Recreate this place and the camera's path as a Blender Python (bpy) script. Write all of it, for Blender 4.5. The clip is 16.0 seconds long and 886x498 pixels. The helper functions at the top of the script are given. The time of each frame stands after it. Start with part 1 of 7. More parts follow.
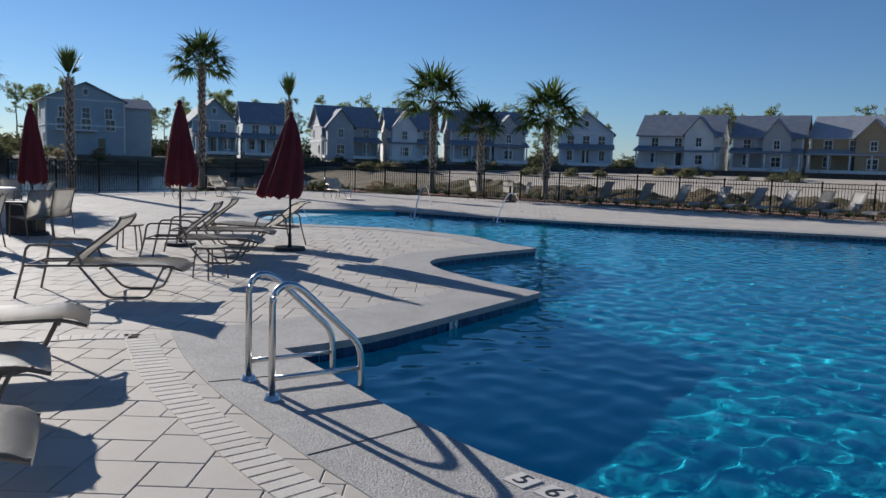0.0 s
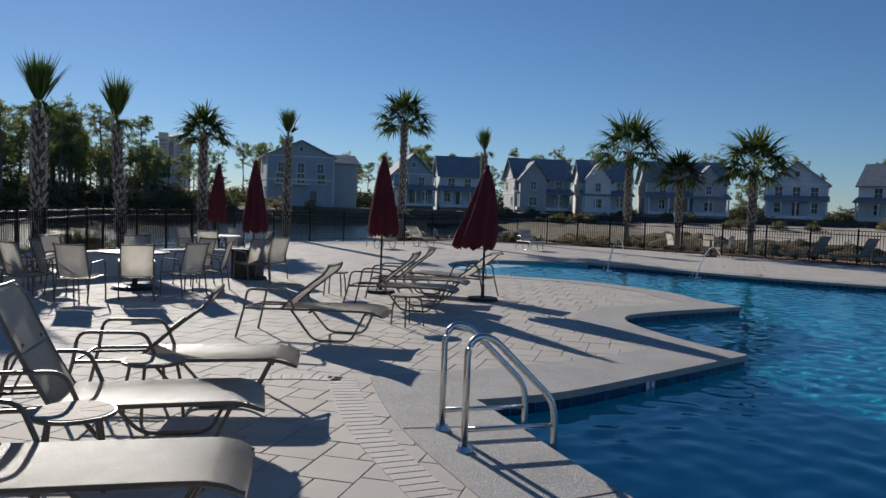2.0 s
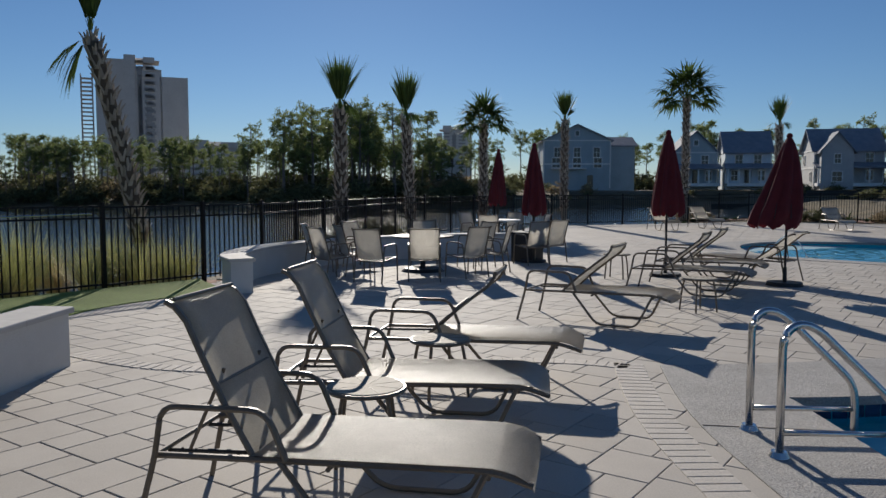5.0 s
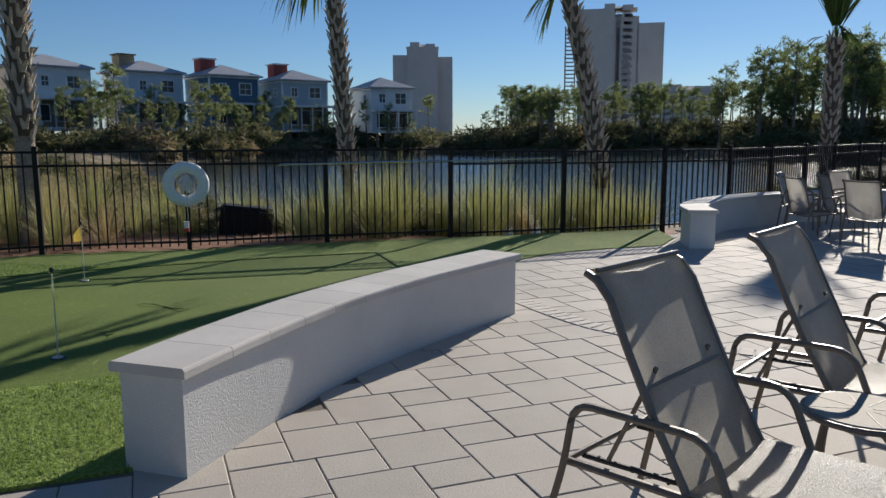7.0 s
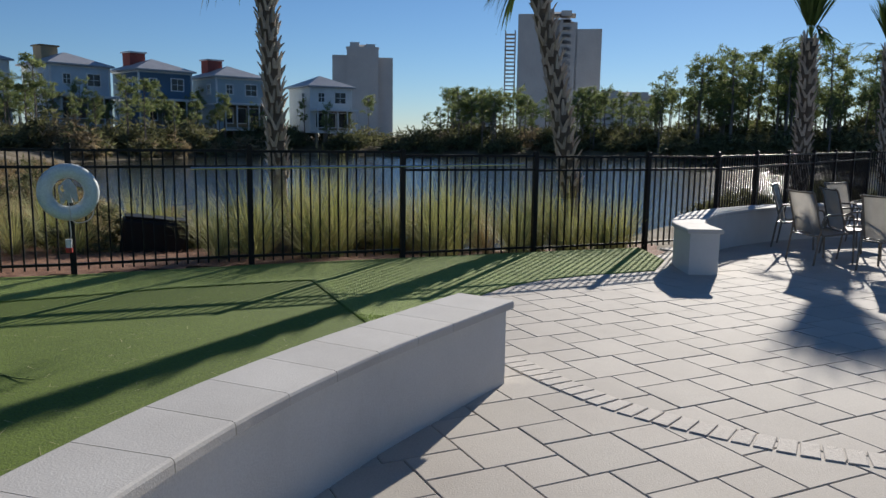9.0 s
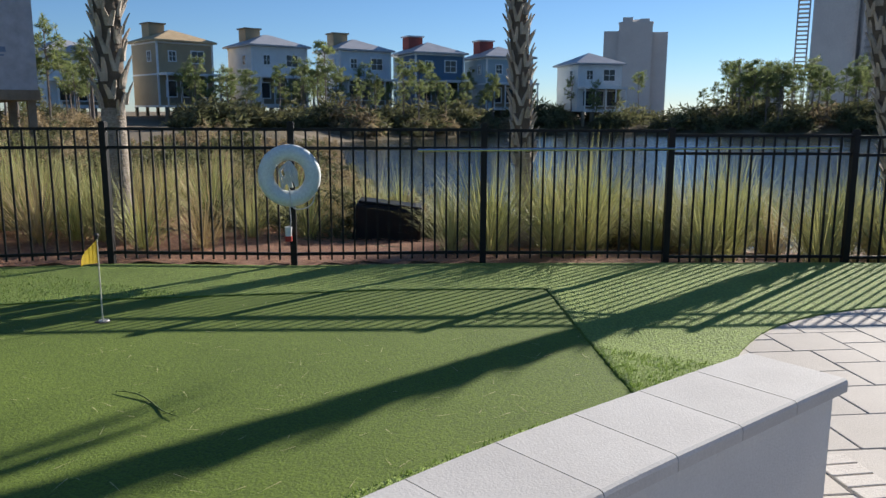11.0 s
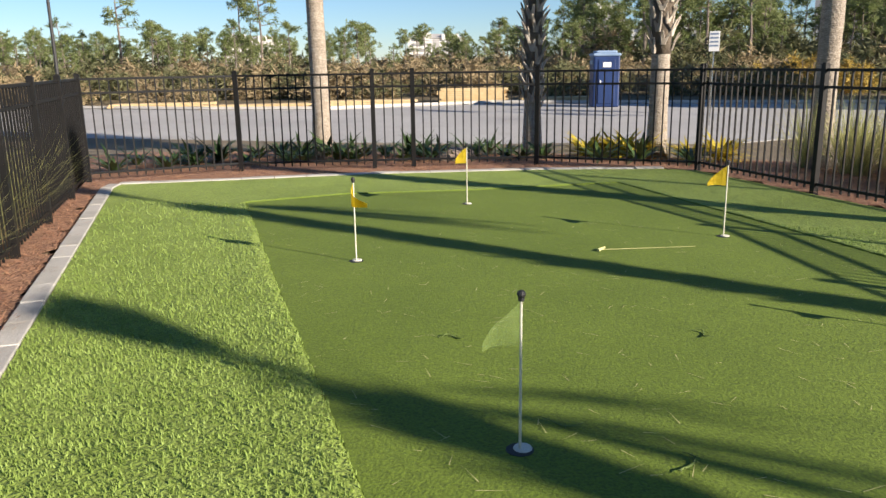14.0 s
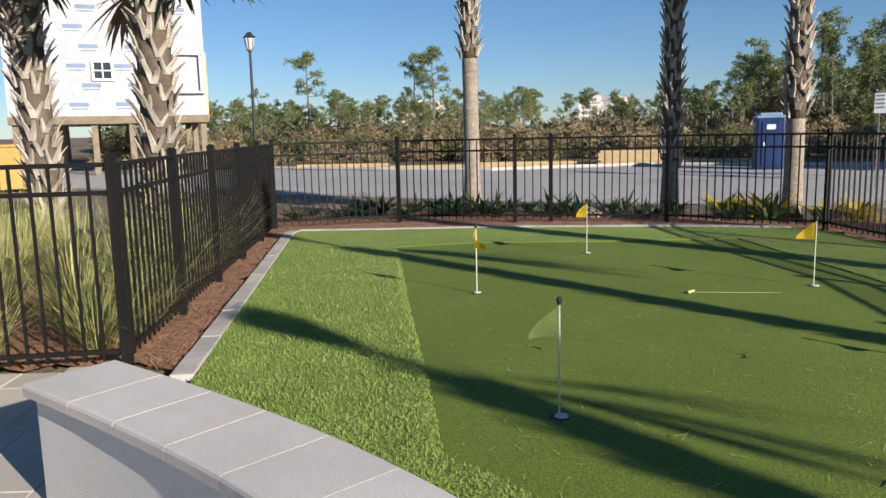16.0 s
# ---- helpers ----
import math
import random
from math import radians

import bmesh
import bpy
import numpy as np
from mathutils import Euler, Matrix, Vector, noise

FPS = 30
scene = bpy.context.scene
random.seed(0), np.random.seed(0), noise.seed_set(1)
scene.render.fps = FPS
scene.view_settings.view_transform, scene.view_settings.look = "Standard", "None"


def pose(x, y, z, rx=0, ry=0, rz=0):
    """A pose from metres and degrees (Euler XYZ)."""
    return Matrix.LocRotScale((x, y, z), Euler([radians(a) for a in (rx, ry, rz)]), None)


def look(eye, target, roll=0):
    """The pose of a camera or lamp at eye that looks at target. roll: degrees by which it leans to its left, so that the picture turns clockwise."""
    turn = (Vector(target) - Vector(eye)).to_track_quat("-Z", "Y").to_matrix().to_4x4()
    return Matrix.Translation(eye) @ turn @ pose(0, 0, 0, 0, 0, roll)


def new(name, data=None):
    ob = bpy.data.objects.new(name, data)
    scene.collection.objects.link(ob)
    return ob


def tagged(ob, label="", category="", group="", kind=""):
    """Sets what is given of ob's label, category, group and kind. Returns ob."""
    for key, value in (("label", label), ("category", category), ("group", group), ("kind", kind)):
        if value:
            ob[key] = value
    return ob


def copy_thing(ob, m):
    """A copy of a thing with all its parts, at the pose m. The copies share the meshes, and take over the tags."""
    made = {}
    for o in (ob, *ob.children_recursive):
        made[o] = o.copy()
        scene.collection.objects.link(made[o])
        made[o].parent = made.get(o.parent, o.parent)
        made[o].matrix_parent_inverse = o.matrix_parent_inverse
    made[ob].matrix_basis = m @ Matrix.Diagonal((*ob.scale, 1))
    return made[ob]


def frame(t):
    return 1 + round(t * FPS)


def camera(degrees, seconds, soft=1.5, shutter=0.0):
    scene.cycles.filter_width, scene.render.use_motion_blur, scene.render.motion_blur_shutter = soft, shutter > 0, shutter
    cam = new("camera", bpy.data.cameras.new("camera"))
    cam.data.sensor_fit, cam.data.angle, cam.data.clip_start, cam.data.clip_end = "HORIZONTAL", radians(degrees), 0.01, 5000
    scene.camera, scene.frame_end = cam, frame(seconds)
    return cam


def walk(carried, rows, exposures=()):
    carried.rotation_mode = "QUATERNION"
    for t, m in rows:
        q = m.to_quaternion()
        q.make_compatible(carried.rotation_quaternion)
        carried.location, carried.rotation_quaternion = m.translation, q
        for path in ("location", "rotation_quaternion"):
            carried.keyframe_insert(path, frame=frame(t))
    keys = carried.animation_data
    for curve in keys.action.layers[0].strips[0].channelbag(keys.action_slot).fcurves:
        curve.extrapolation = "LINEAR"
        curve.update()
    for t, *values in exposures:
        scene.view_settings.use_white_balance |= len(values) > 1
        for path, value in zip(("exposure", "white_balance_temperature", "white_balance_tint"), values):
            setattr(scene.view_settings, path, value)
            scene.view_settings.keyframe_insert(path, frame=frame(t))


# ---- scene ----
cam = camera(60.0, 16.0)
PATH = [
    (0, (4.02, 0.96, 1.641), (2.984, 2.656, 1.42), 1.8),
    (0.5, (3.986, 0.959, 1.645), (2.835, 2.586, 1.485), 2.0),
    (1, (3.981, 0.952, 1.653), (2.703, 2.484, 1.516), 2.4),
    (1.5, (3.974, 0.957, 1.654), (2.59, 2.396, 1.531), 2.2),
    (2, (3.964, 0.964, 1.651), (2.535, 2.358, 1.547), 2.0),
    (2.5, (3.962, 0.966, 1.644), (2.487, 2.315, 1.55), 1.9),
    (3, (3.94, 0.984, 1.636), (2.372, 2.222, 1.541), 1.7),
    (3.2, (3.938, 0.996, 1.636), (2.344, 2.2, 1.535), 1.7),
    (5.3, (3.534, 1.199, 1.556), (1.637, 1.804, 1.369), 0.3),
    (5.5, (3.471, 1.262, 1.543), (1.527, 1.684, 1.341), 1.0),
    (6, (3.286, 1.385, 1.52), (1.306, 1.475, 1.253), 1.0),
    (6.5, (2.996, 1.38, 1.53), (1.016, 1.351, 1.252), 0.8),
    (7, (2.669, 1.335, 1.543), (0.721, 0.99, 1.249), -0.2),
    (7.5, (2.26, 1.24, 1.525), (0.332, 0.805, 1.217), 1.1),
    (8, (1.79, 1.116, 1.527), (-0.176, 0.893, 1.234), 1.9),
    (10.3, (-0.293, 0.69, 1.525), (-2.262, 0.479, 1.242), -0.4),
    (10.5, (-0.42, 0.703, 1.521), (-2.369, 0.364, 1.228), -0.6),
    (11, (-0.776, 0.647, 1.495), (-2.56, -0.188, 1.148), 0.2),
    (11.5, (-1.108, 0.499, 1.459), (-2.598, -0.771, 1.048), -0.5),
    (12, (-1.455, 0.4, 1.456), (-2.497, -1.25, 1.019), -0.3),
    (12.5, (-1.751, 0.329, 1.445), (-2.357, -1.516, 0.966), 0.2),
    (13, (-2.001, 0.222, 1.442), (-2.24, -1.701, 0.945), 1.5),
    (13.5, (-2.277, 0.253, 1.436), (-2.054, -1.666, 0.918), 1.8),
    (14, (-2.465, 0.452, 1.468), (-1.896, -1.407, 0.998), -0.9),
    (14.5, (-2.666, 0.737, 1.502), (-1.97, -1.099, 1.12), -1.4),
    (15, (-2.913, 0.951, 1.496), (-2.048, -0.819, 1.153), -1.2),
    (15.5, (-3.106, 1.193, 1.498), (-2.183, -0.551, 1.174), -1.0),
    (16, (-3.315, 1.412, 1.514), (-2.344, -0.309, 1.206), -1.3),
]
EXPOSURES = [(0, 0.36, 5700, 10), (0.5, 0.1, 5750, 10), (3, 0.1, 5850, 10), (5.5, -0.05, 5950, 10), (7, 0.29, 5950, 10), (8.2, 0.3, 5900, 10), (10.5, 0.22, 5900, 10), (11.0, 0.75, 5900, 11), (11.5, 1.25, 5850, 16), (12.5, 1.58, 6450, 12), (13.5, 1.35, 6600, 12), (14.5, 0.9, 6200, 12), (16, 0.67, 6100, 12)]
walk(cam, [(t, look(eye, target, roll)) for t, eye, target, roll in PATH], EXPOSURES)

# ---- light ----
SUN_AZ, SUN_EL = radians(72.4), radians(20.5)
SUN_DIR = Vector((-math.sin(SUN_AZ) * math.cos(SUN_EL), math.cos(SUN_AZ) * math.cos(SUN_EL), math.sin(SUN_EL)))
world = bpy.data.worlds.new("sky")
scene.world = world
world.use_nodes = True
wn = world.node_tree.nodes
wn.clear()
w_out = wn.new("ShaderNodeOutputWorld")
w_bg = wn.new("ShaderNodeBackground")
w_sky = wn.new("ShaderNodeTexSky")
w_sky.sky_type = "NISHITA"
w_sky.sun_disc = False
w_sky.sun_elevation, w_sky.sun_rotation = SUN_EL, -SUN_AZ
w_sky.altitude = 300
w_sky.air_density, w_sky.dust_density, w_sky.ozone_density = 0.92, 0.05, 5.0
w_bg.inputs["Strength"].default_value = 0.061
world.node_tree.links.new(w_sky.outputs["Color"], w_bg.inputs["Color"])
world.node_tree.links.new(w_bg.outputs["Background"], w_out.inputs["Surface"])
sun = new("sun", bpy.data.lights.new("sun", "SUN"))
sun.data.energy, sun.data.angle, sun.data.color = 5.0, radians(0.53), (1.0, 0.88, 0.72)
sun.data.cycles.is_caustics_light = True
sun.matrix_basis = look((0, 0, 60), Vector((0, 0, 60)) - SUN_DIR)

# ---- materials ----
def mat(name, a, b, size=0.5, rough=0.7, bump=0.2, grain=0.02, metal=0.0, vary=0.06, stain=0.0, spec=0.5, stretch=(1, 1, 1), translucent=0.0, island=False, tone_by=0.5):
    """A surface that drifts between the colours a and b over `size` metres, with grain of `grain` metres in tone and relief."""
    m = bpy.data.materials.new(name)
    m.use_nodes = True
    nt = m.node_tree
    n, l = nt.nodes, nt.links
    n.clear()
    out = n.new("ShaderNodeOutputMaterial")
    sh = n.new("ShaderNodeBsdfPrincipled")
    geo = n.new("ShaderNodeNewGeometry")
    mp = n.new("ShaderNodeMapping")
    mp.inputs["Scale"].default_value = stretch
    l.new(geo.outputs["Position"], mp.inputs["Vector"])
    big = n.new("ShaderNodeTexNoise")
    big.inputs["Scale"].default_value, big.inputs["Detail"].default_value, big.inputs["Roughness"].default_value = 1 / size, 4, 0.6
    fine = n.new("ShaderNodeTexNoise")
    fine.inputs["Scale"].default_value, fine.inputs["Detail"].default_value = 1 / grain, 3
    l.new(mp.outputs["Vector"], big.inputs["Vector"])
    l.new(mp.outputs["Vector"], fine.inputs["Vector"])
    ramp = n.new("ShaderNodeMapRange")
    ramp.inputs["From Min"].default_value, ramp.inputs["From Max"].default_value = 0.3, 0.7
    l.new(big.outputs["Fac"], ramp.inputs["Value"])
    mix = n.new("ShaderNodeMix")
    mix.data_type = "RGBA"
    mix.inputs["A"].default_value, mix.inputs["B"].default_value = (*a, 1), (*b, 1)
    l.new(ramp.outputs["Result"], mix.inputs["Factor"])
    hsv = n.new("ShaderNodeHueSaturation")
    l.new(mix.outputs["Result"], hsv.inputs["Color"])
    tone = n.new("ShaderNodeMath")
    tone.operation = "MULTIPLY_ADD"
    l.new(fine.outputs["Fac"], tone.inputs[0])
    tone.inputs[1].default_value, tone.inputs[2].default_value = tone_by, 1 - tone_by / 2
    last = tone
    if vary:
        rnd = n.new("ShaderNodeObjectInfo") if not island else geo
        add = n.new("ShaderNodeMath")
        add.operation = "MULTIPLY_ADD"
        l.new(rnd.outputs["Random"] if not island else geo.outputs["Random Per Island"], add.inputs[0])
        add.inputs[1].default_value = 2 * vary
        l.new(tone.outputs[0], add.inputs[2])
        last = n.new("ShaderNodeMath")
        last.operation = "SUBTRACT"
        l.new(add.outputs[0], last.inputs[0])
        last.inputs[1].default_value = vary
    l.new(last.outputs[0], hsv.inputs["Value"])
    colour = hsv.outputs["Color"]
    if stain:
        spot = n.new("ShaderNodeTexNoise")
        spot.inputs["Scale"].default_value, spot.inputs["Detail"].default_value, spot.inputs["Roughness"].default_value = 0.9, 6, 0.7
        l.new(geo.outputs["Position"], spot.inputs["Vector"])
        cut = n.new("ShaderNodeMapRange")
        cut.inputs["From Min"].default_value, cut.inputs["From Max"].default_value, cut.inputs["To Max"].default_value = 0.52, 0.72, stain
        l.new(spot.outputs["Fac"], cut.inputs["Value"])
        dirt = n.new("ShaderNodeMix")
        dirt.data_type = "RGBA"
        l.new(cut.outputs["Result"], dirt.inputs["Factor"])
        l.new(colour, dirt.inputs["A"])
        dirt.inputs["B"].default_value = (a[0] * 0.55, a[1] * 0.5, a[2] * 0.42, 1)
        colour = dirt.outputs["Result"]
    l.new(colour, sh.inputs["Base Color"])
    rr = n.new("ShaderNodeMapRange")
    rr.inputs["To Min"].default_value, rr.inputs["To Max"].default_value = max(rough - 0.12, 0.02), min(rough + 0.12, 1)
    l.new(fine.outputs["Fac"], rr.inputs["Value"])
    l.new(rr.outputs["Result"], sh.inputs["Roughness"])
    sh.inputs["Metallic"].default_value = metal
    sh.inputs["Specular IOR Level"].default_value = spec
    if bump:
        bp = n.new("ShaderNodeBump")
        bp.inputs["Strength"].default_value, bp.inputs["Distance"].default_value = bump, grain
        l.new(fine.outputs["Fac"], bp.inputs["Height"])
        l.new(bp.outputs["Normal"], sh.inputs["Normal"])
    surface = sh.outputs["BSDF"]
    if translucent:
        tr = n.new("ShaderNodeBsdfTranslucent")
        l.new(colour, tr.inputs["Color"])
        ms = n.new("ShaderNodeMixShader")
        ms.inputs["Fac"].default_value = translucent
        l.new(surface, ms.inputs[1])
        l.new(tr.outputs["BSDF"], ms.inputs[2])
        surface = ms.outputs["Shader"]
    l.new(surface, out.inputs["Surface"])
    return m


M = {}
M["soil"] = mat("sandy_soil", (0.13, 0.10, 0.06), (0.22, 0.175, 0.11), 4, 0.95, 0.5, 0.08, vary=0)
M["sand"] = mat("pale_sand", (0.42, 0.36, 0.28), (0.52, 0.46, 0.38), 6, 0.95, 0.5, 0.1, vary=0, stain=0.5)
M["paver"] = mat("paver", (0.445, 0.40, 0.345), (0.52, 0.475, 0.41), 0.9, 0.8, 0.2, 0.01, vary=0.07, stain=0.16, tone_by=0.4)
M["border"] = mat("border_brick", (0.50, 0.45, 0.39), (0.60, 0.55, 0.48), 0.6, 0.8, 0.35, 0.012, vary=0.08)
M["joint"] = mat("joint_sand", (0.15, 0.125, 0.10), (0.22, 0.19, 0.155), 0.3, 0.95, 0.4, 0.01, vary=0)
M["coping"] = mat("pool_deck_concrete", (0.36, 0.34, 0.315), (0.44, 0.42, 0.39), 0.5, 0.85, 0.8, 0.012, vary=0, stain=0.25, tone_by=1.7)
M["stucco"] = mat("white_stucco", (0.62, 0.61, 0.58), (0.70, 0.69, 0.66), 0.6, 0.9, 0.45, 0.009, vary=0, stain=0.14, tone_by=0.25)
M["cap"] = mat("wall_cap_stone", (0.53, 0.505, 0.465), (0.61, 0.585, 0.54), 0.4, 0.8, 0.2, 0.008, vary=0.05, stain=0.12, tone_by=0.3)
M["kerb"] = mat("kerb_concrete", (0.40, 0.38, 0.35), (0.50, 0.48, 0.44), 0.25, 0.85, 0.5, 0.012, vary=0.12, stain=0.5)
M["fence"] = mat("black_powder_coat", (0.006, 0.006, 0.006), (0.011, 0.010, 0.010), 0.3, 0.5, 0.1, 0.01, vary=0, spec=0.25)
# Both plasters carry the water's light absorption as colour: blue deep, paler shallow.
M["plaster"] = mat("deep_water_tint_plaster", (0.05, 0.55, 0.66), (0.09, 0.62, 0.70), 1.6, 0.8, 0.2, 0.02, vary=0)
M["plaster_pale"] = mat("shallow_water_tint_plaster", (0.26, 0.46, 0.54), (0.36, 0.56, 0.62), 0.8, 0.8, 0.2, 0.02, vary=0)
M["pooltile"] = mat("navy_pool_tile", (0.012, 0.03, 0.08), (0.03, 0.07, 0.15), 0.15, 0.15, 0.1, 0.01, vary=0.3, island=True)
M["turf"] = mat("fringe_turf", (0.18, 0.25, 0.04), (0.25, 0.33, 0.065), 1.2, 0.9, 1.0, 0.018, vary=0, tone_by=1.9)
M["green"] = mat("putting_turf", (0.098, 0.148, 0.010), (0.132, 0.19, 0.017), 1.3, 0.9, 0.4, 0.012, vary=0, tone_by=1.7)
M["blade"] = mat("turf_blade", (0.20, 0.29, 0.05), (0.30, 0.40, 0.10), 0.3, 0.7, 0, 0.02, vary=0.12, island=True, translucent=0.3)
M["road"] = mat("light_asphalt", (0.33, 0.32, 0.31), (0.41, 0.40, 0.385), 5, 0.9, 0.4, 0.02, vary=0, stain=0.2)
M["mulch"] = mat("pine_straw", (0.19, 0.09, 0.055), (0.39, 0.22, 0.13), 0.12, 0.95, 1.0, 0.03, vary=0)
M["straw"] = mat("pine_needle", (0.29, 0.12, 0.065), (0.54, 0.31, 0.175), 0.2, 0.9, 0, 0.02, vary=0.4, island=True)
M["bank"] = mat("pond_bank_grass", (0.075, 0.062, 0.03), (0.17, 0.125, 0.06), 2.5, 0.95, 0.8, 0.15, vary=0)
M["steel"] = mat("polished_steel", (0.62, 0.61, 0.59), (0.70, 0.69, 0.67), 0.2, 0.2, 0.03, 0.01, metal=1.0, vary=0)
M["black"] = mat("matt_black", (0.015, 0.015, 0.016), (0.03, 0.03, 0.03), 0.2, 0.6, 0.1, 0.01, vary=0)
M["white"] = mat("white_paint", (0.72, 0.72, 0.70), (0.80, 0.80, 0.78), 0.5, 0.5, 0.05, 0.02, vary=0)


def water(name, tint, rough=0.0):
    m = bpy.data.materials.new(name)
    m.use_nodes = True
    n, l = m.node_tree.nodes, m.node_tree.links
    n.clear()
    out = n.new("ShaderNodeOutputMaterial")
    sh = n.new("ShaderNodeBsdfGlass")
    sh.inputs["Color"].default_value = (*tint, 1)
    sh.inputs["IOR"].default_value = 1.33
    sh.inputs["Roughness"].default_value = rough
    l.new(sh.outputs["BSDF"], out.inputs["Surface"])
    return m


M["poolwater"] = water("pool_water", (0.62, 0.90, 0.97))
M["pondwater"] = mat("pond_water", (0.012, 0.018, 0.022), (0.02, 0.028, 0.03), 8, 0.05, 0.2, 0.35, vary=0)


# ---- builders ----
def mesh_of(name, verts, faces, material, smooth=False):
    me = bpy.data.meshes.new(name)
    me.from_pydata([tuple(v) for v in verts], [], faces)
    me.materials.append(material)
    if smooth:
        me.polygons.foreach_set("use_smooth", [True] * len(me.polygons))
    return me


def put(name, verts, faces, material, parent=None, label="", smooth=False, m=None):
    ob = new(name, mesh_of(name, verts, faces, material, smooth))
    if parent:
        ob.parent = parent
    if m is not None:
        ob.matrix_basis = m
    if label:
        ob["label"] = label
    return ob


def part(name, bm, material, parent=None, label="", smooth=False, m=None):
    me = bpy.data.meshes.new(name)
    bm.to_mesh(me)
    bm.free()
    me.materials.append(material)
    if smooth:
        me.polygons.foreach_set("use_smooth", [True] * len(me.polygons))
    ob = new(name, me)
    if parent:
        ob.parent = parent
    if m is not None:
        ob.matrix_basis = m
    if label:
        ob["label"] = label
    return ob


def share(name, me, parent, m, label=""):
    ob = new(name, me)
    ob.parent = parent
    ob.matrix_basis = m
    if label:
        ob["label"] = label
    return ob


def empty(name, m=None):
    ob = new(name)
    ob.empty_display_size = 0.1
    if m is not None:
        ob.matrix_basis = m
    return ob


def box(bm, cx, cy, cz, sx, sy, sz, m=None, bevel=0.0):
    r = bmesh.ops.create_cube(bm, size=1.0, matrix=(m or Matrix()) @ Matrix.Translation((cx, cy, cz)) @ Matrix.Diagonal((sx, sy, sz, 1)))
    if bevel:
        es = {e for v in r["verts"] for e in v.link_edges}
        bmesh.ops.bevel(bm, geom=list(es), offset=bevel, segments=2, profile=0.5, affect="EDGES")
    return bm


def cube(sx, sy, sz, bevel=0.0, cz=0.0):
    return box(bmesh.new(), 0, 0, cz, sx, sy, sz, None, bevel)


def rod(bm, a, b, r0, r1=None, sides=8):
    a, b = Vector(a), Vector(b)
    d = b - a
    m = Matrix.Translation((a + b) / 2) @ d.to_track_quat("Z", "Y").to_matrix().to_4x4()
    bmesh.ops.create_cone(bm, cap_ends=True, segments=sides, radius1=r0, radius2=r0 if r1 is None else r1, depth=d.length, matrix=m)
    return bm


def rounded(points, radius, steps=4, closed=False):
    """The polyline with its corners rounded."""
    pts = [Vector(p) for p in points]
    out = []
    n = len(pts)
    for i, p in enumerate(pts):
        if not closed and i in (0, n - 1):
            out.append(p)
            continue
        a, b = pts[i - 1], pts[(i + 1) % n]
        ra = min(radius, (a - p).length * 0.48)
        rb = min(radius, (b - p).length * 0.48)
        s, e = p + (a - p).normalized() * ra, p + (b - p).normalized() * rb
        for k in range(steps + 1):
            f = k / steps
            out.append(s.lerp(p, f).lerp(p.lerp(e, f), f))
    return out


def tube(bm, points, r, sides=8, closed=False, flat=1.0):
    """A tube along a polyline."""
    pts = [Vector(p) for p in points]
    n = len(pts)
    rings = []
    up = Vector((0, 0, 1))
    for i, p in enumerate(pts):
        a = pts[i - 1] if i or closed else p
        b = pts[(i + 1) % n] if i < n - 1 or closed else p
        d = (b - a).normalized()
        ref = up if abs(d.z) < 0.95 else Vector((0, 1, 0))
        s = d.cross(ref).normalized()
        t = s.cross(d).normalized()
        rad = r[i] if isinstance(r, (list, tuple)) else r
        rings.append([bm.verts.new(p + s * (math.cos(k * math.tau / sides) * rad) + t * (math.sin(k * math.tau / sides) * rad * flat)) for k in range(sides)])
    for i in range(n if closed else n - 1):
        p0, p1 = rings[i], rings[(i + 1) % n]
        for k in range(sides):
            bm.faces.new((p0[k], p0[(k + 1) % sides], p1[(k + 1) % sides], p1[k]))
    if not closed:
        bm.faces.new(rings[0][::-1])
        bm.faces.new(rings[-1])
    return bm


def spline(points, steps=6, closed=False):
    """Catmull-Rom through plan points."""
    p = [Vector((*q, 0)) if len(q) == 2 else Vector(q) for q in points]
    n = len(p)
    out = []
    for i in range(n if closed else n - 1):
        a, b, c, d = (p[(i + k) % n] if closed else p[min(max(i + k, 0), n - 1)] for k in (-1, 0, 1, 2))
        for s in range(steps):
            t = s / steps
            out.append(0.5 * (2 * b + (c - a) * t + (2 * a - 5 * b + 4 * c - d) * t * t + (3 * b - a - 3 * c + d) * t ** 3))
    if not closed:
        out.append(p[-1])
    return out


def inside(poly, x, y):
    r = False
    j = len(poly) - 1
    for i in range(len(poly)):
        xi, yi, xj, yj = poly[i][0], poly[i][1], poly[j][0], poly[j][1]
        if (yi > y) != (yj > y) and x < (xj - xi) * (y - yi) / (yj - yi) + xi:
            r = not r
        j = i
    return r


def gap(poly, x, y, closed=True):
    """The distance from a plan point to a polygon's edge."""
    best = 1e9
    for i in range(len(poly) if closed else len(poly) - 1):
        ax, ay, bx, by = poly[i][0], poly[i][1], poly[(i + 1) % len(poly)][0], poly[(i + 1) % len(poly)][1]
        dx, dy = bx - ax, by - ay
        t = max(0, min(1, ((x - ax) * dx + (y - ay) * dy) / max(dx * dx + dy * dy, 1e-9)))
        best = min(best, math.hypot(x - ax - t * dx, y - ay - t * dy))
    return best


def slab(poly, top, thick, bm=None):
    """A flat slab over a plan polygon (given counter-clockwise)."""
    bm = bm or bmesh.new()
    up = [bm.verts.new((p[0], p[1], top)) for p in poly]
    dn = [bm.verts.new((p[0], p[1], top - thick)) for p in poly]
    f = bm.faces.new(up)
    n = len(poly)
    for i in range(n):
        bm.faces.new((up[i], dn[i], dn[(i + 1) % n], up[(i + 1) % n]))
    bmesh.ops.triangulate(bm, faces=[f])
    bmesh.ops.recalc_face_normals(bm, faces=bm.faces[:])
    return bm


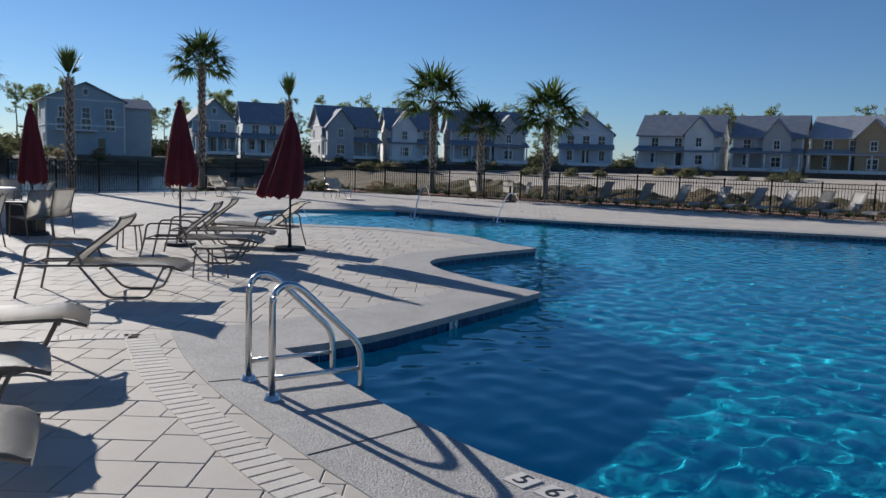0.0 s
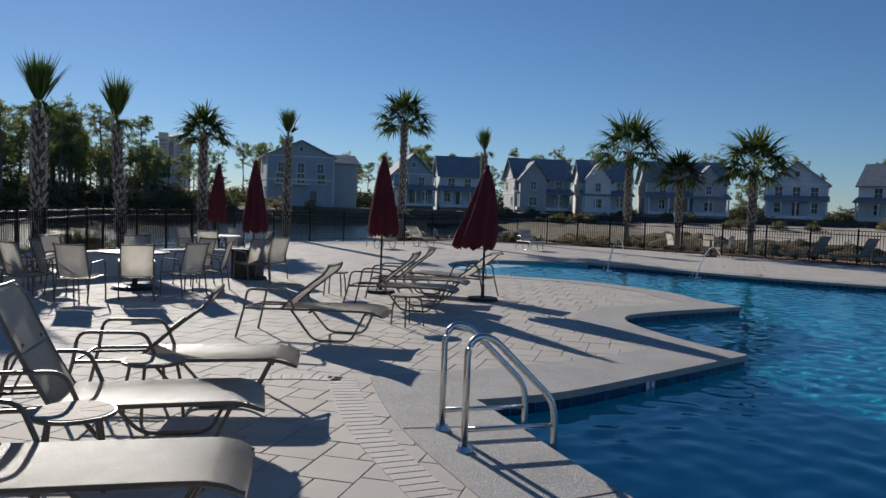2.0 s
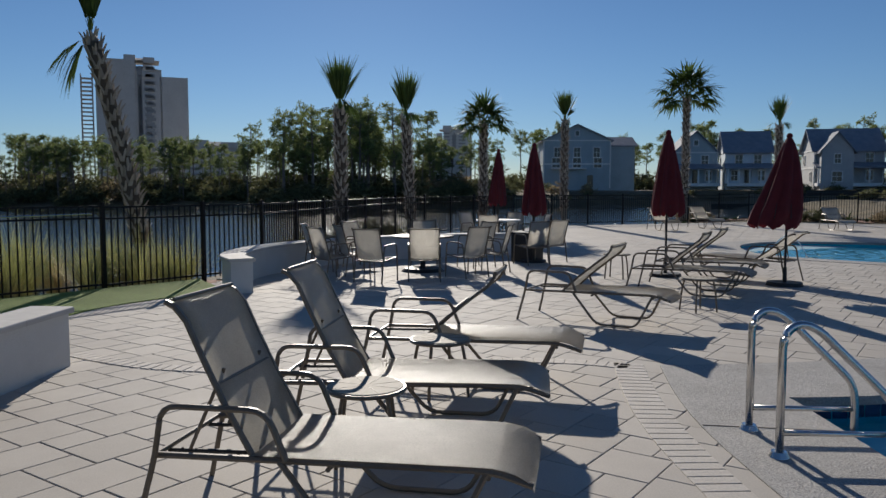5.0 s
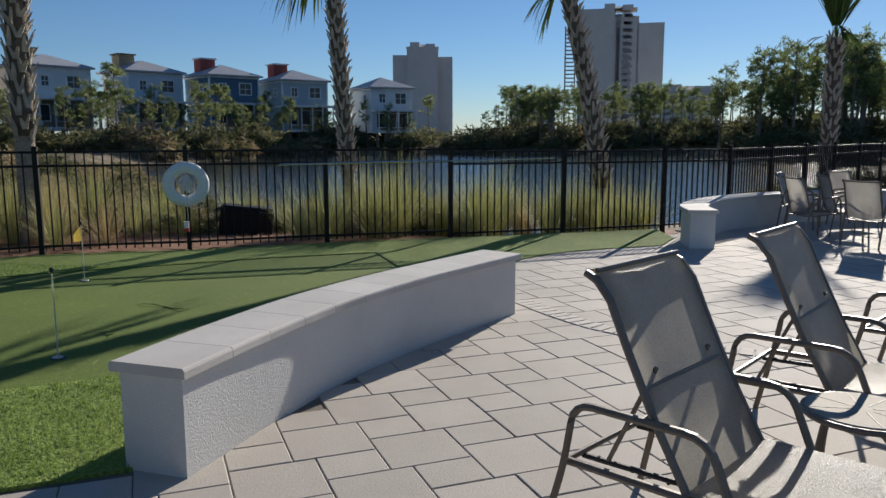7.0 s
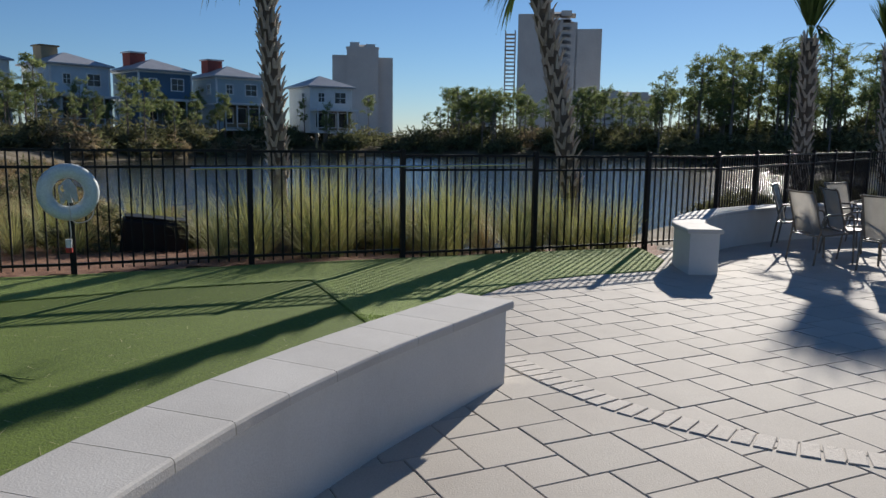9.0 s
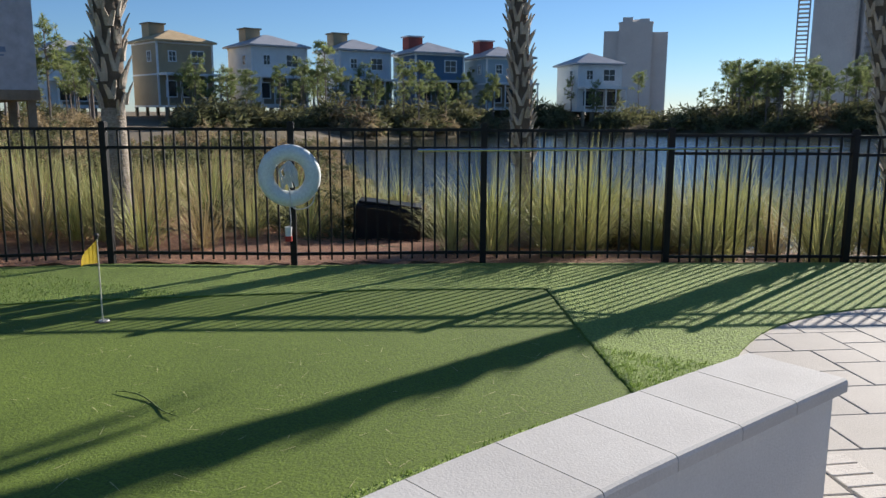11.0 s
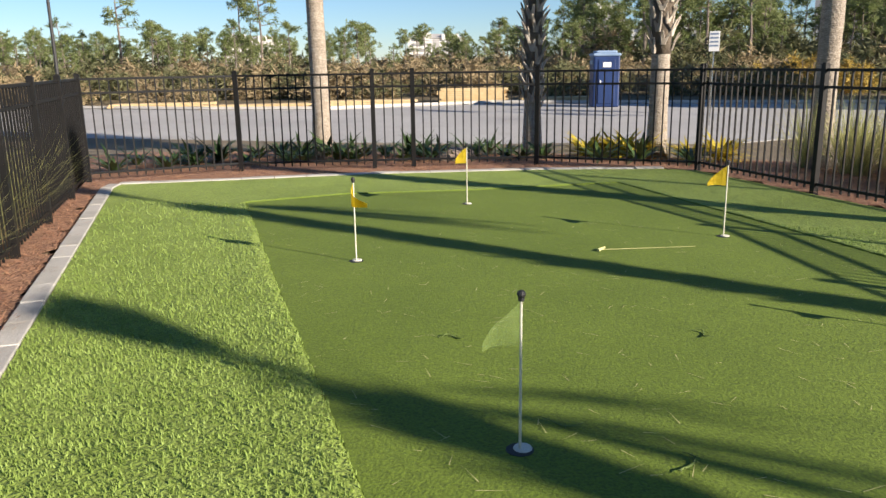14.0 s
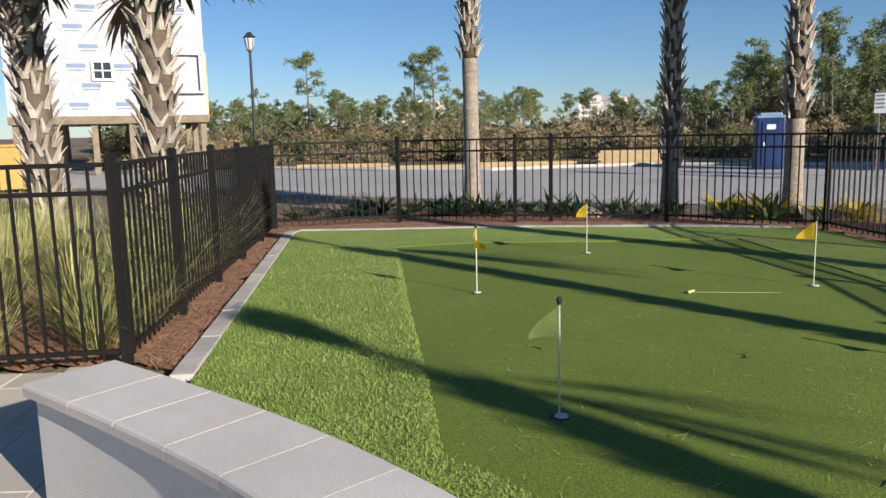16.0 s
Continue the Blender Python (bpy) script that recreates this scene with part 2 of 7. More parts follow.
def offset_line(line, d, closed=False):
    """A plan line moved d to its left."""
    out = []
    n = len(line)
    for i in range(n):
        a = line[i - 1] if i or closed else line[i]
        b = line[(i + 1) % n] if i < n - 1 or closed else line[i]
        dx, dy = b[0] - a[0], b[1] - a[1]
        k = math.hypot(dx, dy) or 1
        out.append(Vector((line[i][0] - dy / k * d, line[i][1] + dx / k * d, 0)))
    return out

# ---- plan ----
near_edge = spline([(9.5, 4.9), (6, 4.3), (2.79, 4.53), (1.51, 4.87), (0.21, 5.45), (-0.56, 5.8)], 4)
quay = spline([(-0.56, 5.8), (-0.28, 6.68), (-0.18, 8.07), (-0.08, 10.11)], 4)
cove = spline([(-0.08, 10.11), (-1.13, 10.44), (-2.33, 11.13), (-2.88, 11.83), (-2.92, 12.6), (-2.72, 13.75), (-2.41, 15.04)], 4)
beach = spline([(-2.41, 15.04), (-3.48, 15.45), (-4.62, 16.2), (-6.9, 16.5), (-8.96, 15.75), (-10.6, 15.8), (-12.8, 17.6), (-13.2, 20.0), (-11.2, 22.66)], 4)
far_edge = spline([(-11.2, 22.66), (-9.08, 22.75), (-5.04, 23.0), (-1.85, 23.77), (1.08, 24.75), (3.38, 25.3), (8.0, 25.8), (9.5, 25.0), (9.5, 4.9)], 3)
POOL = [v for line in (near_edge, quay, cove, beach, far_edge) for v in line[:-1]]
POND = [(-13.5, -6), (-16, 0), (-19, 4), (-28, 9), (-31, 17), (-30.5, 30), (-29, 42), (-40, 62), (-82, 93), (-100, 52), (-95, 28), (-112, 2), (-104, -34), (-62, -40), (-26, -16)]
FENCE_POND = [(-2.75, -10.55), (-5.14, -7.04), (-6.25, -5.6), (-6.98, -3.9), (-7.92, -2.25), (-8.75, -0.57), (-9.58, 1.1), (-10.48, 2.72), (-11.3, 3.9), (-20.4, 10.0), (-26.0, 17.6), (-25.7, 31.0), (-20.6, 35.0), (-10.5, 35.2), (14, 35.4)]
FENCE_ROAD = [(5.05, -7.95), (3.55, -9.3), (1.75, -9.98), (1.22, -10.2), (-0.5, -10.75), (-2.75, -10.55)]
FENCE_SIDE = [(0.95, -1.85), (5.05, -7.95)]
FENCE_EAST = [(0.95, -1.85), (2.6, -0.6), (9.0, 0.4)]


def smooth(a, b, v):
    t = max(0.0, min(1.0, (v - a) / (b - a)))
    return t * t * (3 - 2 * t)


def ground_z(x, y):
    """The height of the lie of the land, without the pool."""
    z = -0.04
    d = -(y + 10.5) + 0.12 * abs(x)
    z -= 0.42 * smooth(0.5, 6.5, d) * (1 if x > -30 else smooth(-60, -30, x))
    z -= 0.35 * smooth(36.5, 44, y)
    z -= 0.5 * smooth(-7.5, -14, x) * smooth(30, 24, y) * smooth(-14, -4, y - 0.2 * (x + 10))
    d = gap(POND, x, y)
    if inside(POND, x, y):
        z = min(z, -1.0) - 1.2 * smooth(0, 4, d)
    elif x < -8:
        z += (-1.0 - z) * smooth(3.5, 0, d)
    r = math.hypot(x + 10, y)
    z += 1.7 * smooth(92, 122, r) + 0.05 * noise.noise((x * 0.12, y * 0.12, 0)) * smooth(12, 30, r)
    return z


axis_x = [-3000, -1800, -1000, -600, -400, -300, -220, -170, -140] + list(range(-125, -36, 5)) + [-34 + 0.75 * k for k in range(64)] + list(range(15, 60, 5)) + [70, 90, 120, 170, 250, 400, 700, 1200, 2000, 3000]
axis_y = [-3000, -1800, -1000, -600, -400, -250, -170, -120, -90, -70] + list(range(-55, -16, 4)) + [-15 + 0.75 * k for k in range(72)] + list(range(40, 130, 6)) + [140, 170, 220, 300, 450, 700, 1200, 2000, 3000]
gv, gf = [], []
for y in axis_y:
    for x in axis_x:
        z = ground_z(x, y)
        if -16 < x < 12 and 2 < y < 29 and (inside(POOL, x, y) or gap(POOL, x, y) < 0.8):
            z = -2.4
        gv.append((x, y, z))
nx = len(axis_x)
for j in range(len(axis_y) - 1):
    for i in range(nx - 1):
        gf.append((j * nx + i, j * nx + i + 1, (j + 1) * nx + i + 1, (j + 1) * nx + i))
tagged(put("ground", gv, gf, M["soil"], smooth=True), "sandy bare ground sloping down to the pond and road", "ground", kind="structure")


def patch(name, poly, step, dz, material, label, category, ragged=0.0):
    """A sheet that follows the ground inside a plan polygon."""
    xs, ys = [p[0] for p in poly], [p[1] for p in poly]
    ids, v, f = {}, [], []
    def vid(i, j):
        if (i, j) not in ids:
            x, y = min(xs) + i * step, min(ys) + j * step
            ids[i, j] = len(v)
            v.append((x + ragged * noise.noise((x * 3, y * 3, 1)), y + ragged * noise.noise((x * 3, y * 3, 7)), ground_z(x, y) + dz))
        return ids[i, j]
    for i in range(int((max(xs) - min(xs)) / step) + 1):
        for j in range(int((max(ys) - min(ys)) / step) + 1):
            if inside(poly, min(xs) + (i + 0.5) * step, min(ys) + (j + 0.5) * step):
                f.append((vid(i, j), vid(i + 1, j), vid(i + 1, j + 1), vid(i, j + 1)))
    return tagged(put(name, v, f, material, smooth=True), label, category, kind="structure")


# pond, its banks, the lots around
tagged(put("water", [(-130, -60, -1.15), (-9, -60, -1.15), (-9, 95, -1.15), (-130, 95, -1.15)], [(0, 1, 2, 3)], M["pondwater"]), "dark still pond water with small ripples", "pond", kind="structure")
bank = [tuple(v[:2]) for v in offset_line([Vector((*p, 0)) for p in POND], -9, True)]
patch("ground_bank", bank, 1.5, 0.03, M["bank"], "dry brown grass bank round the pond", "ground", 0.6)
patch("ground_lot", [(-34, 66), (-24, 37.5), (40, 37.5), (60, 130), (-70, 120)], 2.0, 0.03, M["sand"], "pale bare sand of a building lot", "ground", 0.7)
patch("ground_verge", [(-36, -62), (70, -62), (70, -34.5), (18, -30.7), (12.2, -31.2), (9.5, -33.8), (6, -36.5), (-36, -36.5)], 1.0, 0.05, M["bank"], "dry straw-coloured grass beside the road", "ground", 0.7)
bm = bmesh.new()
slab([(-14, -36), (6, -36), (9.5, -33.3), (12.2, -30.8), (18, -30.3), (60, -34), (60, -18.3), (6, -17.6), (-3, -17.8), (-9, -24)], -0.435, 0.1, bm)
tagged(part("road", bm, M["road"]), "pale grey asphalt road beyond the fence", "road", kind="structure")
bm = bmesh.new()
tube(bm, [(60, -34.1, -0.39), (18, -30.4, -0.39), (12.2, -30.9, -0.39), (9.5, -33.4, -0.39), (6, -36.1, -0.39), (-14, -36.1, -0.39)], 0.12, 6)
tagged(part("road_kerb", bm, M["kerb"]), "low concrete kerb along the road", "kerb", kind="structure")

patch("ground_scrub", [(-30, 37.5), (24, 37.5), (26, 56), (0, 60), (-34, 58)], 1.0, 0.06, M["bank"], "brown weedy ground behind the pool fence", "ground", 0.8)
rnd = random.Random(21)
for x, y, l in ((-21, 50, 9), (-13, 47, 11), (-6, 52, 8), (1, 48, 10), (8, 52, 9), (-26, 56, 8)):
    mv, mf = [], []
    for j in range(13):
        for i in range(25):
            u_, w_ = i / 12 - 1, j / 6 - 1
            mv.append((u_ * l / 2, w_ * 1.8, max(0.0, (1 - u_ ** 4) * (1 - w_ * w_)) * (0.75 + 0.5 * noise.noise((x + i * 0.45, y + j * 0.5, 2))) - 0.05))
    mf = [(j * 25 + i, j * 25 + i + 1, (j + 1) * 25 + i + 1, (j + 1) * 25 + i) for j in range(12) for i in range(24)]
    tagged(put("dirt_mound", mv, mf, M["bank"], smooth=True, m=Matrix.Translation((x, y, ground_z(x, y) + 0.03)) @ Matrix.Rotation(rnd.uniform(-0.2, 0.2), 4, "Z")), "long low mound of brown dirt on the building lot", "dirt mound", "dirt mounds on the building lot")

# ---- pool ----
WAVE = 0.0023


def floor_z(x, y):
    return -0.08 - min(1.05, 0.05 * max(0.0, x + 13.4) + 0.17 * max(0.0, x + 6.2) + 0.10 * max(0.0, 8 - y) * (1 if x > -2 else 0))


v, f, ids = [], [], {}
for i in range(50):
    for j in range(46):
        x, y = -14.5 + i * 0.5, 3.8 + j * 0.5
        if inside(POOL, x + 0.25, y + 0.25) or gap(POOL, x + 0.25, y + 0.25) < 0.55:
            q = []
            for a, b in ((0, 0), (1, 0), (1, 1), (0, 1)):
                k = (i + a, j + b)
                if k not in ids:
                    ids[k] = len(v)
                    v.append((x + a * 0.5, y + b * 0.5, floor_z(x + a * 0.5, y + b * 0.5)))
                q.append(ids[k])
            f.append(q)
pool_basin = empty("pool_basin")
tagged(pool_basin, "plastered swimming pool basin coloured with the blue of deep water, with navy waterline tiles", "pool", kind="structure")
pool_floor = put("pool_floor", v, [q for q in f if v[q[0]][0] >= -6.6], M["plaster"], pool_basin, smooth=True)
pool_shallow = put("pool_shallow", v, [q for q in f if v[q[0]][0] < -6.6], M["plaster_pale"], pool_basin, "plaster of the sloping beach entry, coloured paler for shallow water", smooth=True)
n = len(POOL)
v = [(p[0], p[1], z) for p in POOL for z in (-0.05, min(floor_z(p[0], p[1]) - 0.02, -0.06))]
put("pool_wall", v, [(2 * i, 2 * i + 1, (2 * i + 3) % (2 * n), (2 * i + 2) % (2 * n)) for i in range(n)], M["plaster"], pool_basin)
# waterline tiles, each a little box proud of the wall
v, f = [], []
run = offset_line(POOL, -0.008, True)
for i in range(n):
    a, b = run[i], run[(i + 1) % n]
    if a[0] < -5 and a[1] < 22.6:
        continue
    d = (b - a)
    k = max(1, round(d.length / 0.155))
    for s in range(k):
        p0, p1 = a + d * ((s + 0.03) / k), a + d * ((s + 0.97) / k)
        o = len(v)
        for p in (p0, p1):
            v += [(p.x, p.y, -0.055), (p.x, p.y, -0.24)]
        f.append((o, o + 1, o + 3, o + 2))
tagged(put("waterline_tile", v, f, M["pooltile"], pool_basin, "navy glazed waterline tiles"), kind="stuff")
WX, WY = np.arange(-14.4, 9.9, 0.05), np.arange(4.1, 26.4, 0.05)
wx, wy = np.meshgrid(WX, WY)
in_pool = np.zeros(wx.shape, bool)
for p, q in zip(POOL, POOL[1:] + POOL[:1]):
    if abs(p[1] - q[1]) > 1e-9:
        in_pool ^= ((p[1] > wy) != (q[1] > wy)) & (wx < (q[0] - p[0]) * (wy - p[1]) / (q[1] - p[1]) + p[0])
rng = np.random.default_rng(4)
wz = np.full(wx.shape, -0.14)
for k in range(26):
    lam, th_ = rng.uniform(0.19, 0.5), rng.uniform(0, math.tau)
    wz += WAVE * lam * np.sin(math.tau / lam * (wx * math.cos(th_) + wy * math.sin(th_)) + rng.uniform(0, math.tau) + 0.8 * np.sin(wx * 0.9 + k) + 0.8 * np.sin(wy * 0.8 + 2 * k))
quad = in_pool[:-1, :-1] | in_pool[1:, :-1] | in_pool[:-1, 1:] | in_pool[1:, 1:]
nw = len(WX)
used = np.full(wx.size, -1)
jj, ii = np.nonzero(quad)
corner = np.stack((jj * nw + ii, jj * nw + ii + 1, (jj + 1) * nw + ii + 1, (jj + 1) * nw + ii), 1)
ids_ = np.unique(corner)
used[ids_] = np.arange(len(ids_))
wat = put("pool_water", np.column_stack((wx.ravel()[ids_], wy.ravel()[ids_], wz.ravel()[ids_])).tolist(), used[corner].tolist(), M["poolwater"], smooth=True)
wat.cycles.is_caustics_caster = True
pool_floor.cycles.is_caustics_receiver = True
pool_shallow.cycles.is_caustics_receiver = True
tagged(wat, "clear blue pool water with small ripples", "water", kind="structure")

COPING_OUT = spline([(10.6, 3.9), (6, 3.35), (2.79, 3.66), (1.7, 3.93), (0.85, 4.25), (-0.05, 4.62), (-0.85, 5.04), (-1.76, 5.62)], 4)[:-1] + \
    spline([(-1.76, 5.62), (-1.35, 6.9), (-1.1, 8.2), (-1.0, 9.45)], 4)[:-1] + \
    spline([(-1.0, 9.45), (-1.6, 9.75), (-2.85, 10.5), (-3.6, 11.6), (-3.7, 12.7), (-3.45, 14.0), (-3.35, 14.7)], 4)[:-1] + \
    spline([(-3.35, 14.7), (-4.3, 15.15), (-5.0, 15.65), (-7.0, 15.9), (-9.0, 15.15), (-11.0, 15.2), (-13.4, 17.2), (-13.9, 20.2), (-11.9, 23.3), (-9.1, 23.6), (-5.1, 23.85), (-2.0, 24.6), (1.0, 25.6), (3.3, 26.15), (8.2, 26.8), (10.6, 25.6), (10.6, 3.9)], 3)[:-1]
bm = bmesh.new()
lip = offset_line(POOL, -0.035, True)
for loop in (lip, COPING_OUT):
    vs = [bm.verts.new((p[0], p[1], 0.008)) for p in loop]
    for i in range(len(vs)):
        bm.edges.new((vs[i - 1], vs[i]))
bmesh.ops.triangle_fill(bm, use_beauty=True, use_dissolve=False, edges=bm.edges[:])
for q in bm.faces:
    if q.normal.z < 0:
        q.normal_flip()
r = bmesh.ops.extrude_edge_only(bm, edges=[e for e in bm.edges if e.is_boundary])
bmesh.ops.translate(bm, verts=[g for g in r["geom"] if isinstance(g, bmesh.types.BMVert)], vec=(0, 0, -0.07))
bmesh.ops.recalc_face_normals(bm, faces=bm.faces[:])
tagged(part("pool_coping", bm, M["coping"]), "pale exposed-aggregate concrete coping round the pool", "coping", kind="structure")

# ---- terrace of two sizes of paver ----
TERRACE = [(12, -5), (12, 34.2), (-10, 34), (-19.8, 33.2), (-24.2, 29.5), (-24.4, 18.4), (-19.6, 11), (-13.6, 7), (-12.6, 4.2), (-9.6, 2.75), (-8.5, 2.2), (-8.05, 1.5), (-7.65, 0.9), (-6.95, 0.38), (-6.1, 0.08), (-4.6, 0.3), (-4.1, 0.5), (-3.4, 0.4), (-2.6, 0.05), (-1.7, -0.2), (-0.75, -0.5), (-0.5, -0.8), (0.35, -1.75), (0.95, -1.7), (2.4, -0.5), (6, -0.1)]
bm = bmesh.new()
for loop in (COPING_OUT, TERRACE):
    vs = [bm.verts.new((p[0], p[1], -0.009)) for p in loop]
    for i in range(len(vs)):
        bm.edges.new((vs[i - 1], vs[i]))
bmesh.ops.triangle_fill(bm, use_beauty=True, use_dissolve=False, edges=bm.edges[:])
for q in bm.faces:
    if q.normal.z < 0:
        q.normal_flip()
terrace = tagged(part("floor_terrace", bm, M["joint"]), "pale tan concrete pavers of two sizes laid on sand", "terrace", kind="structure")


def paver_mesh(sx, sy, name):
    g, c = 0.0024, 0.005
    x0, y0, x1, y1 = g, g, sx - g, sy - g
    v = [(x0, y0, -0.03), (x1, y0, -0.03), (x1, y1, -0.03), (x0, y1, -0.03), (x0, y0, -0.004), (x1, y0, -0.004), (x1, y1, -0.004), (x0, y1, -0.004), (x0 + c, y0 + c, 0), (x1 - c, y0 + c, 0), (x1 - c, y1 - c, 0), (x0 + c, y1 - c, 0)]
    f = [(8, 9, 10, 11)] + [(k, (k + 1) % 4, 4 + (k + 1) % 4, 4 + k) for k in range(4)] + [(4 + k, 4 + (k + 1) % 4, 8 + (k + 1) % 4, 8 + k) for k in range(4)]
    return mesh_of(name, v, f, M["paver"]), v, f


PA, PB, PC, PD = 0.39, 0.41, 0.255, 0.305
PU, PV, PO = Vector((0.857, 0.515, 0)), Vector((-0.515, 0.857, 0)), Vector((-1.18, 0.17, 0))
turn = Matrix.Rotation(math.atan2(0.515, 0.857), 4, "Z")
big_me, big_v, big_f = paver_mesh(PA, PB, "paver_large")
small_me, small_v, small_f = paver_mesh(PC, PD, "paver_small")
laid_v, laid_f, single = [], [], []
for i in range(-80, 80):
    for j in range(-110, 110):
        p, q = i * (PA + PC) - j * PA, i * (PB - PD) + j * PD
        for kind, ox, sx, sy in ((0, 0, PC, PD), (1, PC, PA, PB)):
            c = PO + PU * (p + ox + sx / 2) + PV * (q + sy / 2)
            if not (-25 < c.x < 12.5 and -5.5 < c.y < 34.5) or not inside(TERRACE, c.x, c.y):
                continue
            if inside(COPING_OUT, c.x, c.y) and gap(COPING_OUT, c.x, c.y) > 0.30:
                continue
            o = PO + PU * (p + ox) + PV * q
            dz = random.uniform(-0.0015, 0.0015)
            if -4.0 < c.x < 1.2 and -0.6 < c.y < 4.3 and len(single) < 300:
                single.append((kind, Matrix.Translation((o.x, o.y, dz)) @ turn))
                continue
            vv, ff = (small_v, small_f) if kind == 0 else (big_v, big_f)
            k0 = len(laid_v)
            laid_v += [(o.x + PU.x * a + PV.x * b, o.y + PU.y * a + PV.y * b, z + dz) for a, b, z in vv]
            laid_f += [tuple(k0 + k for k in t) for t in ff]
M["paver_far"] = mat("paver_far", (0.445, 0.40, 0.345), (0.52, 0.475, 0.41), 0.9, 0.8, 0.2, 0.01, vary=0.07, stain=0.16, island=True, tone_by=0.4)
tagged(put("laid_pavers", laid_v, laid_f, M["paver_far"], terrace), kind="stuff")

# soldier course between pavers and coping
v, f = [], []
line = spline([(4.6, 3.3), (2.79, 3.56), (1.6, 3.85), (0.75, 4.16), (-0.15, 4.53), (-0.95, 4.95), (-1.86, 5.52)], 8)
def soldiers(line, depth, width, side):
    acc = 0.0
    for a, b in zip(line, line[1:]):
        d = b - a
        t = d.normalized()
        s = Vector((-t.y, t.x, 0)) * side
        while acc < d.length:
            p = a + t * acc
            k0 = len(v)
            for q, z in ((0.004, -0.03), (0.004, 0.004), (0.008, 0.007)):
                for al, ac in ((q, q), (width - q, q), (width - q, depth - q), (q, depth - q)):
                    r = p + t * al + s * ac
                    v.append((r.x, r.y, z))
            for h in (0, 4):
                f.extend((k0 + h + k, k0 + h + (k + 1) % 4, k0 + h + 4 + (k + 1) % 4, k0 + h + 4 + k) for k in range(4))
            f.append((k0 + 8, k0 + 9, k0 + 10, k0 + 11))
            acc += width
        acc -= d.length
soldiers(line, 0.27, 0.105, 1)
soldiers(spline([(-1.9, 5.42), (-2.25, 5.1), (-2.6, 4.5), (-2.85, 3.4), (-3.1, 2.4), (-3.5, 1.68), (-3.9, 1.3), (-4.4, 0.95)], 8), 0.2, 0.1, 1)
bm = bmesh.new()
me = mesh_of("t", v, f, M["border"])
bm.from_mesh(me)
bmesh.ops.recalc_face_normals(bm, faces=bm.faces[:])
tagged(part("border_brick", bm, M["border"], terrace, "soldier course of small pavers"), kind="stuff")


# ---- seat walls ----
def seat_wall(name, line, width, height, label, caps, pier=None):
    w = empty(name)
    tagged(w, label, "seat wall", kind="structure")
    L = offset_line(line, width / 2 - 0.025)
    R = offset_line(line, -width / 2 + 0.025)
    poly = [tuple(p[:2]) for p in R] + [tuple(p[:2]) for p in L[::-1]]
    bm = slab(poly, height - 0.055, height - 0.055 + 0.05)
    part("body", bm, M["stucco"], w)
    # cap stones
    total = sum((b - a).length for a, b in zip(line, line[1:]))
    step = total / caps
    def at(s):
        for a, b in zip(line, line[1:]):
            d = (b - a).length
            if s <= d + 1e-6:
                t = (b - a).normalized()
                return a + t * s, t
            s -= d
        t = (line[-1] - line[-2]).normalized()
        return line[-1] + t * s, t
    for k in range(caps):
        s0, s1 = k * step + (0.002 if k else -0.03), (k + 1) * step - (0.002 if k < caps - 1 else -0.03)
        bm = bmesh.new()
        rows = []
        for q in range(5):
            p, t = at(s0 + (s1 - s0) * q / 4) if s0 + (s1 - s0) * q / 4 > 0 else (line[0] + (line[0] - line[1]).normalized() * 0.03, (line[1] - line[0]).normalized())
            s = Vector((-t.y, t.x, 0))
            h = width / 2 + 0.012
            prof = [(-h, -0.05), (-h, -0.016), (-h + 0.005, -0.005), (-h + 0.016, 0), (h - 0.016, 0), (h - 0.005, -0.005), (h, -0.016), (h, -0.05)]
            rows.append([bm.verts.new((p.x + s.x * a, p.y + s.y * a, height + b)) for a, b in prof])
        for a, b in zip(rows, rows[1:]):
            for c in range(8):
                bm.faces.new((a[c], a[(c + 1) % 8], b[(c + 1) % 8], b[c]))
        bm.faces.new(rows[0])
        bm.faces.new(rows[-1][::-1])
        bmesh.ops.recalc_face_normals(bm, faces=bm.faces[:])
        part("cap_stone", bm, M["cap"], w)
    return w


WALL_A = spline([(-0.40, -0.555), (-1.05, -0.45), (-1.85, -0.27), (-2.65, 0.025), (-3.4, 0.385), (-3.95, 0.66)], 6)
seat_wall("wall_green", WALL_A, 0.39, 0.53, "low white stucco seat wall with stone cap beside the putting green", 11)
WALL_B = spline([(-8.1, 3.0), (-9.0, 3.0), (-10.2, 3.5), (-11.2, 4.35), (-11.95, 5.4), (-12.55, 7.0), (-12.7, 8.6), (-12.4, 10.2)], 6)
seat_wall("wall_corner", WALL_B, 0.38, 0.53, "curved low white stucco seat wall round the dining corner", 16)

# ---- putting green ----
TURF = [(0.30, -1.80), (0.62, -2.25), (4.25, -7.45), (4.40, -7.75), (3.07, -8.43), (1.57, -9.25), (-0.78, -10.15), (-2.3, -10.5), (-2.75, -10.4), (-5.1, -6.95), (-6.2, -5.5), (-6.9, -3.85), (-7.85, -2.2), (-8.68, -0.55), (-9.5, 1.1), (-10.2, 2.6), (-9.1, 2.75), *[tuple(p[:2]) for p in spline([(-8.3, 2.5), (-8.11, 2.15), (-7.8, 1.6), (-7.35, 1.05), (-6.7, 0.60), (-5.9, 0.38), (-5.0, 0.36), (-4.12, 0.50)], 4)], (-3.5, 0.25), (-2.7, -0.05), (-1.9, -0.33), (-1.1, -0.52), (-0.45, -0.64)]
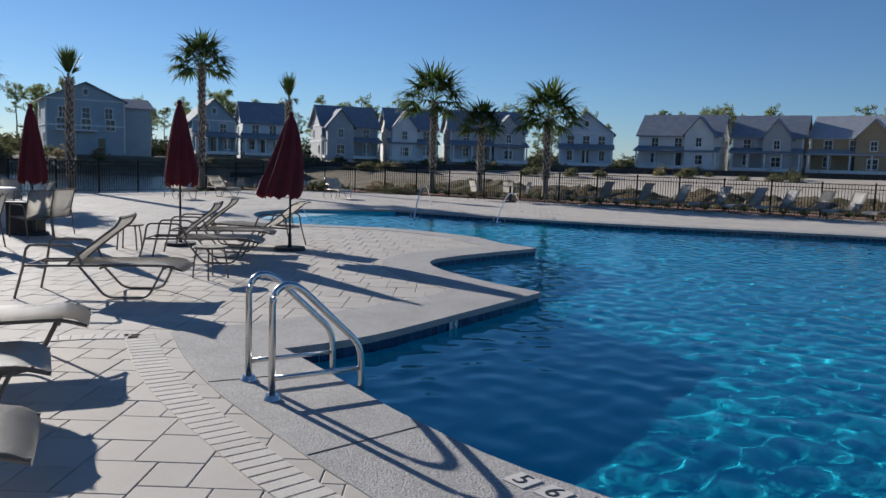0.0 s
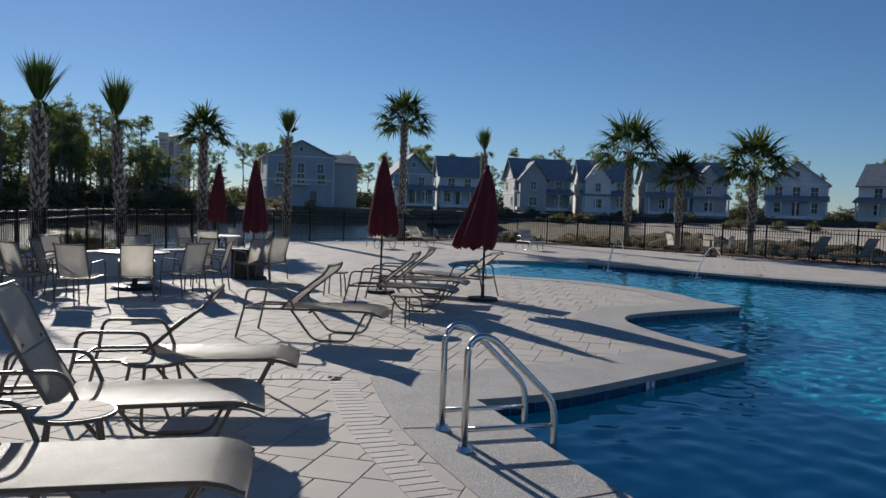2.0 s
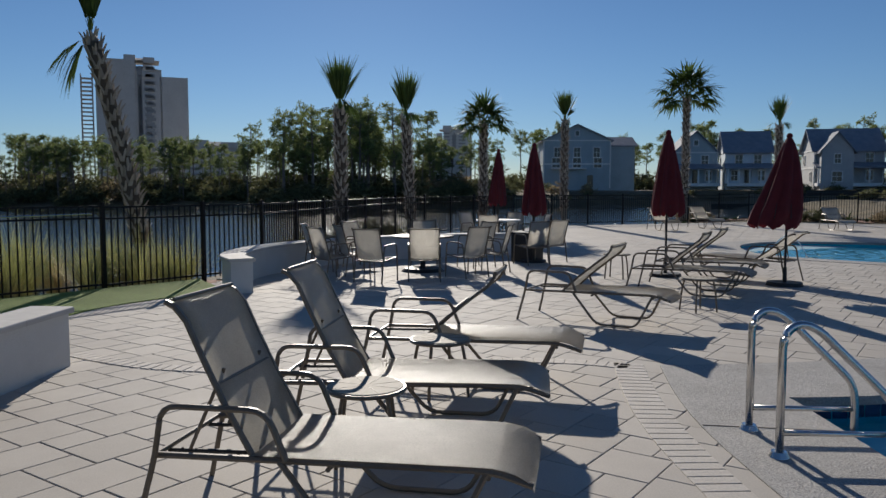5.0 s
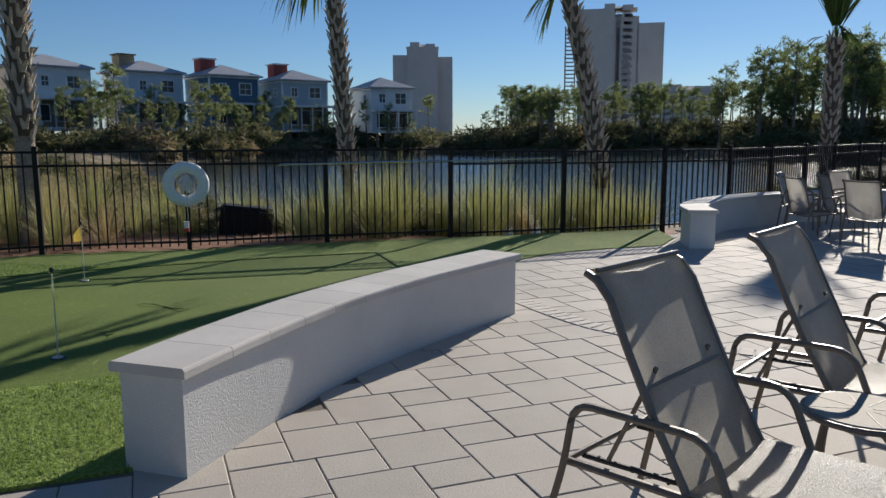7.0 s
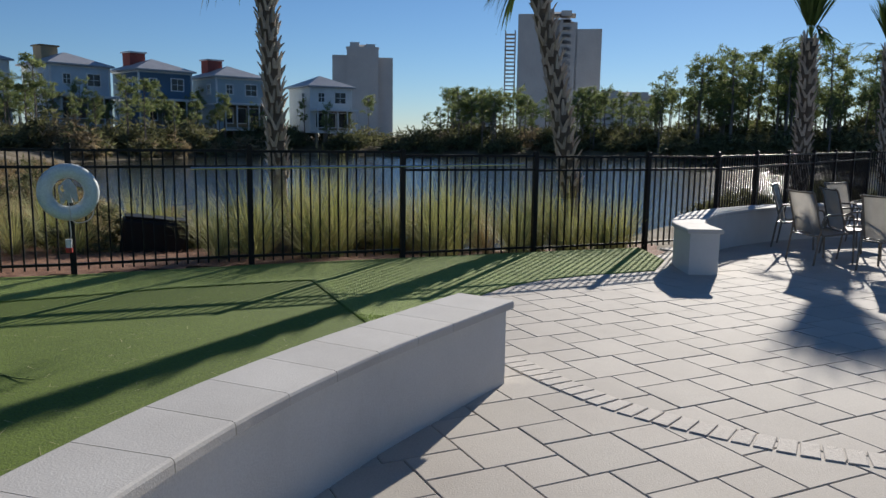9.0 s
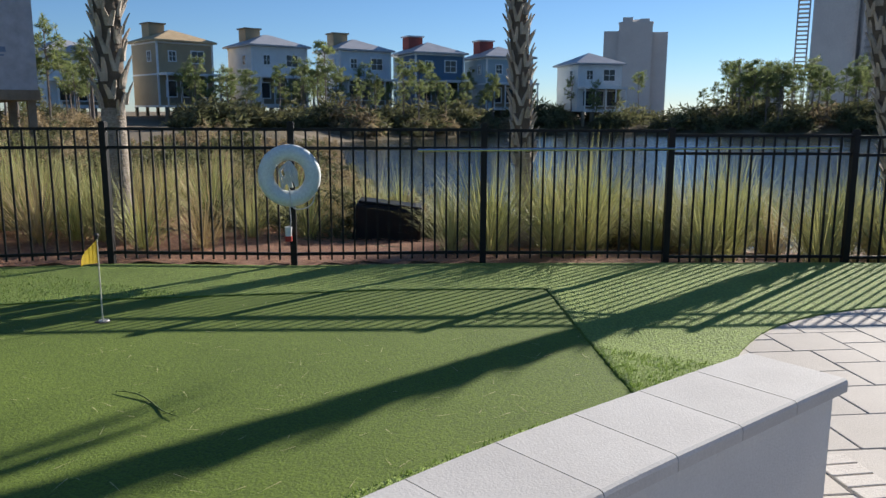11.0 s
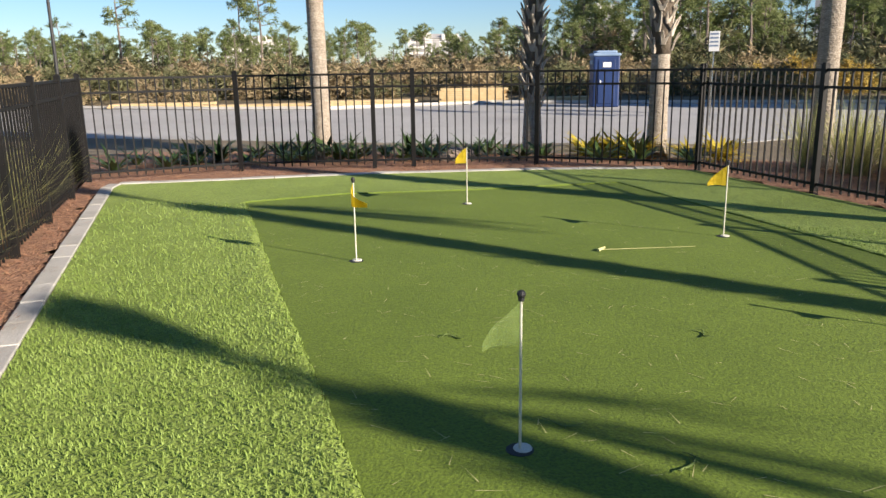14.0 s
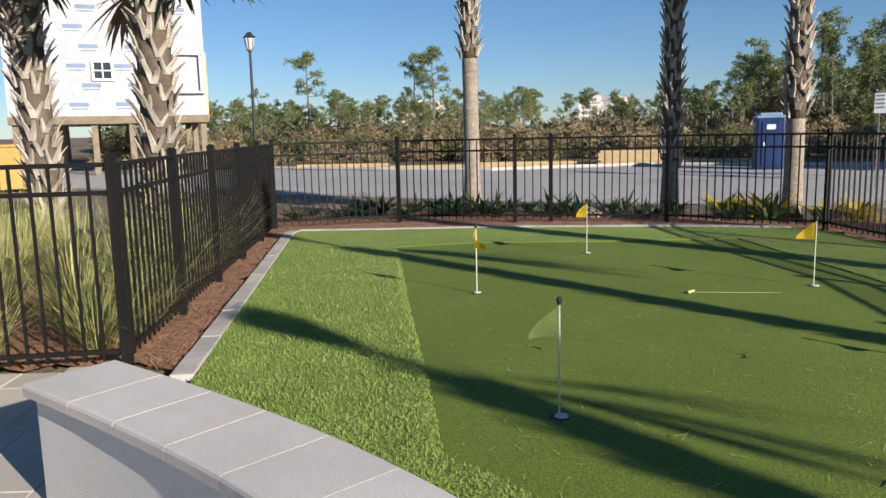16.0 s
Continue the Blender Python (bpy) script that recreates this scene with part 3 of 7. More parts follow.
GREEN = [(-1.66, -1.50), (-1.1, -2.32), (-0.06, -3.81), (2.02, -6.86), (1.17, -7.6), (-0.11, -8.12), (-1.8, -9.08), (-3.37, -6.75), (-4.5, -5.0), (-5.07, -4.28), (-5.81, -3.19), (-6.3, -2.5), (-6.95, -1.27), (-5.72, -0.62), (-4.68, -0.05), (-4.08, -0.44), (-3.66, -0.64), (-3.27, -0.82), (-2.6, -1.12), (-2.1, -1.36)]
tagged(part("ground_turf", slab(TURF[::-1], 0.012, 0.05), M["turf"]), "bright green artificial fringe turf with longer blades", "turf", kind="structure")
green_line = [Vector((*p, 0)) for p in GREEN[:15]] + spline(GREEN[14:] + GREEN[:1], 4)[1:-1]
tagged(part("ground_green", slab(green_line[::-1], 0.018, 0.03), M["green"]), "darker short artificial turf of a putting green", "putting green", kind="structure")


def fringe_z(d):
    """The longer turf swells up towards its cut edge beside the green."""
    return 0.013 + 0.015 * max(0.0, 1 - d / 0.3)


area_ = sum(a[0] * b[1] - b[0] * a[1] for a, b in zip(green_line, green_line[1:] + green_line[:1]))
fine_line = []
for a, b in zip(green_line, green_line[1:] + green_line[:1]):
    n_ = max(1, round((b - a).length / 0.04))
    fine_line += [a.lerp(b, k / n_) for k in range(n_)]
rows = []
for d, z in ((0.004, 0.010), (0.0, fringe_z(0) - 0.012), (0.012, fringe_z(0)), (0.09, fringe_z(0.09)), (0.18, fringe_z(0.18)), (0.3, 0.0125)):
    ring_ = offset_line(fine_line, -d if area_ > 0 else d, True)
    rows.append([(q.x + 0.012 * noise.noise((q.x * 22, q.y * 22, 3)), q.y + 0.012 * noise.noise((q.x * 22, q.y * 22, 9)), z + (0.008 * noise.noise((q.x * 16, q.y * 16, 5)) if d < 0.25 else 0)) for q in ring_])
ev = [q for row in rows for q in row]
n_ = len(fine_line)
ef = [(j * n_ + i, j * n_ + (i + 1) % n_, (j + 1) * n_ + (i + 1) % n_, (j + 1) * n_ + i) for j in range(5) for i in range(n_)]
if area_ > 0:
    ef = [q[::-1] for q in ef]
seam_ob = put("turf_edge", ev, ef, M["turf"], smooth=True)
# Inner rows get the darker green, a painted shade line along the sunlit seam.
seam_ob.data.materials.append(M["green"])
for q in seam_ob.data.polygons[:2 * n_]:
    q.material_index = 1
tagged(seam_ob, "raised ragged edge of the fringe turf beside the green", "turf seam", kind="structure")


# kerb of short concrete blocks
def kerb_run(line, width, name, label):
    k = empty(name)
    tagged(k, label, "kerb", kind="structure")
    for a, b in zip(line, line[1:]):
        a, b = Vector((*a, 0)), Vector((*b, 0))
        d = b - a
        c = max(1, round(d.length / 0.42))
        me = part("block", cube(d.length / c - 0.006, width, 0.1, 0.008), M["kerb"], k)
        for s in range(c):
            p = a + d * ((s + 0.5) / c)
            m = Matrix.Translation((p.x, p.y, -0.026 + random.uniform(-0.004, 0.004))) @ Matrix.Rotation(math.atan2(d.y, d.x), 4, "Z")
            if s == 0:
                me.matrix_basis = m
            else:
                share("block", me.data, k, m)
    return k


kerb_run([(0.42, -1.82), (0.72, -2.25), (4.33, -7.42), (4.45, -7.72)], 0.15, "kerb_side", "pale concrete edging blocks beside the turf")
kerb_run([(4.45, -7.80), (3.07, -8.50), (1.57, -9.32), (-0.78, -10.23), (-2.3, -10.58)], 0.15, "kerb_road", "pale concrete edging blocks beside the turf")
BED = [(0.5, -1.9), (1.3, -1.8), (2.6, -0.8), (9, 0.2), (9, -3.5), (7.0, -7.5), (7.2, -12.2), (2, -14.2), (-3.5, -14.0), (-6.5, -11.5), (-9.5, -8.5), (-12.5, -4), (-14, 0), (-15, 3.4), (-11.4, 3.6), (-10.6, 2.6), (-9.6, 1.0), (-8.8, -0.6), (-7.95, -2.3), (-7.0, -4), (-6.3, -5.6), (-5.2, -7.0), (-2.8, -10.5), (-0.8, -10.3), (1.6, -9.4), (3.1, -8.6), (4.5, -7.85), (4.4, -7.4)]
patch("ground_bed", BED, 0.25, 0.035, M["mulch"], "red-brown pine straw mulch under the fence", "mulch", 0.05)
patch("ground_bed_far", [(-25.5, 31.5), (-20.2, 34.4), (14, 34.6), (14, 37.5), (-22, 37.5), (-29, 32), (-29, 17), (-22, 9.6), (-20, 10.4), (-25.6, 18)], 0.5, 0.05, M["mulch"], "dark mulch bed along the far fence", "mulch", 0.1)


# ---- fences ----
FH = 1.37
def fence(name, line, label, single, height=FH, spacing=1.85):
    fe = empty(name)
    tagged(fe, label, "fence", kind="structure")
    pickets = []
    bm_r = bmesh.new()
    posts = []
    for a, b in zip(line, line[1:]):
        a, b = Vector((*a, 0)), Vector((*b, 0))
        d = b - a
        k = max(1, round(d.length / spacing))
        t = d.normalized()
        rot = Matrix.Rotation(math.atan2(d.y, d.x), 4, "Z")
        for s in range(k):
            p0, p1 = a + d * (s / k), a + d * ((s + 1) / k)
            posts.append((p0, rot))
            z = max(ground_z(p0.x, p0.y), -0.1) + 0.04
            mid = (p0 + p1) / 2
            seg = (p1 - p0).length
            for h, th in ((height - 0.03, 0.03), (height - 0.21, 0.03), (0.11, 0.03)):
                bmesh.ops.create_cube(bm_r, size=1.0, matrix=Matrix.Translation((mid.x, mid.y, z + h)) @ rot @ Matrix.Diagonal((seg - 0.06, 0.026, th, 1)))
            c = round((seg - 0.06) / 0.115)
            for q in range(1, c):
                p = p0 + t * (0.03 + (seg - 0.06) * q / c)
                pickets.append((p.x, p.y, z, rot))
    posts.append((Vector((*line[-1], 0)), rot))
    part("rail", bm_r, M["fence"], fe)
    bm = bmesh.new()
    box(bm, 0, 0, height / 2 - 0.08, 0.062, 0.062, height + 0.2, None)
    box(bm, 0, 0, height + 0.025, 0.072, 0.072, 0.012, None)
    box(bm, 0, 0, height + 0.037, 0.05, 0.05, 0.018, None)
    first = part("post", bm, M["fence"], fe)
    for k, (p, r) in enumerate(posts):
        m = Matrix.Translation((p.x, p.y, max(ground_z(p.x, p.y), -0.1) + 0.04)) @ r
        if k == 0:
            first.matrix_basis = m
        else:
            share("post", first.data, fe, m)
    pv = [(-0.009, -0.009), (0.009, -0.009), (0.009, 0.009), (-0.009, 0.009)]
    pf = [(0, 1, 2, 3)[::-1], (4, 5, 6, 7), (0, 1, 5, 4), (1, 2, 6, 5), (2, 3, 7, 6), (3, 0, 4, 7)]
    pm = mesh_of("picket", [(x, y, z) for z in (0.05, height - 0.03) for x, y in pv], pf, M["fence"])
    v, f = [], []
    for k, (x, y, z, r) in enumerate(pickets):
        if k < single:
            share("picket", pm, fe, Matrix.Translation((x, y, z)) @ r)
        else:
            o = len(v)
            for h in (0.05, height - 0.03):
                for a, b in pv:
                    w = r @ Vector((a, b, 0))
                    v.append((x + w.x, y + w.y, z + h))
            f += [tuple(o + i for i in q) for q in pf]
    if v:
        tagged(put("pickets", v, f, M["fence"], fe), kind="stuff")
    return fe


fence("fence_pond", FENCE_POND, "black metal picket fence along the pond and pool", 210)
fence("fence_road", FENCE_ROAD, "black metal picket fence towards the road", 100)
fence("fence_side", FENCE_SIDE, "black metal picket fence beside the green", 70, spacing=1.4)
fence("fence_east", FENCE_EAST, "black metal picket fence beside ornamental grass", 40)

# ---- furniture of the terrace ----
M["frame"] = mat("bronze_tube", (0.155, 0.125, 0.092), (0.20, 0.165, 0.125), 0.2, 0.45, 0.05, 0.01, metal=0.15, vary=0)
M["sling"] = mat("tan_sling_mesh", (0.52, 0.50, 0.455), (0.60, 0.575, 0.525), 0.15, 0.42, 0.6, 0.007, vary=0.04, translucent=0.48, spec=0.8, tone_by=0.7)
M["sling_edge"] = mat("tan_sling_hem", (0.22, 0.185, 0.13), (0.27, 0.23, 0.16), 0.1, 0.6, 0.4, 0.004, vary=0)
M["tabletop"] = mat("cream_table_top", (0.34, 0.30, 0.23), (0.41, 0.36, 0.28), 0.2, 0.75, 0.15, 0.01, vary=0.03)
M["canopy"] = mat("maroon_canvas", (0.115, 0.014, 0.020), (0.155, 0.022, 0.029), 0.3, 0.9, 0.5, 0.006, vary=0, translucent=0.14)


def sheet(bm, rows, thick):
    """A thin cloth through rows of (left, right) points, with its own thickness."""
    top = [[bm.verts.new(Vector(l).lerp(Vector(r), k / 4) - Vector((0, 0, 0.012 * (1 - (k / 2 - 1) ** 2)))) for k in range(5)] for l, r in rows]
    faces = []
    for a, b in zip(top, top[1:]):
        for k in range(4):
            faces.append(bm.faces.new((a[k], a[k + 1], b[k + 1], b[k])))
    bmesh.ops.solidify(bm, geom=faces, thickness=thick)
    return bm


def lounger(back, name="sun_lounger"):
    """A sling lounger; x runs from the hinge to the foot, back is the backrest's angle over the frame behind it."""
    th = empty(name)
    w = 0.29
    for s in (-1, 1):
        y = s * (w + 0.02)
        bm = bmesh.new()
        tube(bm, rounded([(-0.47, y, 0.36), (1.08, y, 0.385), (1.25, y, 0.33)], 0.1), 0.0155, 6)
        part("side_rail", bm, M["frame"], th)
        bm = bmesh.new()
        yo = y + s * 0.03
        tube(bm, rounded([(-0.55, yo + s * 0.03, 0.0), (-0.46, yo, 0.36), (-0.42, yo, 0.60), (0.08, yo, 0.60), (0.17, yo, 0.38)], 0.08), 0.015, 6)
        part("arm", bm, M["frame"], th)
        bm = bmesh.new()
        tube(bm, rounded([(0.12, y, 0.37), (0.42, yo, 0.015), (0.88, yo, 0.015), (1.05, y, 0.37)], 0.09), 0.0145, 6)
        part("sled_leg", bm, M["frame"], th)
    for x, z in ((-0.47, 0.36), (0.35, 0.34), (1.06, 0.35)):
        part("cross_bar", tube(bmesh.new(), [(x, -w - 0.02, z), (x, w + 0.02, z)], 0.012, 6), M["frame"], th)
    for s in (-1, 1):
        bm = bmesh.new()
        for k in range(5):
            rod(bm, (-0.40 + 0.07 * k, s * 0.2, 0.34), (-0.40 + 0.07 * k, s * 0.2, 0.362), 0.006, None, 6)
        tube(bm, [(-0.47, s * 0.2, 0.345), (0.0, s * 0.2, 0.36)], 0.011, 6)
        part("ratchet", bm, M["black"], th)
    # seat cloth, turned down at the foot
    rows = [((x, -w - 0.037, z), (x, w + 0.037, z)) for x, z in ((0.0, 0.39), (0.3, 0.392), (0.6, 0.398), (0.9, 0.402), (1.08, 0.402), (1.17, 0.385), (1.24, 0.345), (1.255, 0.31))]
    part("seat", sheet(bmesh.new(), rows, 0.006), M["sling"], th, smooth=True)
    # backrest
    a = radians(back)
    ux, uz = -math.cos(a), math.sin(a)
    nx_, nz_ = math.sin(a), math.cos(a)
    bk = []
    for d, o in ((0.0, 0.0), (0.25, -0.012), (0.5, -0.008), (0.68, 0.0), (0.76, -0.02), (0.80, -0.05)):
        p = (ux * d + nx_ * o, 0.39 + uz * d + nz_ * o)
        bk.append(((p[0], -w - 0.022, p[1]), (p[0], w + 0.022, p[1])))
    b = part("backrest", sheet(bmesh.new(), bk, 0.006), M["sling"], th, smooth=True)
    for s in (0, 1):
        bm = bmesh.new()
        tube(bm, [Vector(r[s]) + Vector((0, -0.008 * (2 * s - 1), -0.014)) for r in bk], 0.0145, 6)
        part("back_tube", bm, M["frame"], b)
    for d in (0.35, 0.78):
        part("back_bar", tube(bmesh.new(), [(ux * d - nx_ * 0.02, -w, 0.39 + uz * d - nz_ * 0.02), (ux * d - nx_ * 0.02, w, 0.39 + uz * d - nz_ * 0.02)], 0.010, 6), M["frame"], b)
    if back < 100:
        for s in (-1, 1):
            part("strut", tube(bmesh.new(), [(ux * 0.4, s * 0.2, 0.39 + uz * 0.4), (-0.36, s * 0.2, 0.355)], 0.009, 6), M["frame"], th)
    return th


def lounge_tag(ob, text):
    return tagged(ob, text, "lounger", "sun loungers round the pool")


raised = lounger(63)
raised.matrix_basis = pose(-0.04, 1.875, 0, rz=56)
lounge_tag(raised, "tan sling sun lounger with bronze frame and raised back")
copy_thing(raised, pose(-1.17, 2.635, 0, rz=59))
forward = lounger(140)
forward.matrix_basis = pose(-2.25, 3.62, 0, rz=54)
lounge_tag(forward, "tan sling sun lounger with its back folded forward over the seat")
for x, y, r in ((-4.23, 6.3, 38), (-5.75, 9.05, 36), (-6.6, 10.2, 36)):
    copy_thing(forward, pose(x, y, 0, rz=r))
low = lounger(38)
low.matrix_basis = pose(-6.3, 11.6, 0, rz=200)
lounge_tag(low, "tan sling sun lounger with its back low, among others")
for x, y, r in ((-7.7, 33.5, -123), (-5.94, 33.5, -126), (-4.37, 33.5, -128), (-2.78, 33.5, -130), (-1.43, 33.5, -130), (-0.25, 33.5, -130), (1.0, 33.4, -129), (2.08, 33.4, -127), (3.4, 33.4, -127), (-20.2, 20.9, -20), (-20.9, 23.6, -15), (-17.6, 27.2, -30)):
    lounge_tag(copy_thing(raised if x > -10 else low, pose(x, y, 0, rz=r)), "tan sling sun lounger in the row beside the far fence")


def side_table(r=0.22, h=0.43):
    th = empty("side_table")
    bm = bmesh.new()
    bmesh.ops.create_cone(bm, cap_ends=True, segments=28, radius1=r, radius2=r, depth=0.018, matrix=Matrix.Translation((0, 0, h)))
    bmesh.ops.bevel(bm, geom=[e for e in bm.edges if abs(e.verts[0].co.z - e.verts[1].co.z) < 1e-5], offset=0.005, segments=2, affect="EDGES")
    part("tabletop", bm, M["tabletop"], th)
    bm = bmesh.new()
    tube(bm, [(math.cos(k * math.tau / 24) * (r + 0.004), math.sin(k * math.tau / 24) * (r + 0.004), h - 0.008) for k in range(24)], 0.014, 6, closed=True)
    part("rim", bm, M["frame"], th)
    for k in range(4):
        c, s = math.cos(k * math.pi / 2 + 0.4), math.sin(k * math.pi / 2 + 0.4)
        bm = bmesh.new()
        tube(bm, rounded([(c * r * 0.8, s * r * 0.8, h - 0.02), (c * r * 0.95, s * r * 0.95, h * 0.6), (c * r * 1.05, s * r * 1.05, 0.0)], 0.06), 0.013, 6)
        part("leg", bm, M["frame"], th)
    bm = bmesh.new()
    for k in range(8):
        c, s = math.cos(k * math.pi / 4), math.sin(k * math.pi / 4)
        box(bm, 0, 0, 0, 1, 1, 1, Matrix.Translation((c * r * 0.55, s * r * 0.55, h + 0.0095)) @ Matrix.Rotation(k * math.pi / 4, 4, "Z") @ Matrix.Diagonal((r * 0.75, 0.004, 0.002, 1)))
    part("groove", bm, M["sling_edge"], th)
    return th


tb = side_table()
tb.matrix_basis = pose(-0.56, 2.49, 0)
tagged(tb, "round cream side table with bronze legs between loungers", "side table", "side tables beside loungers")
for x, y in ((-1.69, 3.45), (-4.04, 8.12), (-7.5, 9.4), (-5.2, 33.6)):
    copy_thing(tb, pose(x, y, 0, rz=x * 40))


def dining_chair():
    th = empty("dining_chair")
    w = 0.27
    for s in (-1, 1):
        y = s * w
        bm = bmesh.new()
        tube(bm, rounded([(0.26, y, 0.0), (0.24, y, 0.40), (0.22, y, 0.64), (-0.20, y, 0.62), (-0.24, y, 0.40), (-0.30, y, 0.0)], 0.07), 0.0135, 6)
        part("leg_frame", bm, M["frame"], th)
        bm = bmesh.new()
        tube(bm, rounded([(0.24, y * 0.92, 0.40), (-0.20, y * 0.92, 0.36), (-0.34, y * 0.92, 0.88), (-0.38, y * 0.92, 0.92)], 0.05), 0.0125, 6)
        part("side_tube", bm, M["frame"], th)
    for x, z in ((0.24, 0.39), (-0.24, 0.36), (-0.36, 0.90)):
        part("cross_bar", tube(bmesh.new(), [(x, -w, z), (x, w, z)], 0.011, 6), M["frame"], th)
    part("seat", sheet(bmesh.new(), [((0.25, -0.24, 0.405), (0.25, 0.24, 0.405)), ((0.0, -0.24, 0.385), (0.0, 0.24, 0.385)), ((-0.19, -0.24, 0.375), (-0.19, 0.24, 0.375))], 0.006), M["sling"], th, smooth=True)
    part("backrest", sheet(bmesh.new(), [((-0.205, -0.24, 0.40), (-0.205, 0.24, 0.40)), ((-0.27, -0.24, 0.64), (-0.27, 0.24, 0.64)), ((-0.335, -0.24, 0.87), (-0.335, 0.24, 0.87)), ((-0.375, -0.24, 0.925), (-0.375, 0.24, 0.925))], 0.006), M["sling"], th, smooth=True)
    return th


ch = dining_chair()
TABLE = Vector((-9.95, 6.7, 0))
def seat_at(x, y, tx=TABLE.x, ty=TABLE.y):
    return pose(x, y, 0, rz=math.degrees(math.atan2(ty - y, tx - x)))
ch.matrix_basis = seat_at(-8.75, 5.35)
tagged(ch, "tan sling dining armchair with bronze frame round a table", "chair", "chairs round the dining table")
for x, y in ((-8.55, 6.15), (-8.75, 7.05), (-9.1, 7.75), (-10.2, 7.95), (-11.1, 7.2), (-11.2, 5.9), (-9.9, 5.35), (-10.8, 4.95), (-9.35, 4.75)):
    copy_thing(ch, seat_at(x, y))
for x, y in ((-13.9, 10.2), (-14.0, 11.6), (-15.7, 10.6), (-15.5, 11.7)):
    tagged(copy_thing(ch, seat_at(x, y, -14.8, 10.9)), group="chairs at the umbrella table")
for x, y in ((-13.4, 32.4), (-11.2, 32.6), (-12.3, 33.4), (-10.0, 33.1), (-9.1, 33.3)):
    tagged(copy_thing(ch, seat_at(x, y, -11.6, 32.2)), group="chairs beside the far fence")
tagged(copy_thing(ch, seat_at(-10.3, 9.3, -12, 9.2)), "tan sling dining armchair pulled away from its table", group="loose chairs")
tagged(copy_thing(ch, seat_at(-10.6, 9.9, -12, 9.6)), "tan sling dining armchair pulled away from its table", group="loose chairs")


def table(r, h, top, name, base_r):
    th = empty(name)
    bm = bmesh.new()
    bmesh.ops.create_cone(bm, cap_ends=True, segments=36, radius1=r, radius2=r, depth=0.03, matrix=Matrix.Translation((0, 0, h)))
    bmesh.ops.bevel(bm, geom=[e for e in bm.edges if abs(e.verts[0].co.z - e.verts[1].co.z) < 1e-5], offset=0.008, segments=2, affect="EDGES")
    part("tabletop", bm, top, th)
    bm = bmesh.new()
    rod(bm, (0, 0, 0.05), (0, 0, h - 0.01), 0.05, 0.05, 12)
    part("column", bm, M["black"], th)
    bm = bmesh.new()
    bmesh.ops.create_cone(bm, cap_ends=True, segments=24, radius1=base_r, radius2=base_r * 0.85, depth=0.06, matrix=Matrix.Translation((0, 0, 0.03)))
    part("base", bm, M["black"], th)
    return th


t1 = table(0.6, 0.67, M["black"], "dining_table", 0.42)
t1.matrix_basis = pose(TABLE.x, TABLE.y, 0)
tagged(t1, "round dark dining table with heavy black base", "table")
t2 = table(0.6, 0.73, M["white"], "dining_table", 0.3)
t2.matrix_basis = pose(-14.8, 10.9, 0)
tagged(t2, "round white-topped patio table under a closed umbrella", "table")
t3 = table(0.5, 0.72, M["frame"], "dining_table", 0.3)
t3.matrix_basis = pose(-11.6, 32.2, 0)
tagged(t3, "round dark patio table beside the far fence", "table")
# dark storage box by the umbrella
bx = empty("deck_box", pose(-10.9, 9.55, 0, rz=30))
tagged(bx, "dark square deck box beside a closed umbrella", "deck box")
part("body", box(bmesh.new(), 0, 0, 0.3, 0.52, 0.52, 0.6, None, 0.02), M["black"], bx)
part("lid", box(bmesh.new(), 0, 0, 0.62, 0.56, 0.56, 0.05, None, 0.012), M["black"], bx)


def umbrella(h, open_r, lean, seed):
    """A closed market umbrella whose cloth hangs in folds."""
    rnd = random.Random(seed)
    th = empty("patio_umbrella")
    bm = bmesh.new()
    rod(bm, (0, 0, 0.03), (0, 0, h - 0.06), 0.021, 0.019, 10)
    part("pole", bm, M["black"], th)
    bm = bmesh.new()
    bmesh.ops.create_cone(bm, cap_ends=True, segments=28, radius1=0.29, radius2=0.27, depth=0.06, matrix=Matrix.Translation((0, 0, 0.03)))
    rod(bm, (0, 0, 0.05), (0, 0, 0.30), 0.035, 0.03, 10)
    part("base", bm, M["black"], th)
    bm = bmesh.new()
    folds, rings = 8, 14
    rows = []
    top, bot = h - 0.04, h - 1.48
    for i in range(rings):
        f = i / (rings - 1)
        z = top + (bot - top) * f
        body = 0.035 + open_r * (f ** 0.75) * (1.0 if f < 0.86 else 1 - (f - 0.86) * 0.8)
        ring = []
        for k in range(folds * 6):
            a = k * math.tau / (folds * 6)
            wave = 1 - 0.30 * (0.5 + 0.5 * math.cos(a * folds + 0.6 * f)) * min(1, f * 3)
            lop = 1 + 0.12 * math.sin(a + seed) * f
            hem = -0.05 * math.cos(a * folds) if i == rings - 1 else 0
            ring.append(bm.verts.new((math.cos(a) * body * wave * lop + lean * f * f, math.sin(a) * body * wave * lop, z + hem + rnd.uniform(-0.004, 0.004))))
        rows.append(ring)
    n_ = folds * 6
    for a, b in zip(rows, rows[1:]):
        for k in range(n_):
            bm.faces.new((a[k], b[k], b[(k + 1) % n_], a[(k + 1) % n_]))
    bm.faces.new(rows[0])
    part("canopy", bm, M["canopy"], th, smooth=True)
    bm = bmesh.new()
    bmesh.ops.create_uvsphere(bm, u_segments=10, v_segments=8, radius=0.05, matrix=Matrix.Translation((0, 0, h - 0.02)))
    part("finial", bm, M["canopy"], th, smooth=True)
    for k in range(8):
        a = k * math.tau / 8
        bm = bmesh.new()
        rod(bm, (0.03 * math.cos(a), 0.03 * math.sin(a), h - 0.1), (open_r * 0.8 * math.cos(a) + lean * 0.9, open_r * 0.8 * math.sin(a), h - 1.35), 0.007, None, 5)
        part("rib", bm, M["black"], th)
    return th


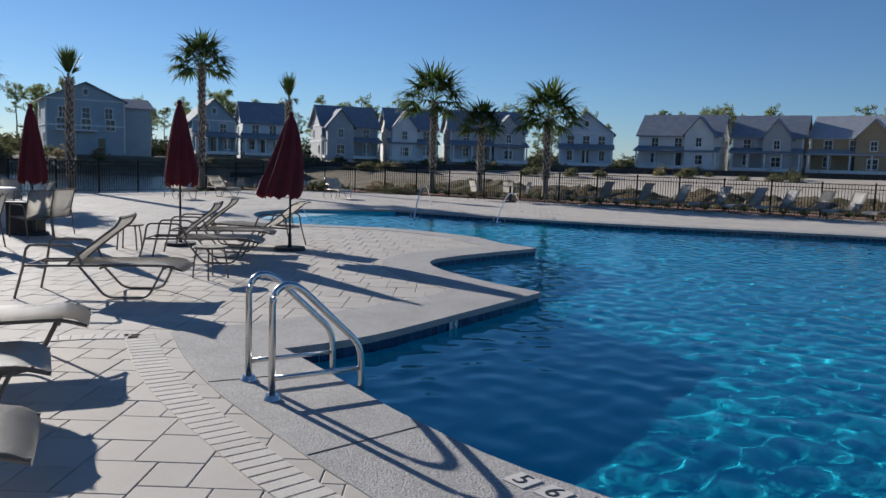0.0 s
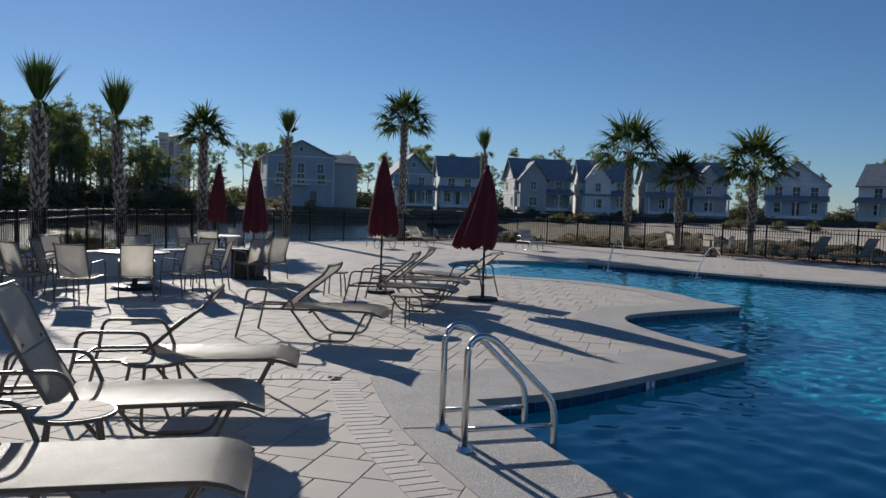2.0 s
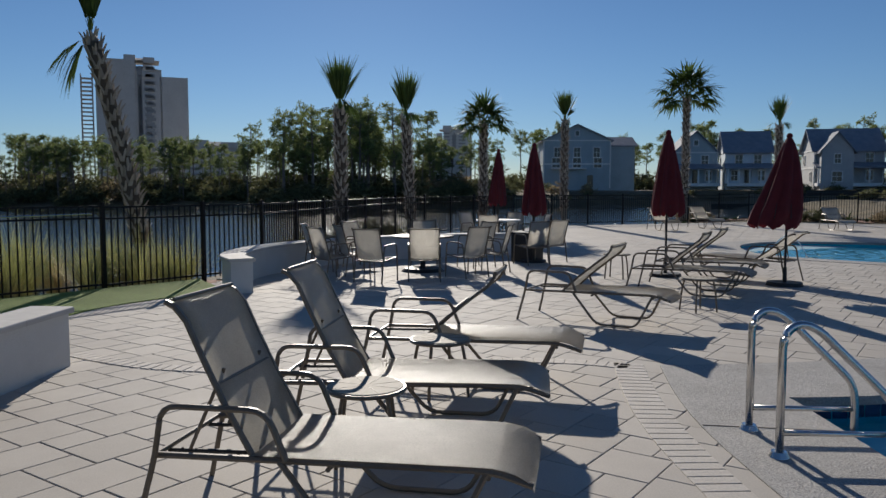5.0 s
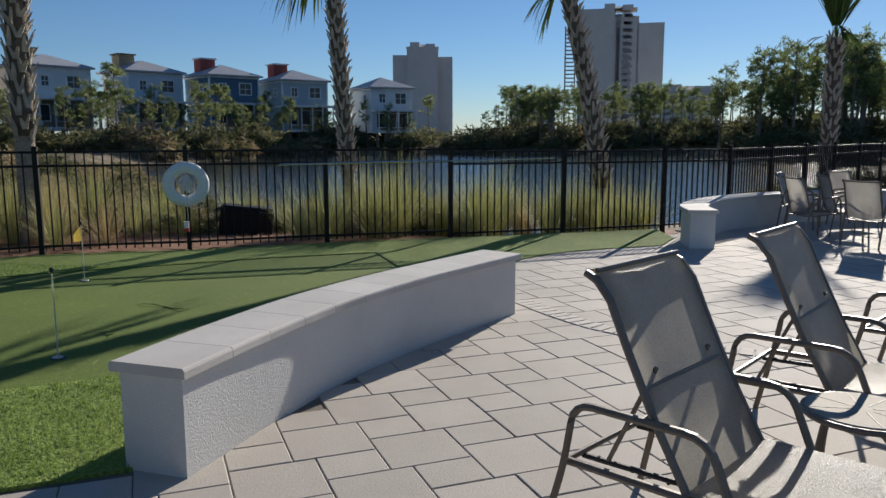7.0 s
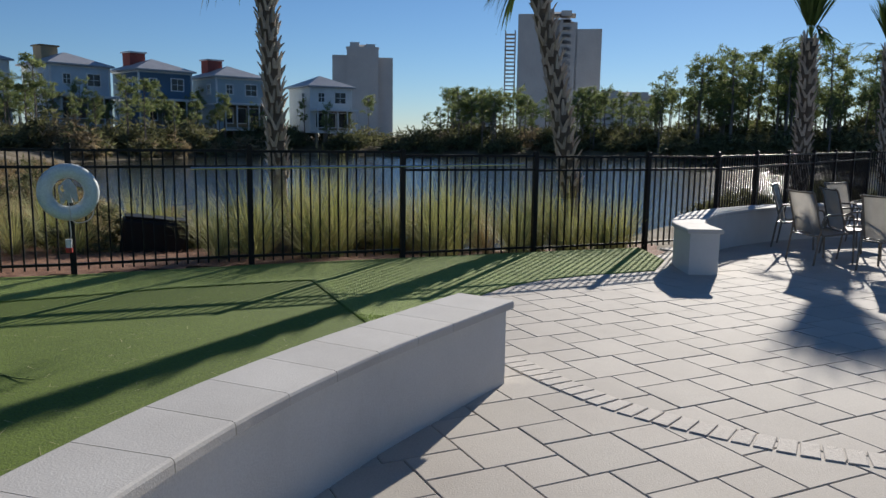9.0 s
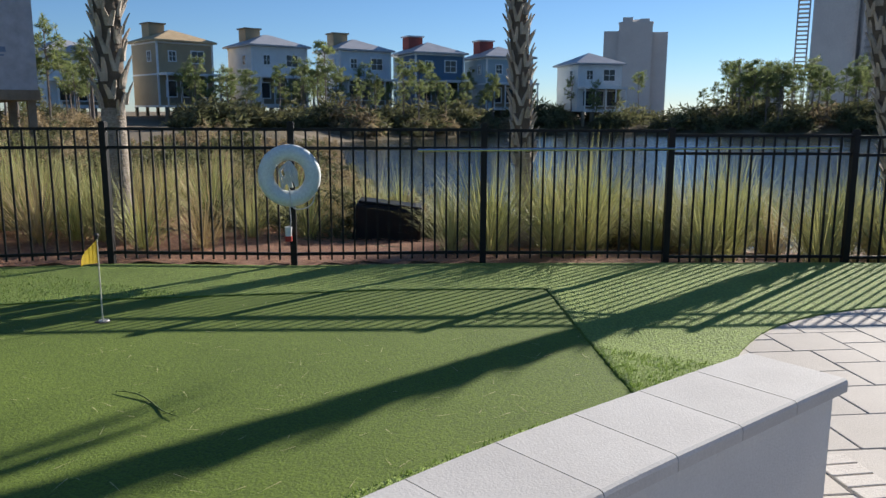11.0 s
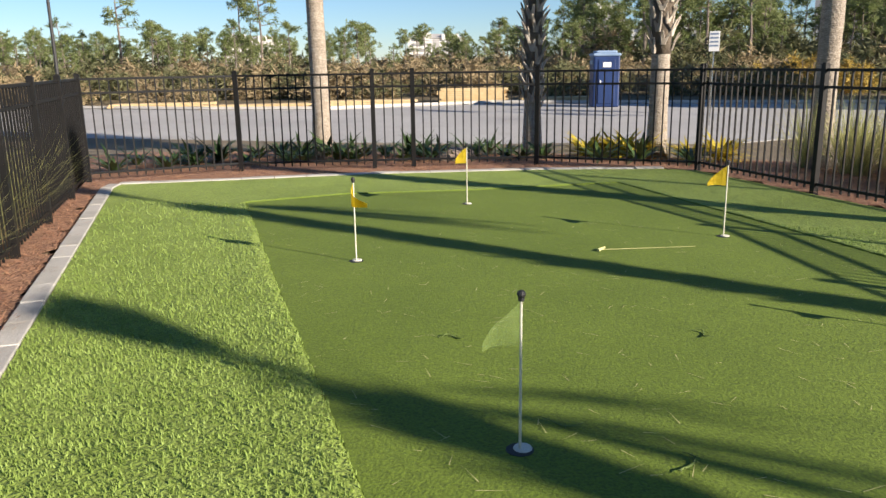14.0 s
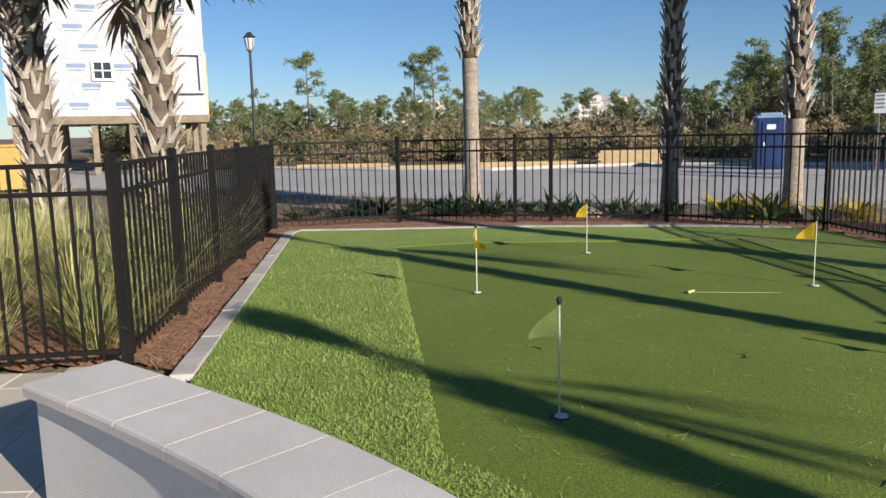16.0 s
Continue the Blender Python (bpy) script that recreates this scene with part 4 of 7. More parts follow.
for x, y, h, r, l, rz, s in ((-5.55, 11.3, 2.45, 0.42, 0.16, 215, 1), (-7.4, 10.4, 2.6, 0.30, 0.0, 20, 2), (-10.65, 9.55, 2.52, 0.27, 0.0, 70, 3), (-14.8, 10.9, 2.62, 0.24, 0.0, 40, 4)):
    u = umbrella(h, r, l, s)
    u.matrix_basis = pose(x, y, 0, rz=rz)
    tagged(u, "closed maroon canvas patio umbrella on a black pole" + (" hanging loose" if s == 1 else ""), "umbrella", "closed umbrellas on the terrace")

# ---- pool ladder ----
la = empty("pool_ladder", Matrix.Translation((0.165, 4.83, 0)) @ Matrix.Rotation(math.atan2(4.71 - 4.95, 0.39 + 0.08), 4, "Z"))
tagged(la, "polished steel pool ladder with two looped handrails", "ladder")
for s in (-1, 1):
    x = s * 0.26
    bm = bmesh.new()
    tube(bm, rounded([(x, 0, 0.0), (x, 0.0, 0.72), (x, 0.075, 0.80), (x, 0.19, 0.775), (x, 0.64, 0.34), (x, 0.67, 0.22), (x, 0.67, -0.95)], 0.085, 6), 0.0245, 12)
    part("handrail", bm, M["steel"], la, smooth=True)
    bm = bmesh.new()
    bmesh.ops.create_cone(bm, cap_ends=True, segments=20, radius1=0.062, radius2=0.045, depth=0.035, matrix=Matrix.Translation((x, 0, 0.024)))
    part("flange", bm, M["steel"], la)
    bm = bmesh.new()
    rod(bm, (x, 0.0, 0.15), (x, 0.67, 0.15), 0.018, None, 10)
    part("brace", bm, M["steel"], la, smooth=True)
for z in (-0.35, -0.65):
    bm = bmesh.new()
    box(bm, 0, 0.66, z, 0.5, 0.09, 0.025, None, 0.008)
    part("rung", bm, M["white"], la)


# ---- water jets ----
M["jet"] = mat("clear_water_jet", (0.75, 0.82, 0.88), (0.85, 0.9, 0.95), 0.1, 0.15, 0.3, 0.02, vary=0, translucent=0.4)
for a, b, h in (((-9.11, 15.94), (-11.16, 16.94), 0.5), ((-12.2, 26.5), (-9.52, 21.28), 0.9), ((-8.0, 26.0), (-6.91, 21.96), 0.8)):
    a, b = Vector((*a, 0)), Vector((*b, 0))
    j = empty("water_jet", Matrix.Translation((a.x, a.y, 0.01)))
    tagged(j, "thin arc of water from a deck nozzle into the pool", "fountain", "water jets along the pool")
    bm = bmesh.new()
    d = b - a
    tube(bm, [d * (k / 14) + Vector((0, 0, 4 * h * (k / 14) * (1 - k / 14) - 0.15 * k / 14)) for k in range(15)], [0.010 + 0.010 * k / 14 for k in range(15)], 6)
    part("arc", bm, M["jet"], j, smooth=True)
    bm = bmesh.new()
    rod(bm, (0, 0, 0), (0, 0, 0.02), 0.05, None, 12)
    part("nozzle", bm, M["steel"], j)
    bm = bmesh.new()
    rnd = random.Random(5)
    for k in range(26):
        bmesh.ops.create_icosphere(bm, subdivisions=1, radius=rnd.uniform(0.008, 0.022), matrix=Matrix.Translation((d.x + rnd.gauss(0, 0.09), d.y + rnd.gauss(0, 0.09), -0.13 + abs(rnd.gauss(0, 0.05)))))
    part("splash", bm, M["jet"], j)


# ---- on the putting green ----
M["flag"] = mat("yellow_flag_cloth", (0.75, 0.55, 0.02), (0.82, 0.64, 0.04), 0.1, 0.7, 0.2, 0.004, vary=0.03, translucent=0.35)
M["sheer"] = mat("sheer_green_cloth", (0.42, 0.58, 0.18), (0.50, 0.66, 0.24), 0.1, 0.8, 0.1, 0.004, vary=0)
for node in M["sheer"].node_tree.nodes:
    if node.type == "BSDF_PRINCIPLED":
        node.inputs["Alpha"].default_value = 0.13


M["cream"] = mat("cream_fibreglass", (0.60, 0.57, 0.46), (0.68, 0.65, 0.54), 0.2, 0.5, 0.05, 0.01, vary=0)


def golf_flag(turn_, wrap):
    th = empty("golf_flag")
    bm = bmesh.new()
    rod(bm, (0, 0, -0.05), (0, 0, 0.62), 0.006, 0.005, 8)
    part("stick", bm, M["cream"], th)
    bm = bmesh.new()
    bmesh.ops.create_uvsphere(bm, u_segments=10, v_segments=8, radius=0.017, matrix=Matrix.Translation((0, 0, 0.625)))
    rod(bm, (0, 0, 0.60), (0, 0, 0.625), 0.012, None, 8)
    part("knob", bm, M["black"], th)
    bm = bmesh.new()
    rows = []
    for i in range(8):
        f = i / 7
        x = f * 0.17 * math.cos(wrap * f)
        y = f * 0.17 * math.sin(wrap * f) + 0.012 * math.sin(f * 7)
        rows.append([bm.verts.new((x, y, 0.60 - 0.135 * f)), bm.verts.new((x, y, 0.43 + 0.005 * f))])
    fs = [bm.faces.new((a[0], a[1], b[1], b[0])) for a, b in zip(rows, rows[1:])]
    bmesh.ops.solidify(bm, geom=fs, thickness=0.002)
    part("flag", bm, M["sheer"] if wrap == 0.45 else M["flag"], th, smooth=True)
    # No hole is cut: a flat black disc paints the dark inside of the cup.
    bm = bmesh.new()
    bmesh.ops.create_cone(bm, cap_ends=True, segments=24, radius1=0.054, radius2=0.054, depth=0.002, matrix=Matrix.Translation((0, 0, 0.001)))
    part("cup", bm, M["black"], th)
    bm = bmesh.new()
    bmesh.ops.create_cone(bm, cap_ends=True, segments=24, radius1=0.038, radius2=0.034, depth=0.007, matrix=Matrix.Translation((-0.012, -0.008, 0.0045)))
    part("cup_liner", bm, M["cream"], th)
    return th


for x, y, r, wr in ((-1.95, -2.2, 20, 0.45), (-2.88, -6.26, -15, 0.7), (-4.57, -3.82, -20, 0.5), (-0.37, -7.29, 10, 0.9), (-0.18, -4.76, 60, 1.5)):
    g = golf_flag(r, wr)
    g.matrix_basis = pose(x, y, 0.019, rz=r)
    tagged(g, "small " + ("sheer green" if wr == 0.45 else "yellow") + " flag on a white stick in a cup", "golf flag", "flags on the putting green")

# life ring, hook and pole on the fence
M["ring"] = mat("white_ring_plastic", (0.66, 0.72, 0.72), (0.74, 0.79, 0.79), 0.2, 0.5, 0.15, 0.02, vary=0)
M["rope"] = mat("white_rope", (0.6, 0.58, 0.54), (0.7, 0.68, 0.64), 0.05, 0.9, 0.6, 0.006, vary=0)
M["red"] = mat("red_plastic", (0.45, 0.03, 0.02), (0.55, 0.05, 0.03), 0.1, 0.5, 0.1, 0.01, vary=0)
fdir = Vector((-7.92 + 6.98, -2.25 + 3.9, 0)).normalized()
fn = Vector((fdir.y, -fdir.x, 0))
lr = empty("life_ring", Matrix.Translation((-6.96, -3.9, 0.90)) @ Matrix((( fdir.x, 0, fn.x, 0), (fdir.y, 0, fn.y, 0), (0, 1, 0, 0), (0, 0, 0, 1))) @ Matrix.Translation((0, 0, 0.09)))
tagged(lr, "white life ring with rope hanging on the fence", "life ring")
bm = bmesh.new()
tube(bm, [(math.cos(k * math.tau / 36) * 0.225, math.sin(k * math.tau / 36) * 0.225, 0) for k in range(36)], 0.078, 12, closed=True, flat=0.75)
part("ring", bm, M["ring"], lr, smooth=True)
rnd = random.Random(3)
bm = bmesh.new()
for k in range(15):
    off = rnd.uniform(-0.03, 0.05)
    tube(bm, rounded([(off * 0.3, 0.14, 0.04), (off + rnd.uniform(-0.09, 0.04), 0.05, 0.05 + rnd.uniform(0, 0.03)), (off + rnd.uniform(-0.06, 0.06), -0.10 + rnd.uniform(-0.05, 0.04), 0.06), (off * 0.8 + rnd.uniform(-0.02, 0.05), 0.02, 0.07), (off * 0.4, 0.13, 0.05)], 0.03, 3), 0.011, 5)
part("rope_coil", bm, M["rope"], lr)
bm = bmesh.new()
tube(bm, rounded([(0.0, -0.1, 0.05), (0.02, -0.34, 0.06), (0.22, -0.30, 0.03), (0.25, -0.12, 0.02)], 0.1), 0.006, 5)
tube(bm, rounded([(0.0, -0.28, 0.05), (0.01, -0.45, 0.05), (-0.02, -0.56, 0.04)], 0.05), 0.006, 5)
part("rope_tail", bm, M["rope"], lr)
bm = bmesh.new()
bmesh.ops.create_cone(bm, cap_ends=True, segments=14, radius1=0.035, radius2=0.03, depth=0.09, matrix=Matrix.Translation((-0.02, -0.54, 0.04)) @ Matrix.Rotation(math.pi / 2, 4, "X"))
part("float_white", bm, M["white"], lr)
bm = bmesh.new()
bmesh.ops.create_cone(bm, cap_ends=True, segments=14, radius1=0.036, radius2=0.036, depth=0.05, matrix=Matrix.Translation((-0.02, -0.61, 0.04)) @ Matrix.Rotation(math.pi / 2, 4, "X"))
part("float_red", bm, M["red"], lr)
po = empty("rescue_pole", Matrix.Translation((-7.55, -2.80, 1.14)))
tagged(po, "long pale aluminium rescue pole hung along the fence", "pole")
bm = bmesh.new()
rod(bm, (0, 0, 0), (-1.15 + 0.07, 2.10, 0.02), 0.016, None, 8)
rod(bm, (-1.08, 2.10, 0.02), (-1.95, 3.75, 0.04), 0.013, None, 8)
part("shaft", bm, M["steel"], po)

# twigs and straw on the green
M["twig"] = mat("dark_green_twig", (0.09, 0.14, 0.03), (0.15, 0.20, 0.05), 0.1, 0.8, 0.3, 0.01, vary=0)
M["drystraw"] = mat("dry_needle", (0.40, 0.40, 0.16), (0.55, 0.50, 0.24), 0.1, 0.8, 0, 0.01, vary=0.2, island=True)
rnd = random.Random(8)
for x, y, a, l in ((-3.58, -2.60, 80, 0.58), (-2.55, -2.33, 100, 0.16), (-2.16, -2.48, 20, 0.16), (-1.3, -3.3, 200, 0.12), (-2.6, -3.75, 140, 0.12)):
    bm = bmesh.new()
    pts = [(k / 8 * l, 0.035 * math.sin(k / 8 * 5), 0.008 + 0.006 * math.sin(k)) for k in range(9)]
    tube(bm, pts, [0.0015 + 0.003 * math.sin(k / 8 * 3.1) for k in range(9)], 5)
    for k in range(8):
        p = Vector(pts[rnd.randrange(1, 9)])
        rod(bm, p, p + Vector((rnd.uniform(-0.02, 0.05), rnd.uniform(-0.03, 0.03), rnd.uniform(0, 0.012))), 0.0015, None, 3)
    tagged(part("twig", bm, M["twig"], m=pose(x, y, 0.019, rz=a)), "small dark pine twig lying on the green", "twig", "fallen twigs on the green")
bm = bmesh.new()
rod(bm, (0, 0, 0.008), (0.75, 0.05, 0.010), 0.0026, 0.0015, 6)
rod(bm, (-0.04, -0.03, 0.010), (0.02, 0.02, 0.022), 0.014, 0.008, 6)
tagged(part("stick", bm, M["drystraw"], m=pose(-1.95, -5.52, 0.019, rz=197)), "dry palm stalk lying on the putting green", "stick")
v, f = [], []
for k in range(1100):
    x, y = rnd.uniform(-6.5, 2.0), rnd.uniform(-8.8, -0.4)
    if not inside(GREEN, x, y):
        continue
    a, l = rnd.uniform(0, 6.3), rnd.uniform(0.04, 0.14)
    c, s, o = math.cos(a), math.sin(a), len(v)
    v += [(x - s * 0.002, y + c * 0.002, 0.022), (x + s * 0.002, y - c * 0.002, 0.022), (x + c * l, y + s * l, 0.026)]
    f.append((o, o + 1, o + 2))
tagged(put("pine_needles", v, f, M["drystraw"]), "dry pine needles scattered on the putting green", "needles", kind="stuff")

# ---- plants ----
M["palm_trunk"] = mat("palm_bark", (0.27, 0.225, 0.175), (0.44, 0.38, 0.31), 0.12, 0.95, 1.0, 0.03, vary=0, stretch=(1, 1, 2.5), stain=0.3, tone_by=1.2)
M["boot"] = mat("palm_leaf_base", (0.34, 0.295, 0.235), (0.52, 0.46, 0.385), 0.2, 0.9, 0.8, 0.02, vary=0.25, island=True)
M["fibre"] = mat("palm_fibre", (0.09, 0.07, 0.05), (0.17, 0.135, 0.10), 0.2, 0.95, 1.0, 0.02, vary=0)
M["frond"] = mat("palm_frond", (0.07, 0.115, 0.03), (0.13, 0.185, 0.05), 0.8, 0.6, 0, 0.05, vary=0.3, island=True, translucent=0.3, spec=0.2)
M["deadfrond"] = mat("dry_palm_frond", (0.26, 0.20, 0.10), (0.34, 0.27, 0.15), 0.5, 0.8, 0, 0.05, vary=0.2, island=True, translucent=0.2)
M["grass"] = mat("cord_grass", (0.32, 0.35, 0.11), (0.54, 0.51, 0.23), 0.5, 0.7, 0, 0.05, vary=0.4, island=True, translucent=0.27)
M["reed"] = mat("dry_reed", (0.40, 0.31, 0.15), (0.55, 0.45, 0.24), 0.6, 0.8, 0, 0.05, vary=0.35, island=True, translucent=0.32)
M["needle"] = mat("pine_foliage", (0.16, 0.21, 0.07), (0.28, 0.31, 0.12), 2.0, 0.6, 0, 0.1, vary=0.4, island=True, translucent=0.45)
M["scrub"] = mat("scrub_leaves", (0.10, 0.115, 0.05), (0.20, 0.19, 0.09), 2.5, 0.75, 0, 0.1, vary=0.45, island=True, translucent=0.4)
M["scrubdry"] = mat("dry_scrub_leaves", (0.25, 0.19, 0.11), (0.40, 0.32, 0.18), 2.5, 0.8, 0, 0.1, vary=0.4, island=True, translucent=0.35)
M["bark"] = mat("pine_bark", (0.14, 0.115, 0.095), (0.24, 0.20, 0.165), 0.4, 0.95, 0.8, 0.04, vary=0)
M["yellowleaf"] = mat("yellow_croton_leaf", (0.50, 0.38, 0.03), (0.60, 0.50, 0.06), 0.2, 0.6, 0, 0.02, vary=0.25, island=True, translucent=0.3)
M["agapanthus"] = mat("strap_leaf", (0.035, 0.065, 0.018), (0.06, 0.10, 0.03), 0.3, 0.45, 0, 0.02, vary=0.3, island=True, translucent=0.2)


def strap(v, f, root, direction, length, width, droop, segs=4):
    """One narrow leaf that arches over."""
    d = Vector(direction).normalized()
    side = d.cross(Vector((0, 0, 1)))
    side = side.normalized() if side.length > 1e-3 else Vector((1, 0, 0))
    p, o = Vector(root), len(v)
    for k in range(segs + 1):
        t = k / segs
        w = width * (0.6 + 0.8 * t if t < 0.5 else 2 * (1 - t)) * 0.5 + 0.0004
        v += [tuple(p - side * w), tuple(p + side * w)]
        d = (d + Vector((0, 0, -droop / segs))).normalized()
        p = p + d * (length / segs)
    f += [(o + 2 * k, o + 2 * k + 1, o + 2 * k + 3, o + 2 * k + 2) for k in range(segs)]


def palm_tree(x, y, height, spread, boots, seed, lean=(0, 0), tied=False, girth=0.135, dead=0, z0=None):
    rnd = random.Random(seed)
    z0 = ground_z(x, y) if z0 is None else z0
    th = empty("palm_tree", Matrix.Translation((x, y, z0 - 0.03)))
    axis = []
    for k in range(15):
        t = k / 14
        axis.append((lean[0] * t ** 1.4, lean[1] * t ** 1.4, t * height))
    bm = bmesh.new()
    tube(bm, axis, [girth * (1.35 - 2.2 * t if t < 0.12 else 1.08 - 0.12 * t) * rnd.uniform(0.97, 1.03) for t in (k / 14 for k in range(15))], 14)
    part("trunk", bm, M["palm_trunk"], th, smooth=True)
    # dark fibre and crossed bases of cut fronds
    bm = bmesh.new()
    ring_ = [boots[0] + (0.98 - boots[0]) * k / 10 for k in range(11)]
    tube(bm, [(lean[0] * t ** 1.4, lean[1] * t ** 1.4, t * height) for t in ring_], [girth * (1.02 if k == 0 else 1.13) for k in range(11)], 14)
    part("fibre_wrap", bm, M["fibre"], th, "dark brown fibre between the frond bases", smooth=True)
    v, f = [], []
    z, a = boots[0] * height, rnd.uniform(0, 6)
    while z < boots[1] * height:
        t = z / height
        c = Vector((lean[0] * t ** 1.4, lean[1] * t ** 1.4, z))
        for s in (-1, 1):
            out = Vector((math.cos(a), math.sin(a), 0))
            tan = Vector((-out.y, out.x, 0))
            r = girth * 1.16
            gs = girth / 0.14
            l, w, flare = rnd.uniform(0.16, 0.30) * min(gs, 1.1), rnd.uniform(0.024, 0.040) * min(gs, 1.2), rnd.uniform(0.05, 0.13) * gs
            swing = tan * s * rnd.uniform(0.03, 0.12) * gs
            o = len(v)
            for u_, wide, thick_ in ((0.0, 1.25, 0.030), (0.45, 1.0, 0.026), (0.8, 0.75, 0.02), (1.0, 0.45, 0.012)):
                c_ = c + out * (r * 0.90 + flare * u_ ** 1.7) + Vector((0, 0, l * u_)) + swing * u_
                v += [tuple(q) for q in (c_ - tan * w * wide, c_ + tan * w * wide, c_ + tan * w * wide * 0.7 + out * thick_, c_ - tan * w * wide * 0.7 + out * thick_)]
            for h_ in (0, 4, 8):
                f += [(o + h_ + i, o + h_ + (i + 1) % 4, o + h_ + 4 + (i + 1) % 4, o + h_ + 4 + i) for i in range(4)]
            f.append((o + 12, o + 13, o + 14, o + 15))
        a += 2.4
        z += 0.034 * min(gs, 1.0) * (1 + 0.4 * rnd.random())
    if v:
        tagged(put("booted_bark", v, f, M["boot"], th, "criss-crossed cut frond bases"), kind="stuff")
    # crown of fan leaves
    top = Vector(axis[-1])
    v, f, dv, df = [], [], [], []
    nf = 34 if not tied else 26
    for k in range(nf + dead):
        az = k * 2.399 + rnd.uniform(-0.2, 0.2)
        t = (k + 0.5) / nf
        el = (1.4 - 1.65 * t) if not tied else (-0.3 - 0.6 * rnd.random() if tied == 2 and k % 12 == 1 else 1.54 - (0.32 if tied == 1 else 0.12) * t + rnd.uniform(-0.12, 0.1) if k % 7 or tied == 2 else rnd.uniform(0.2, 0.9))
        isdead = k >= nf
        if tied == 2 and el < 0:
            az = -1.6 + rnd.uniform(-0.7, 0.5)
        if isdead:
            el = -0.7
        d = Vector((math.cos(az) * math.cos(el), math.sin(az) * math.cos(el), math.sin(el)))
        vv, ff = (dv, df) if isdead else (v, f)
        pl = spread * rnd.uniform(0.42, 0.56) * (1.0 if not tied else 0.45 if tied == 1 else 0.7 if el > 0.6 else 0.35)
        side = d.cross(Vector((0, 0, 1))).normalized()
        # stalk
        strap(vv, ff, top, d, pl, 0.035 * (1.0 if spread < 2 else 1.2), 0.25, 3)
        end = top + d * pl + Vector((0, 0, -0.06 * pl))
        up = side.cross(d).normalized()
        nl = 22 if not tied else 10
        for q in range(nl):
            g = (q / (nl - 1) - 0.5) * (3.9 if not tied else 0.5 if tied == 1 else 0.4 if el > 0.6 else 1.0)
            ld = d * math.cos(g) + side * math.sin(g) + up * (0.22 * abs(math.sin(g)) - 0.05)
            ll = spread * rnd.uniform(0.42, 0.58) * (1.0 if tied != 1 else rnd.uniform(1.0, 1.75) if el > 0.9 else 0.8) * (1.6 if tied == 2 and el < 0 else 1.0) * (1 - 0.28 * abs(g) / 1.8)
            strap(vv, ff, end, ld, ll, (0.05 if tied else 0.078) * spread ** 0.5, rnd.uniform(0.35, 1.0) * (1.2 if not tied else 0.55 if el > 0.6 else 2.2), 3)
    put("crown", v, f, M["frond"], th)
    if dv:
        put("dry_skirt", dv, df, M["deadfrond"], th, "hanging dry brown fronds")
    return tagged(th, "cabbage palm with " + ("upright fronds" if tied else "round fan crown") + (" and rough booted trunk" if boots[1] - boots[0] > 0.5 else " and smooth lower trunk"), "palm tree", "palms round the pool and green")


for a in ((-17.7, 7.35, 4.4, 1.5, (0.15, 1.0), 11, (0, 0), True), (-22.4, 11.35, 4.7, 1.6, (0.2, 1.0), 12, (0.0, -0.2), True), (-25.6, 15.9, 4.9, 1.5, (0.2, 1.0), 13), (-27.1, 20.9, 5.3, 1.35, (0.2, 1.0), 14, (0, 0), True),
          (-26.9, 27.9, 6.3, 2.1, (0.2, 1.0), 15), (-25.7, 32.9, 4.9, 1.4, (0.2, 1.0), 16, (0, 0), True), (-18.4, 36.3, 4.9, 2.6, (0.25, 1.0), 17), (-15.5, 36.4, 3.7, 1.7, (0.3, 1.0), 18), (-11.8, 36.5, 4.1, 2.4, (0.25, 1.0), 19),
          (-7.15, -6.45, 6.4, 1.6, (0.24, 1.0), 21, (0.05, 0.1), True, 0.125), (-9.7, -2.42, 5.0, 1.8, (0.22, 1.0), 22, (0.0, -0.3), 2, 0.098), (-12.2, 1.85, 4.85, 1.25, (0.2, 1.0), 23, (-0.08, -0.85), 2, 0.12),
          (3.4, -11.7, 5.6, 1.5, (0.52, 1.0), 24, (0.05, 0), False, 0.14), (0.0, -13.1, 5.6, 1.5, (0.16, 1.0), 25, (0, 0), False, 0.14), (-2.15, -12.4, 5.6, 1.5, (0.30, 1.0), 26, (0, 0), False, 0.14), (-4.35, -11.2, 5.6, 1.5, (0.6, 1.0), 27, (0, 0), False, 0.14),
          (5.05, -5.75, 3.9, 1.6, (0.12, 1.0), 28, (-0.2, 0.1), False, 0.19, 1), (7.1, -5.45, 4.1, 1.6, (0.12, 1.0), 29, (0.05, 0.1), False, 0.19, 1)):
    palm_tree(*a)


# ---- ornamental grass ----
def clump_mesh(seed, h, n, material, spread=0.95, name="grass_clump"):
    rnd = random.Random(seed)
    v, f = [], []
    for k in range(n):
        a = rnd.uniform(0, math.tau)
        r = abs(rnd.gauss(0, 0.10))
        e = rnd.uniform(0.05, spread)
        strap(v, f, (math.cos(a) * r, math.sin(a) * r, 0), (math.cos(a) * e, math.sin(a) * e, 1), h * rnd.uniform(0.6, 1.1), rnd.uniform(0.006, 0.011), rnd.uniform(0.1, 0.9), 4)
    return mesh_of(name, v, f, material)


tall = [clump_mesh(40 + k, 1.25, 230, M["grass"]) for k in range(3)]
dry = [clump_mesh(50 + k, 1.1, 190, M["reed"]) for k in range(2)]
rnd = random.Random(77)
def plant(me, x, y, s, name, label, category, group, z=None):
    z = ground_z(x, y) + 0.03 if z is None else z
    ob = new(name, me)
    ob.matrix_basis = Matrix.Translation((x, y, z)) @ Matrix.Rotation(rnd.uniform(0, 6.3), 4, "Z") @ Matrix.Diagonal((s, s, s * rnd.uniform(0.9, 1.1), 1))
    return tagged(ob, label, category, group)


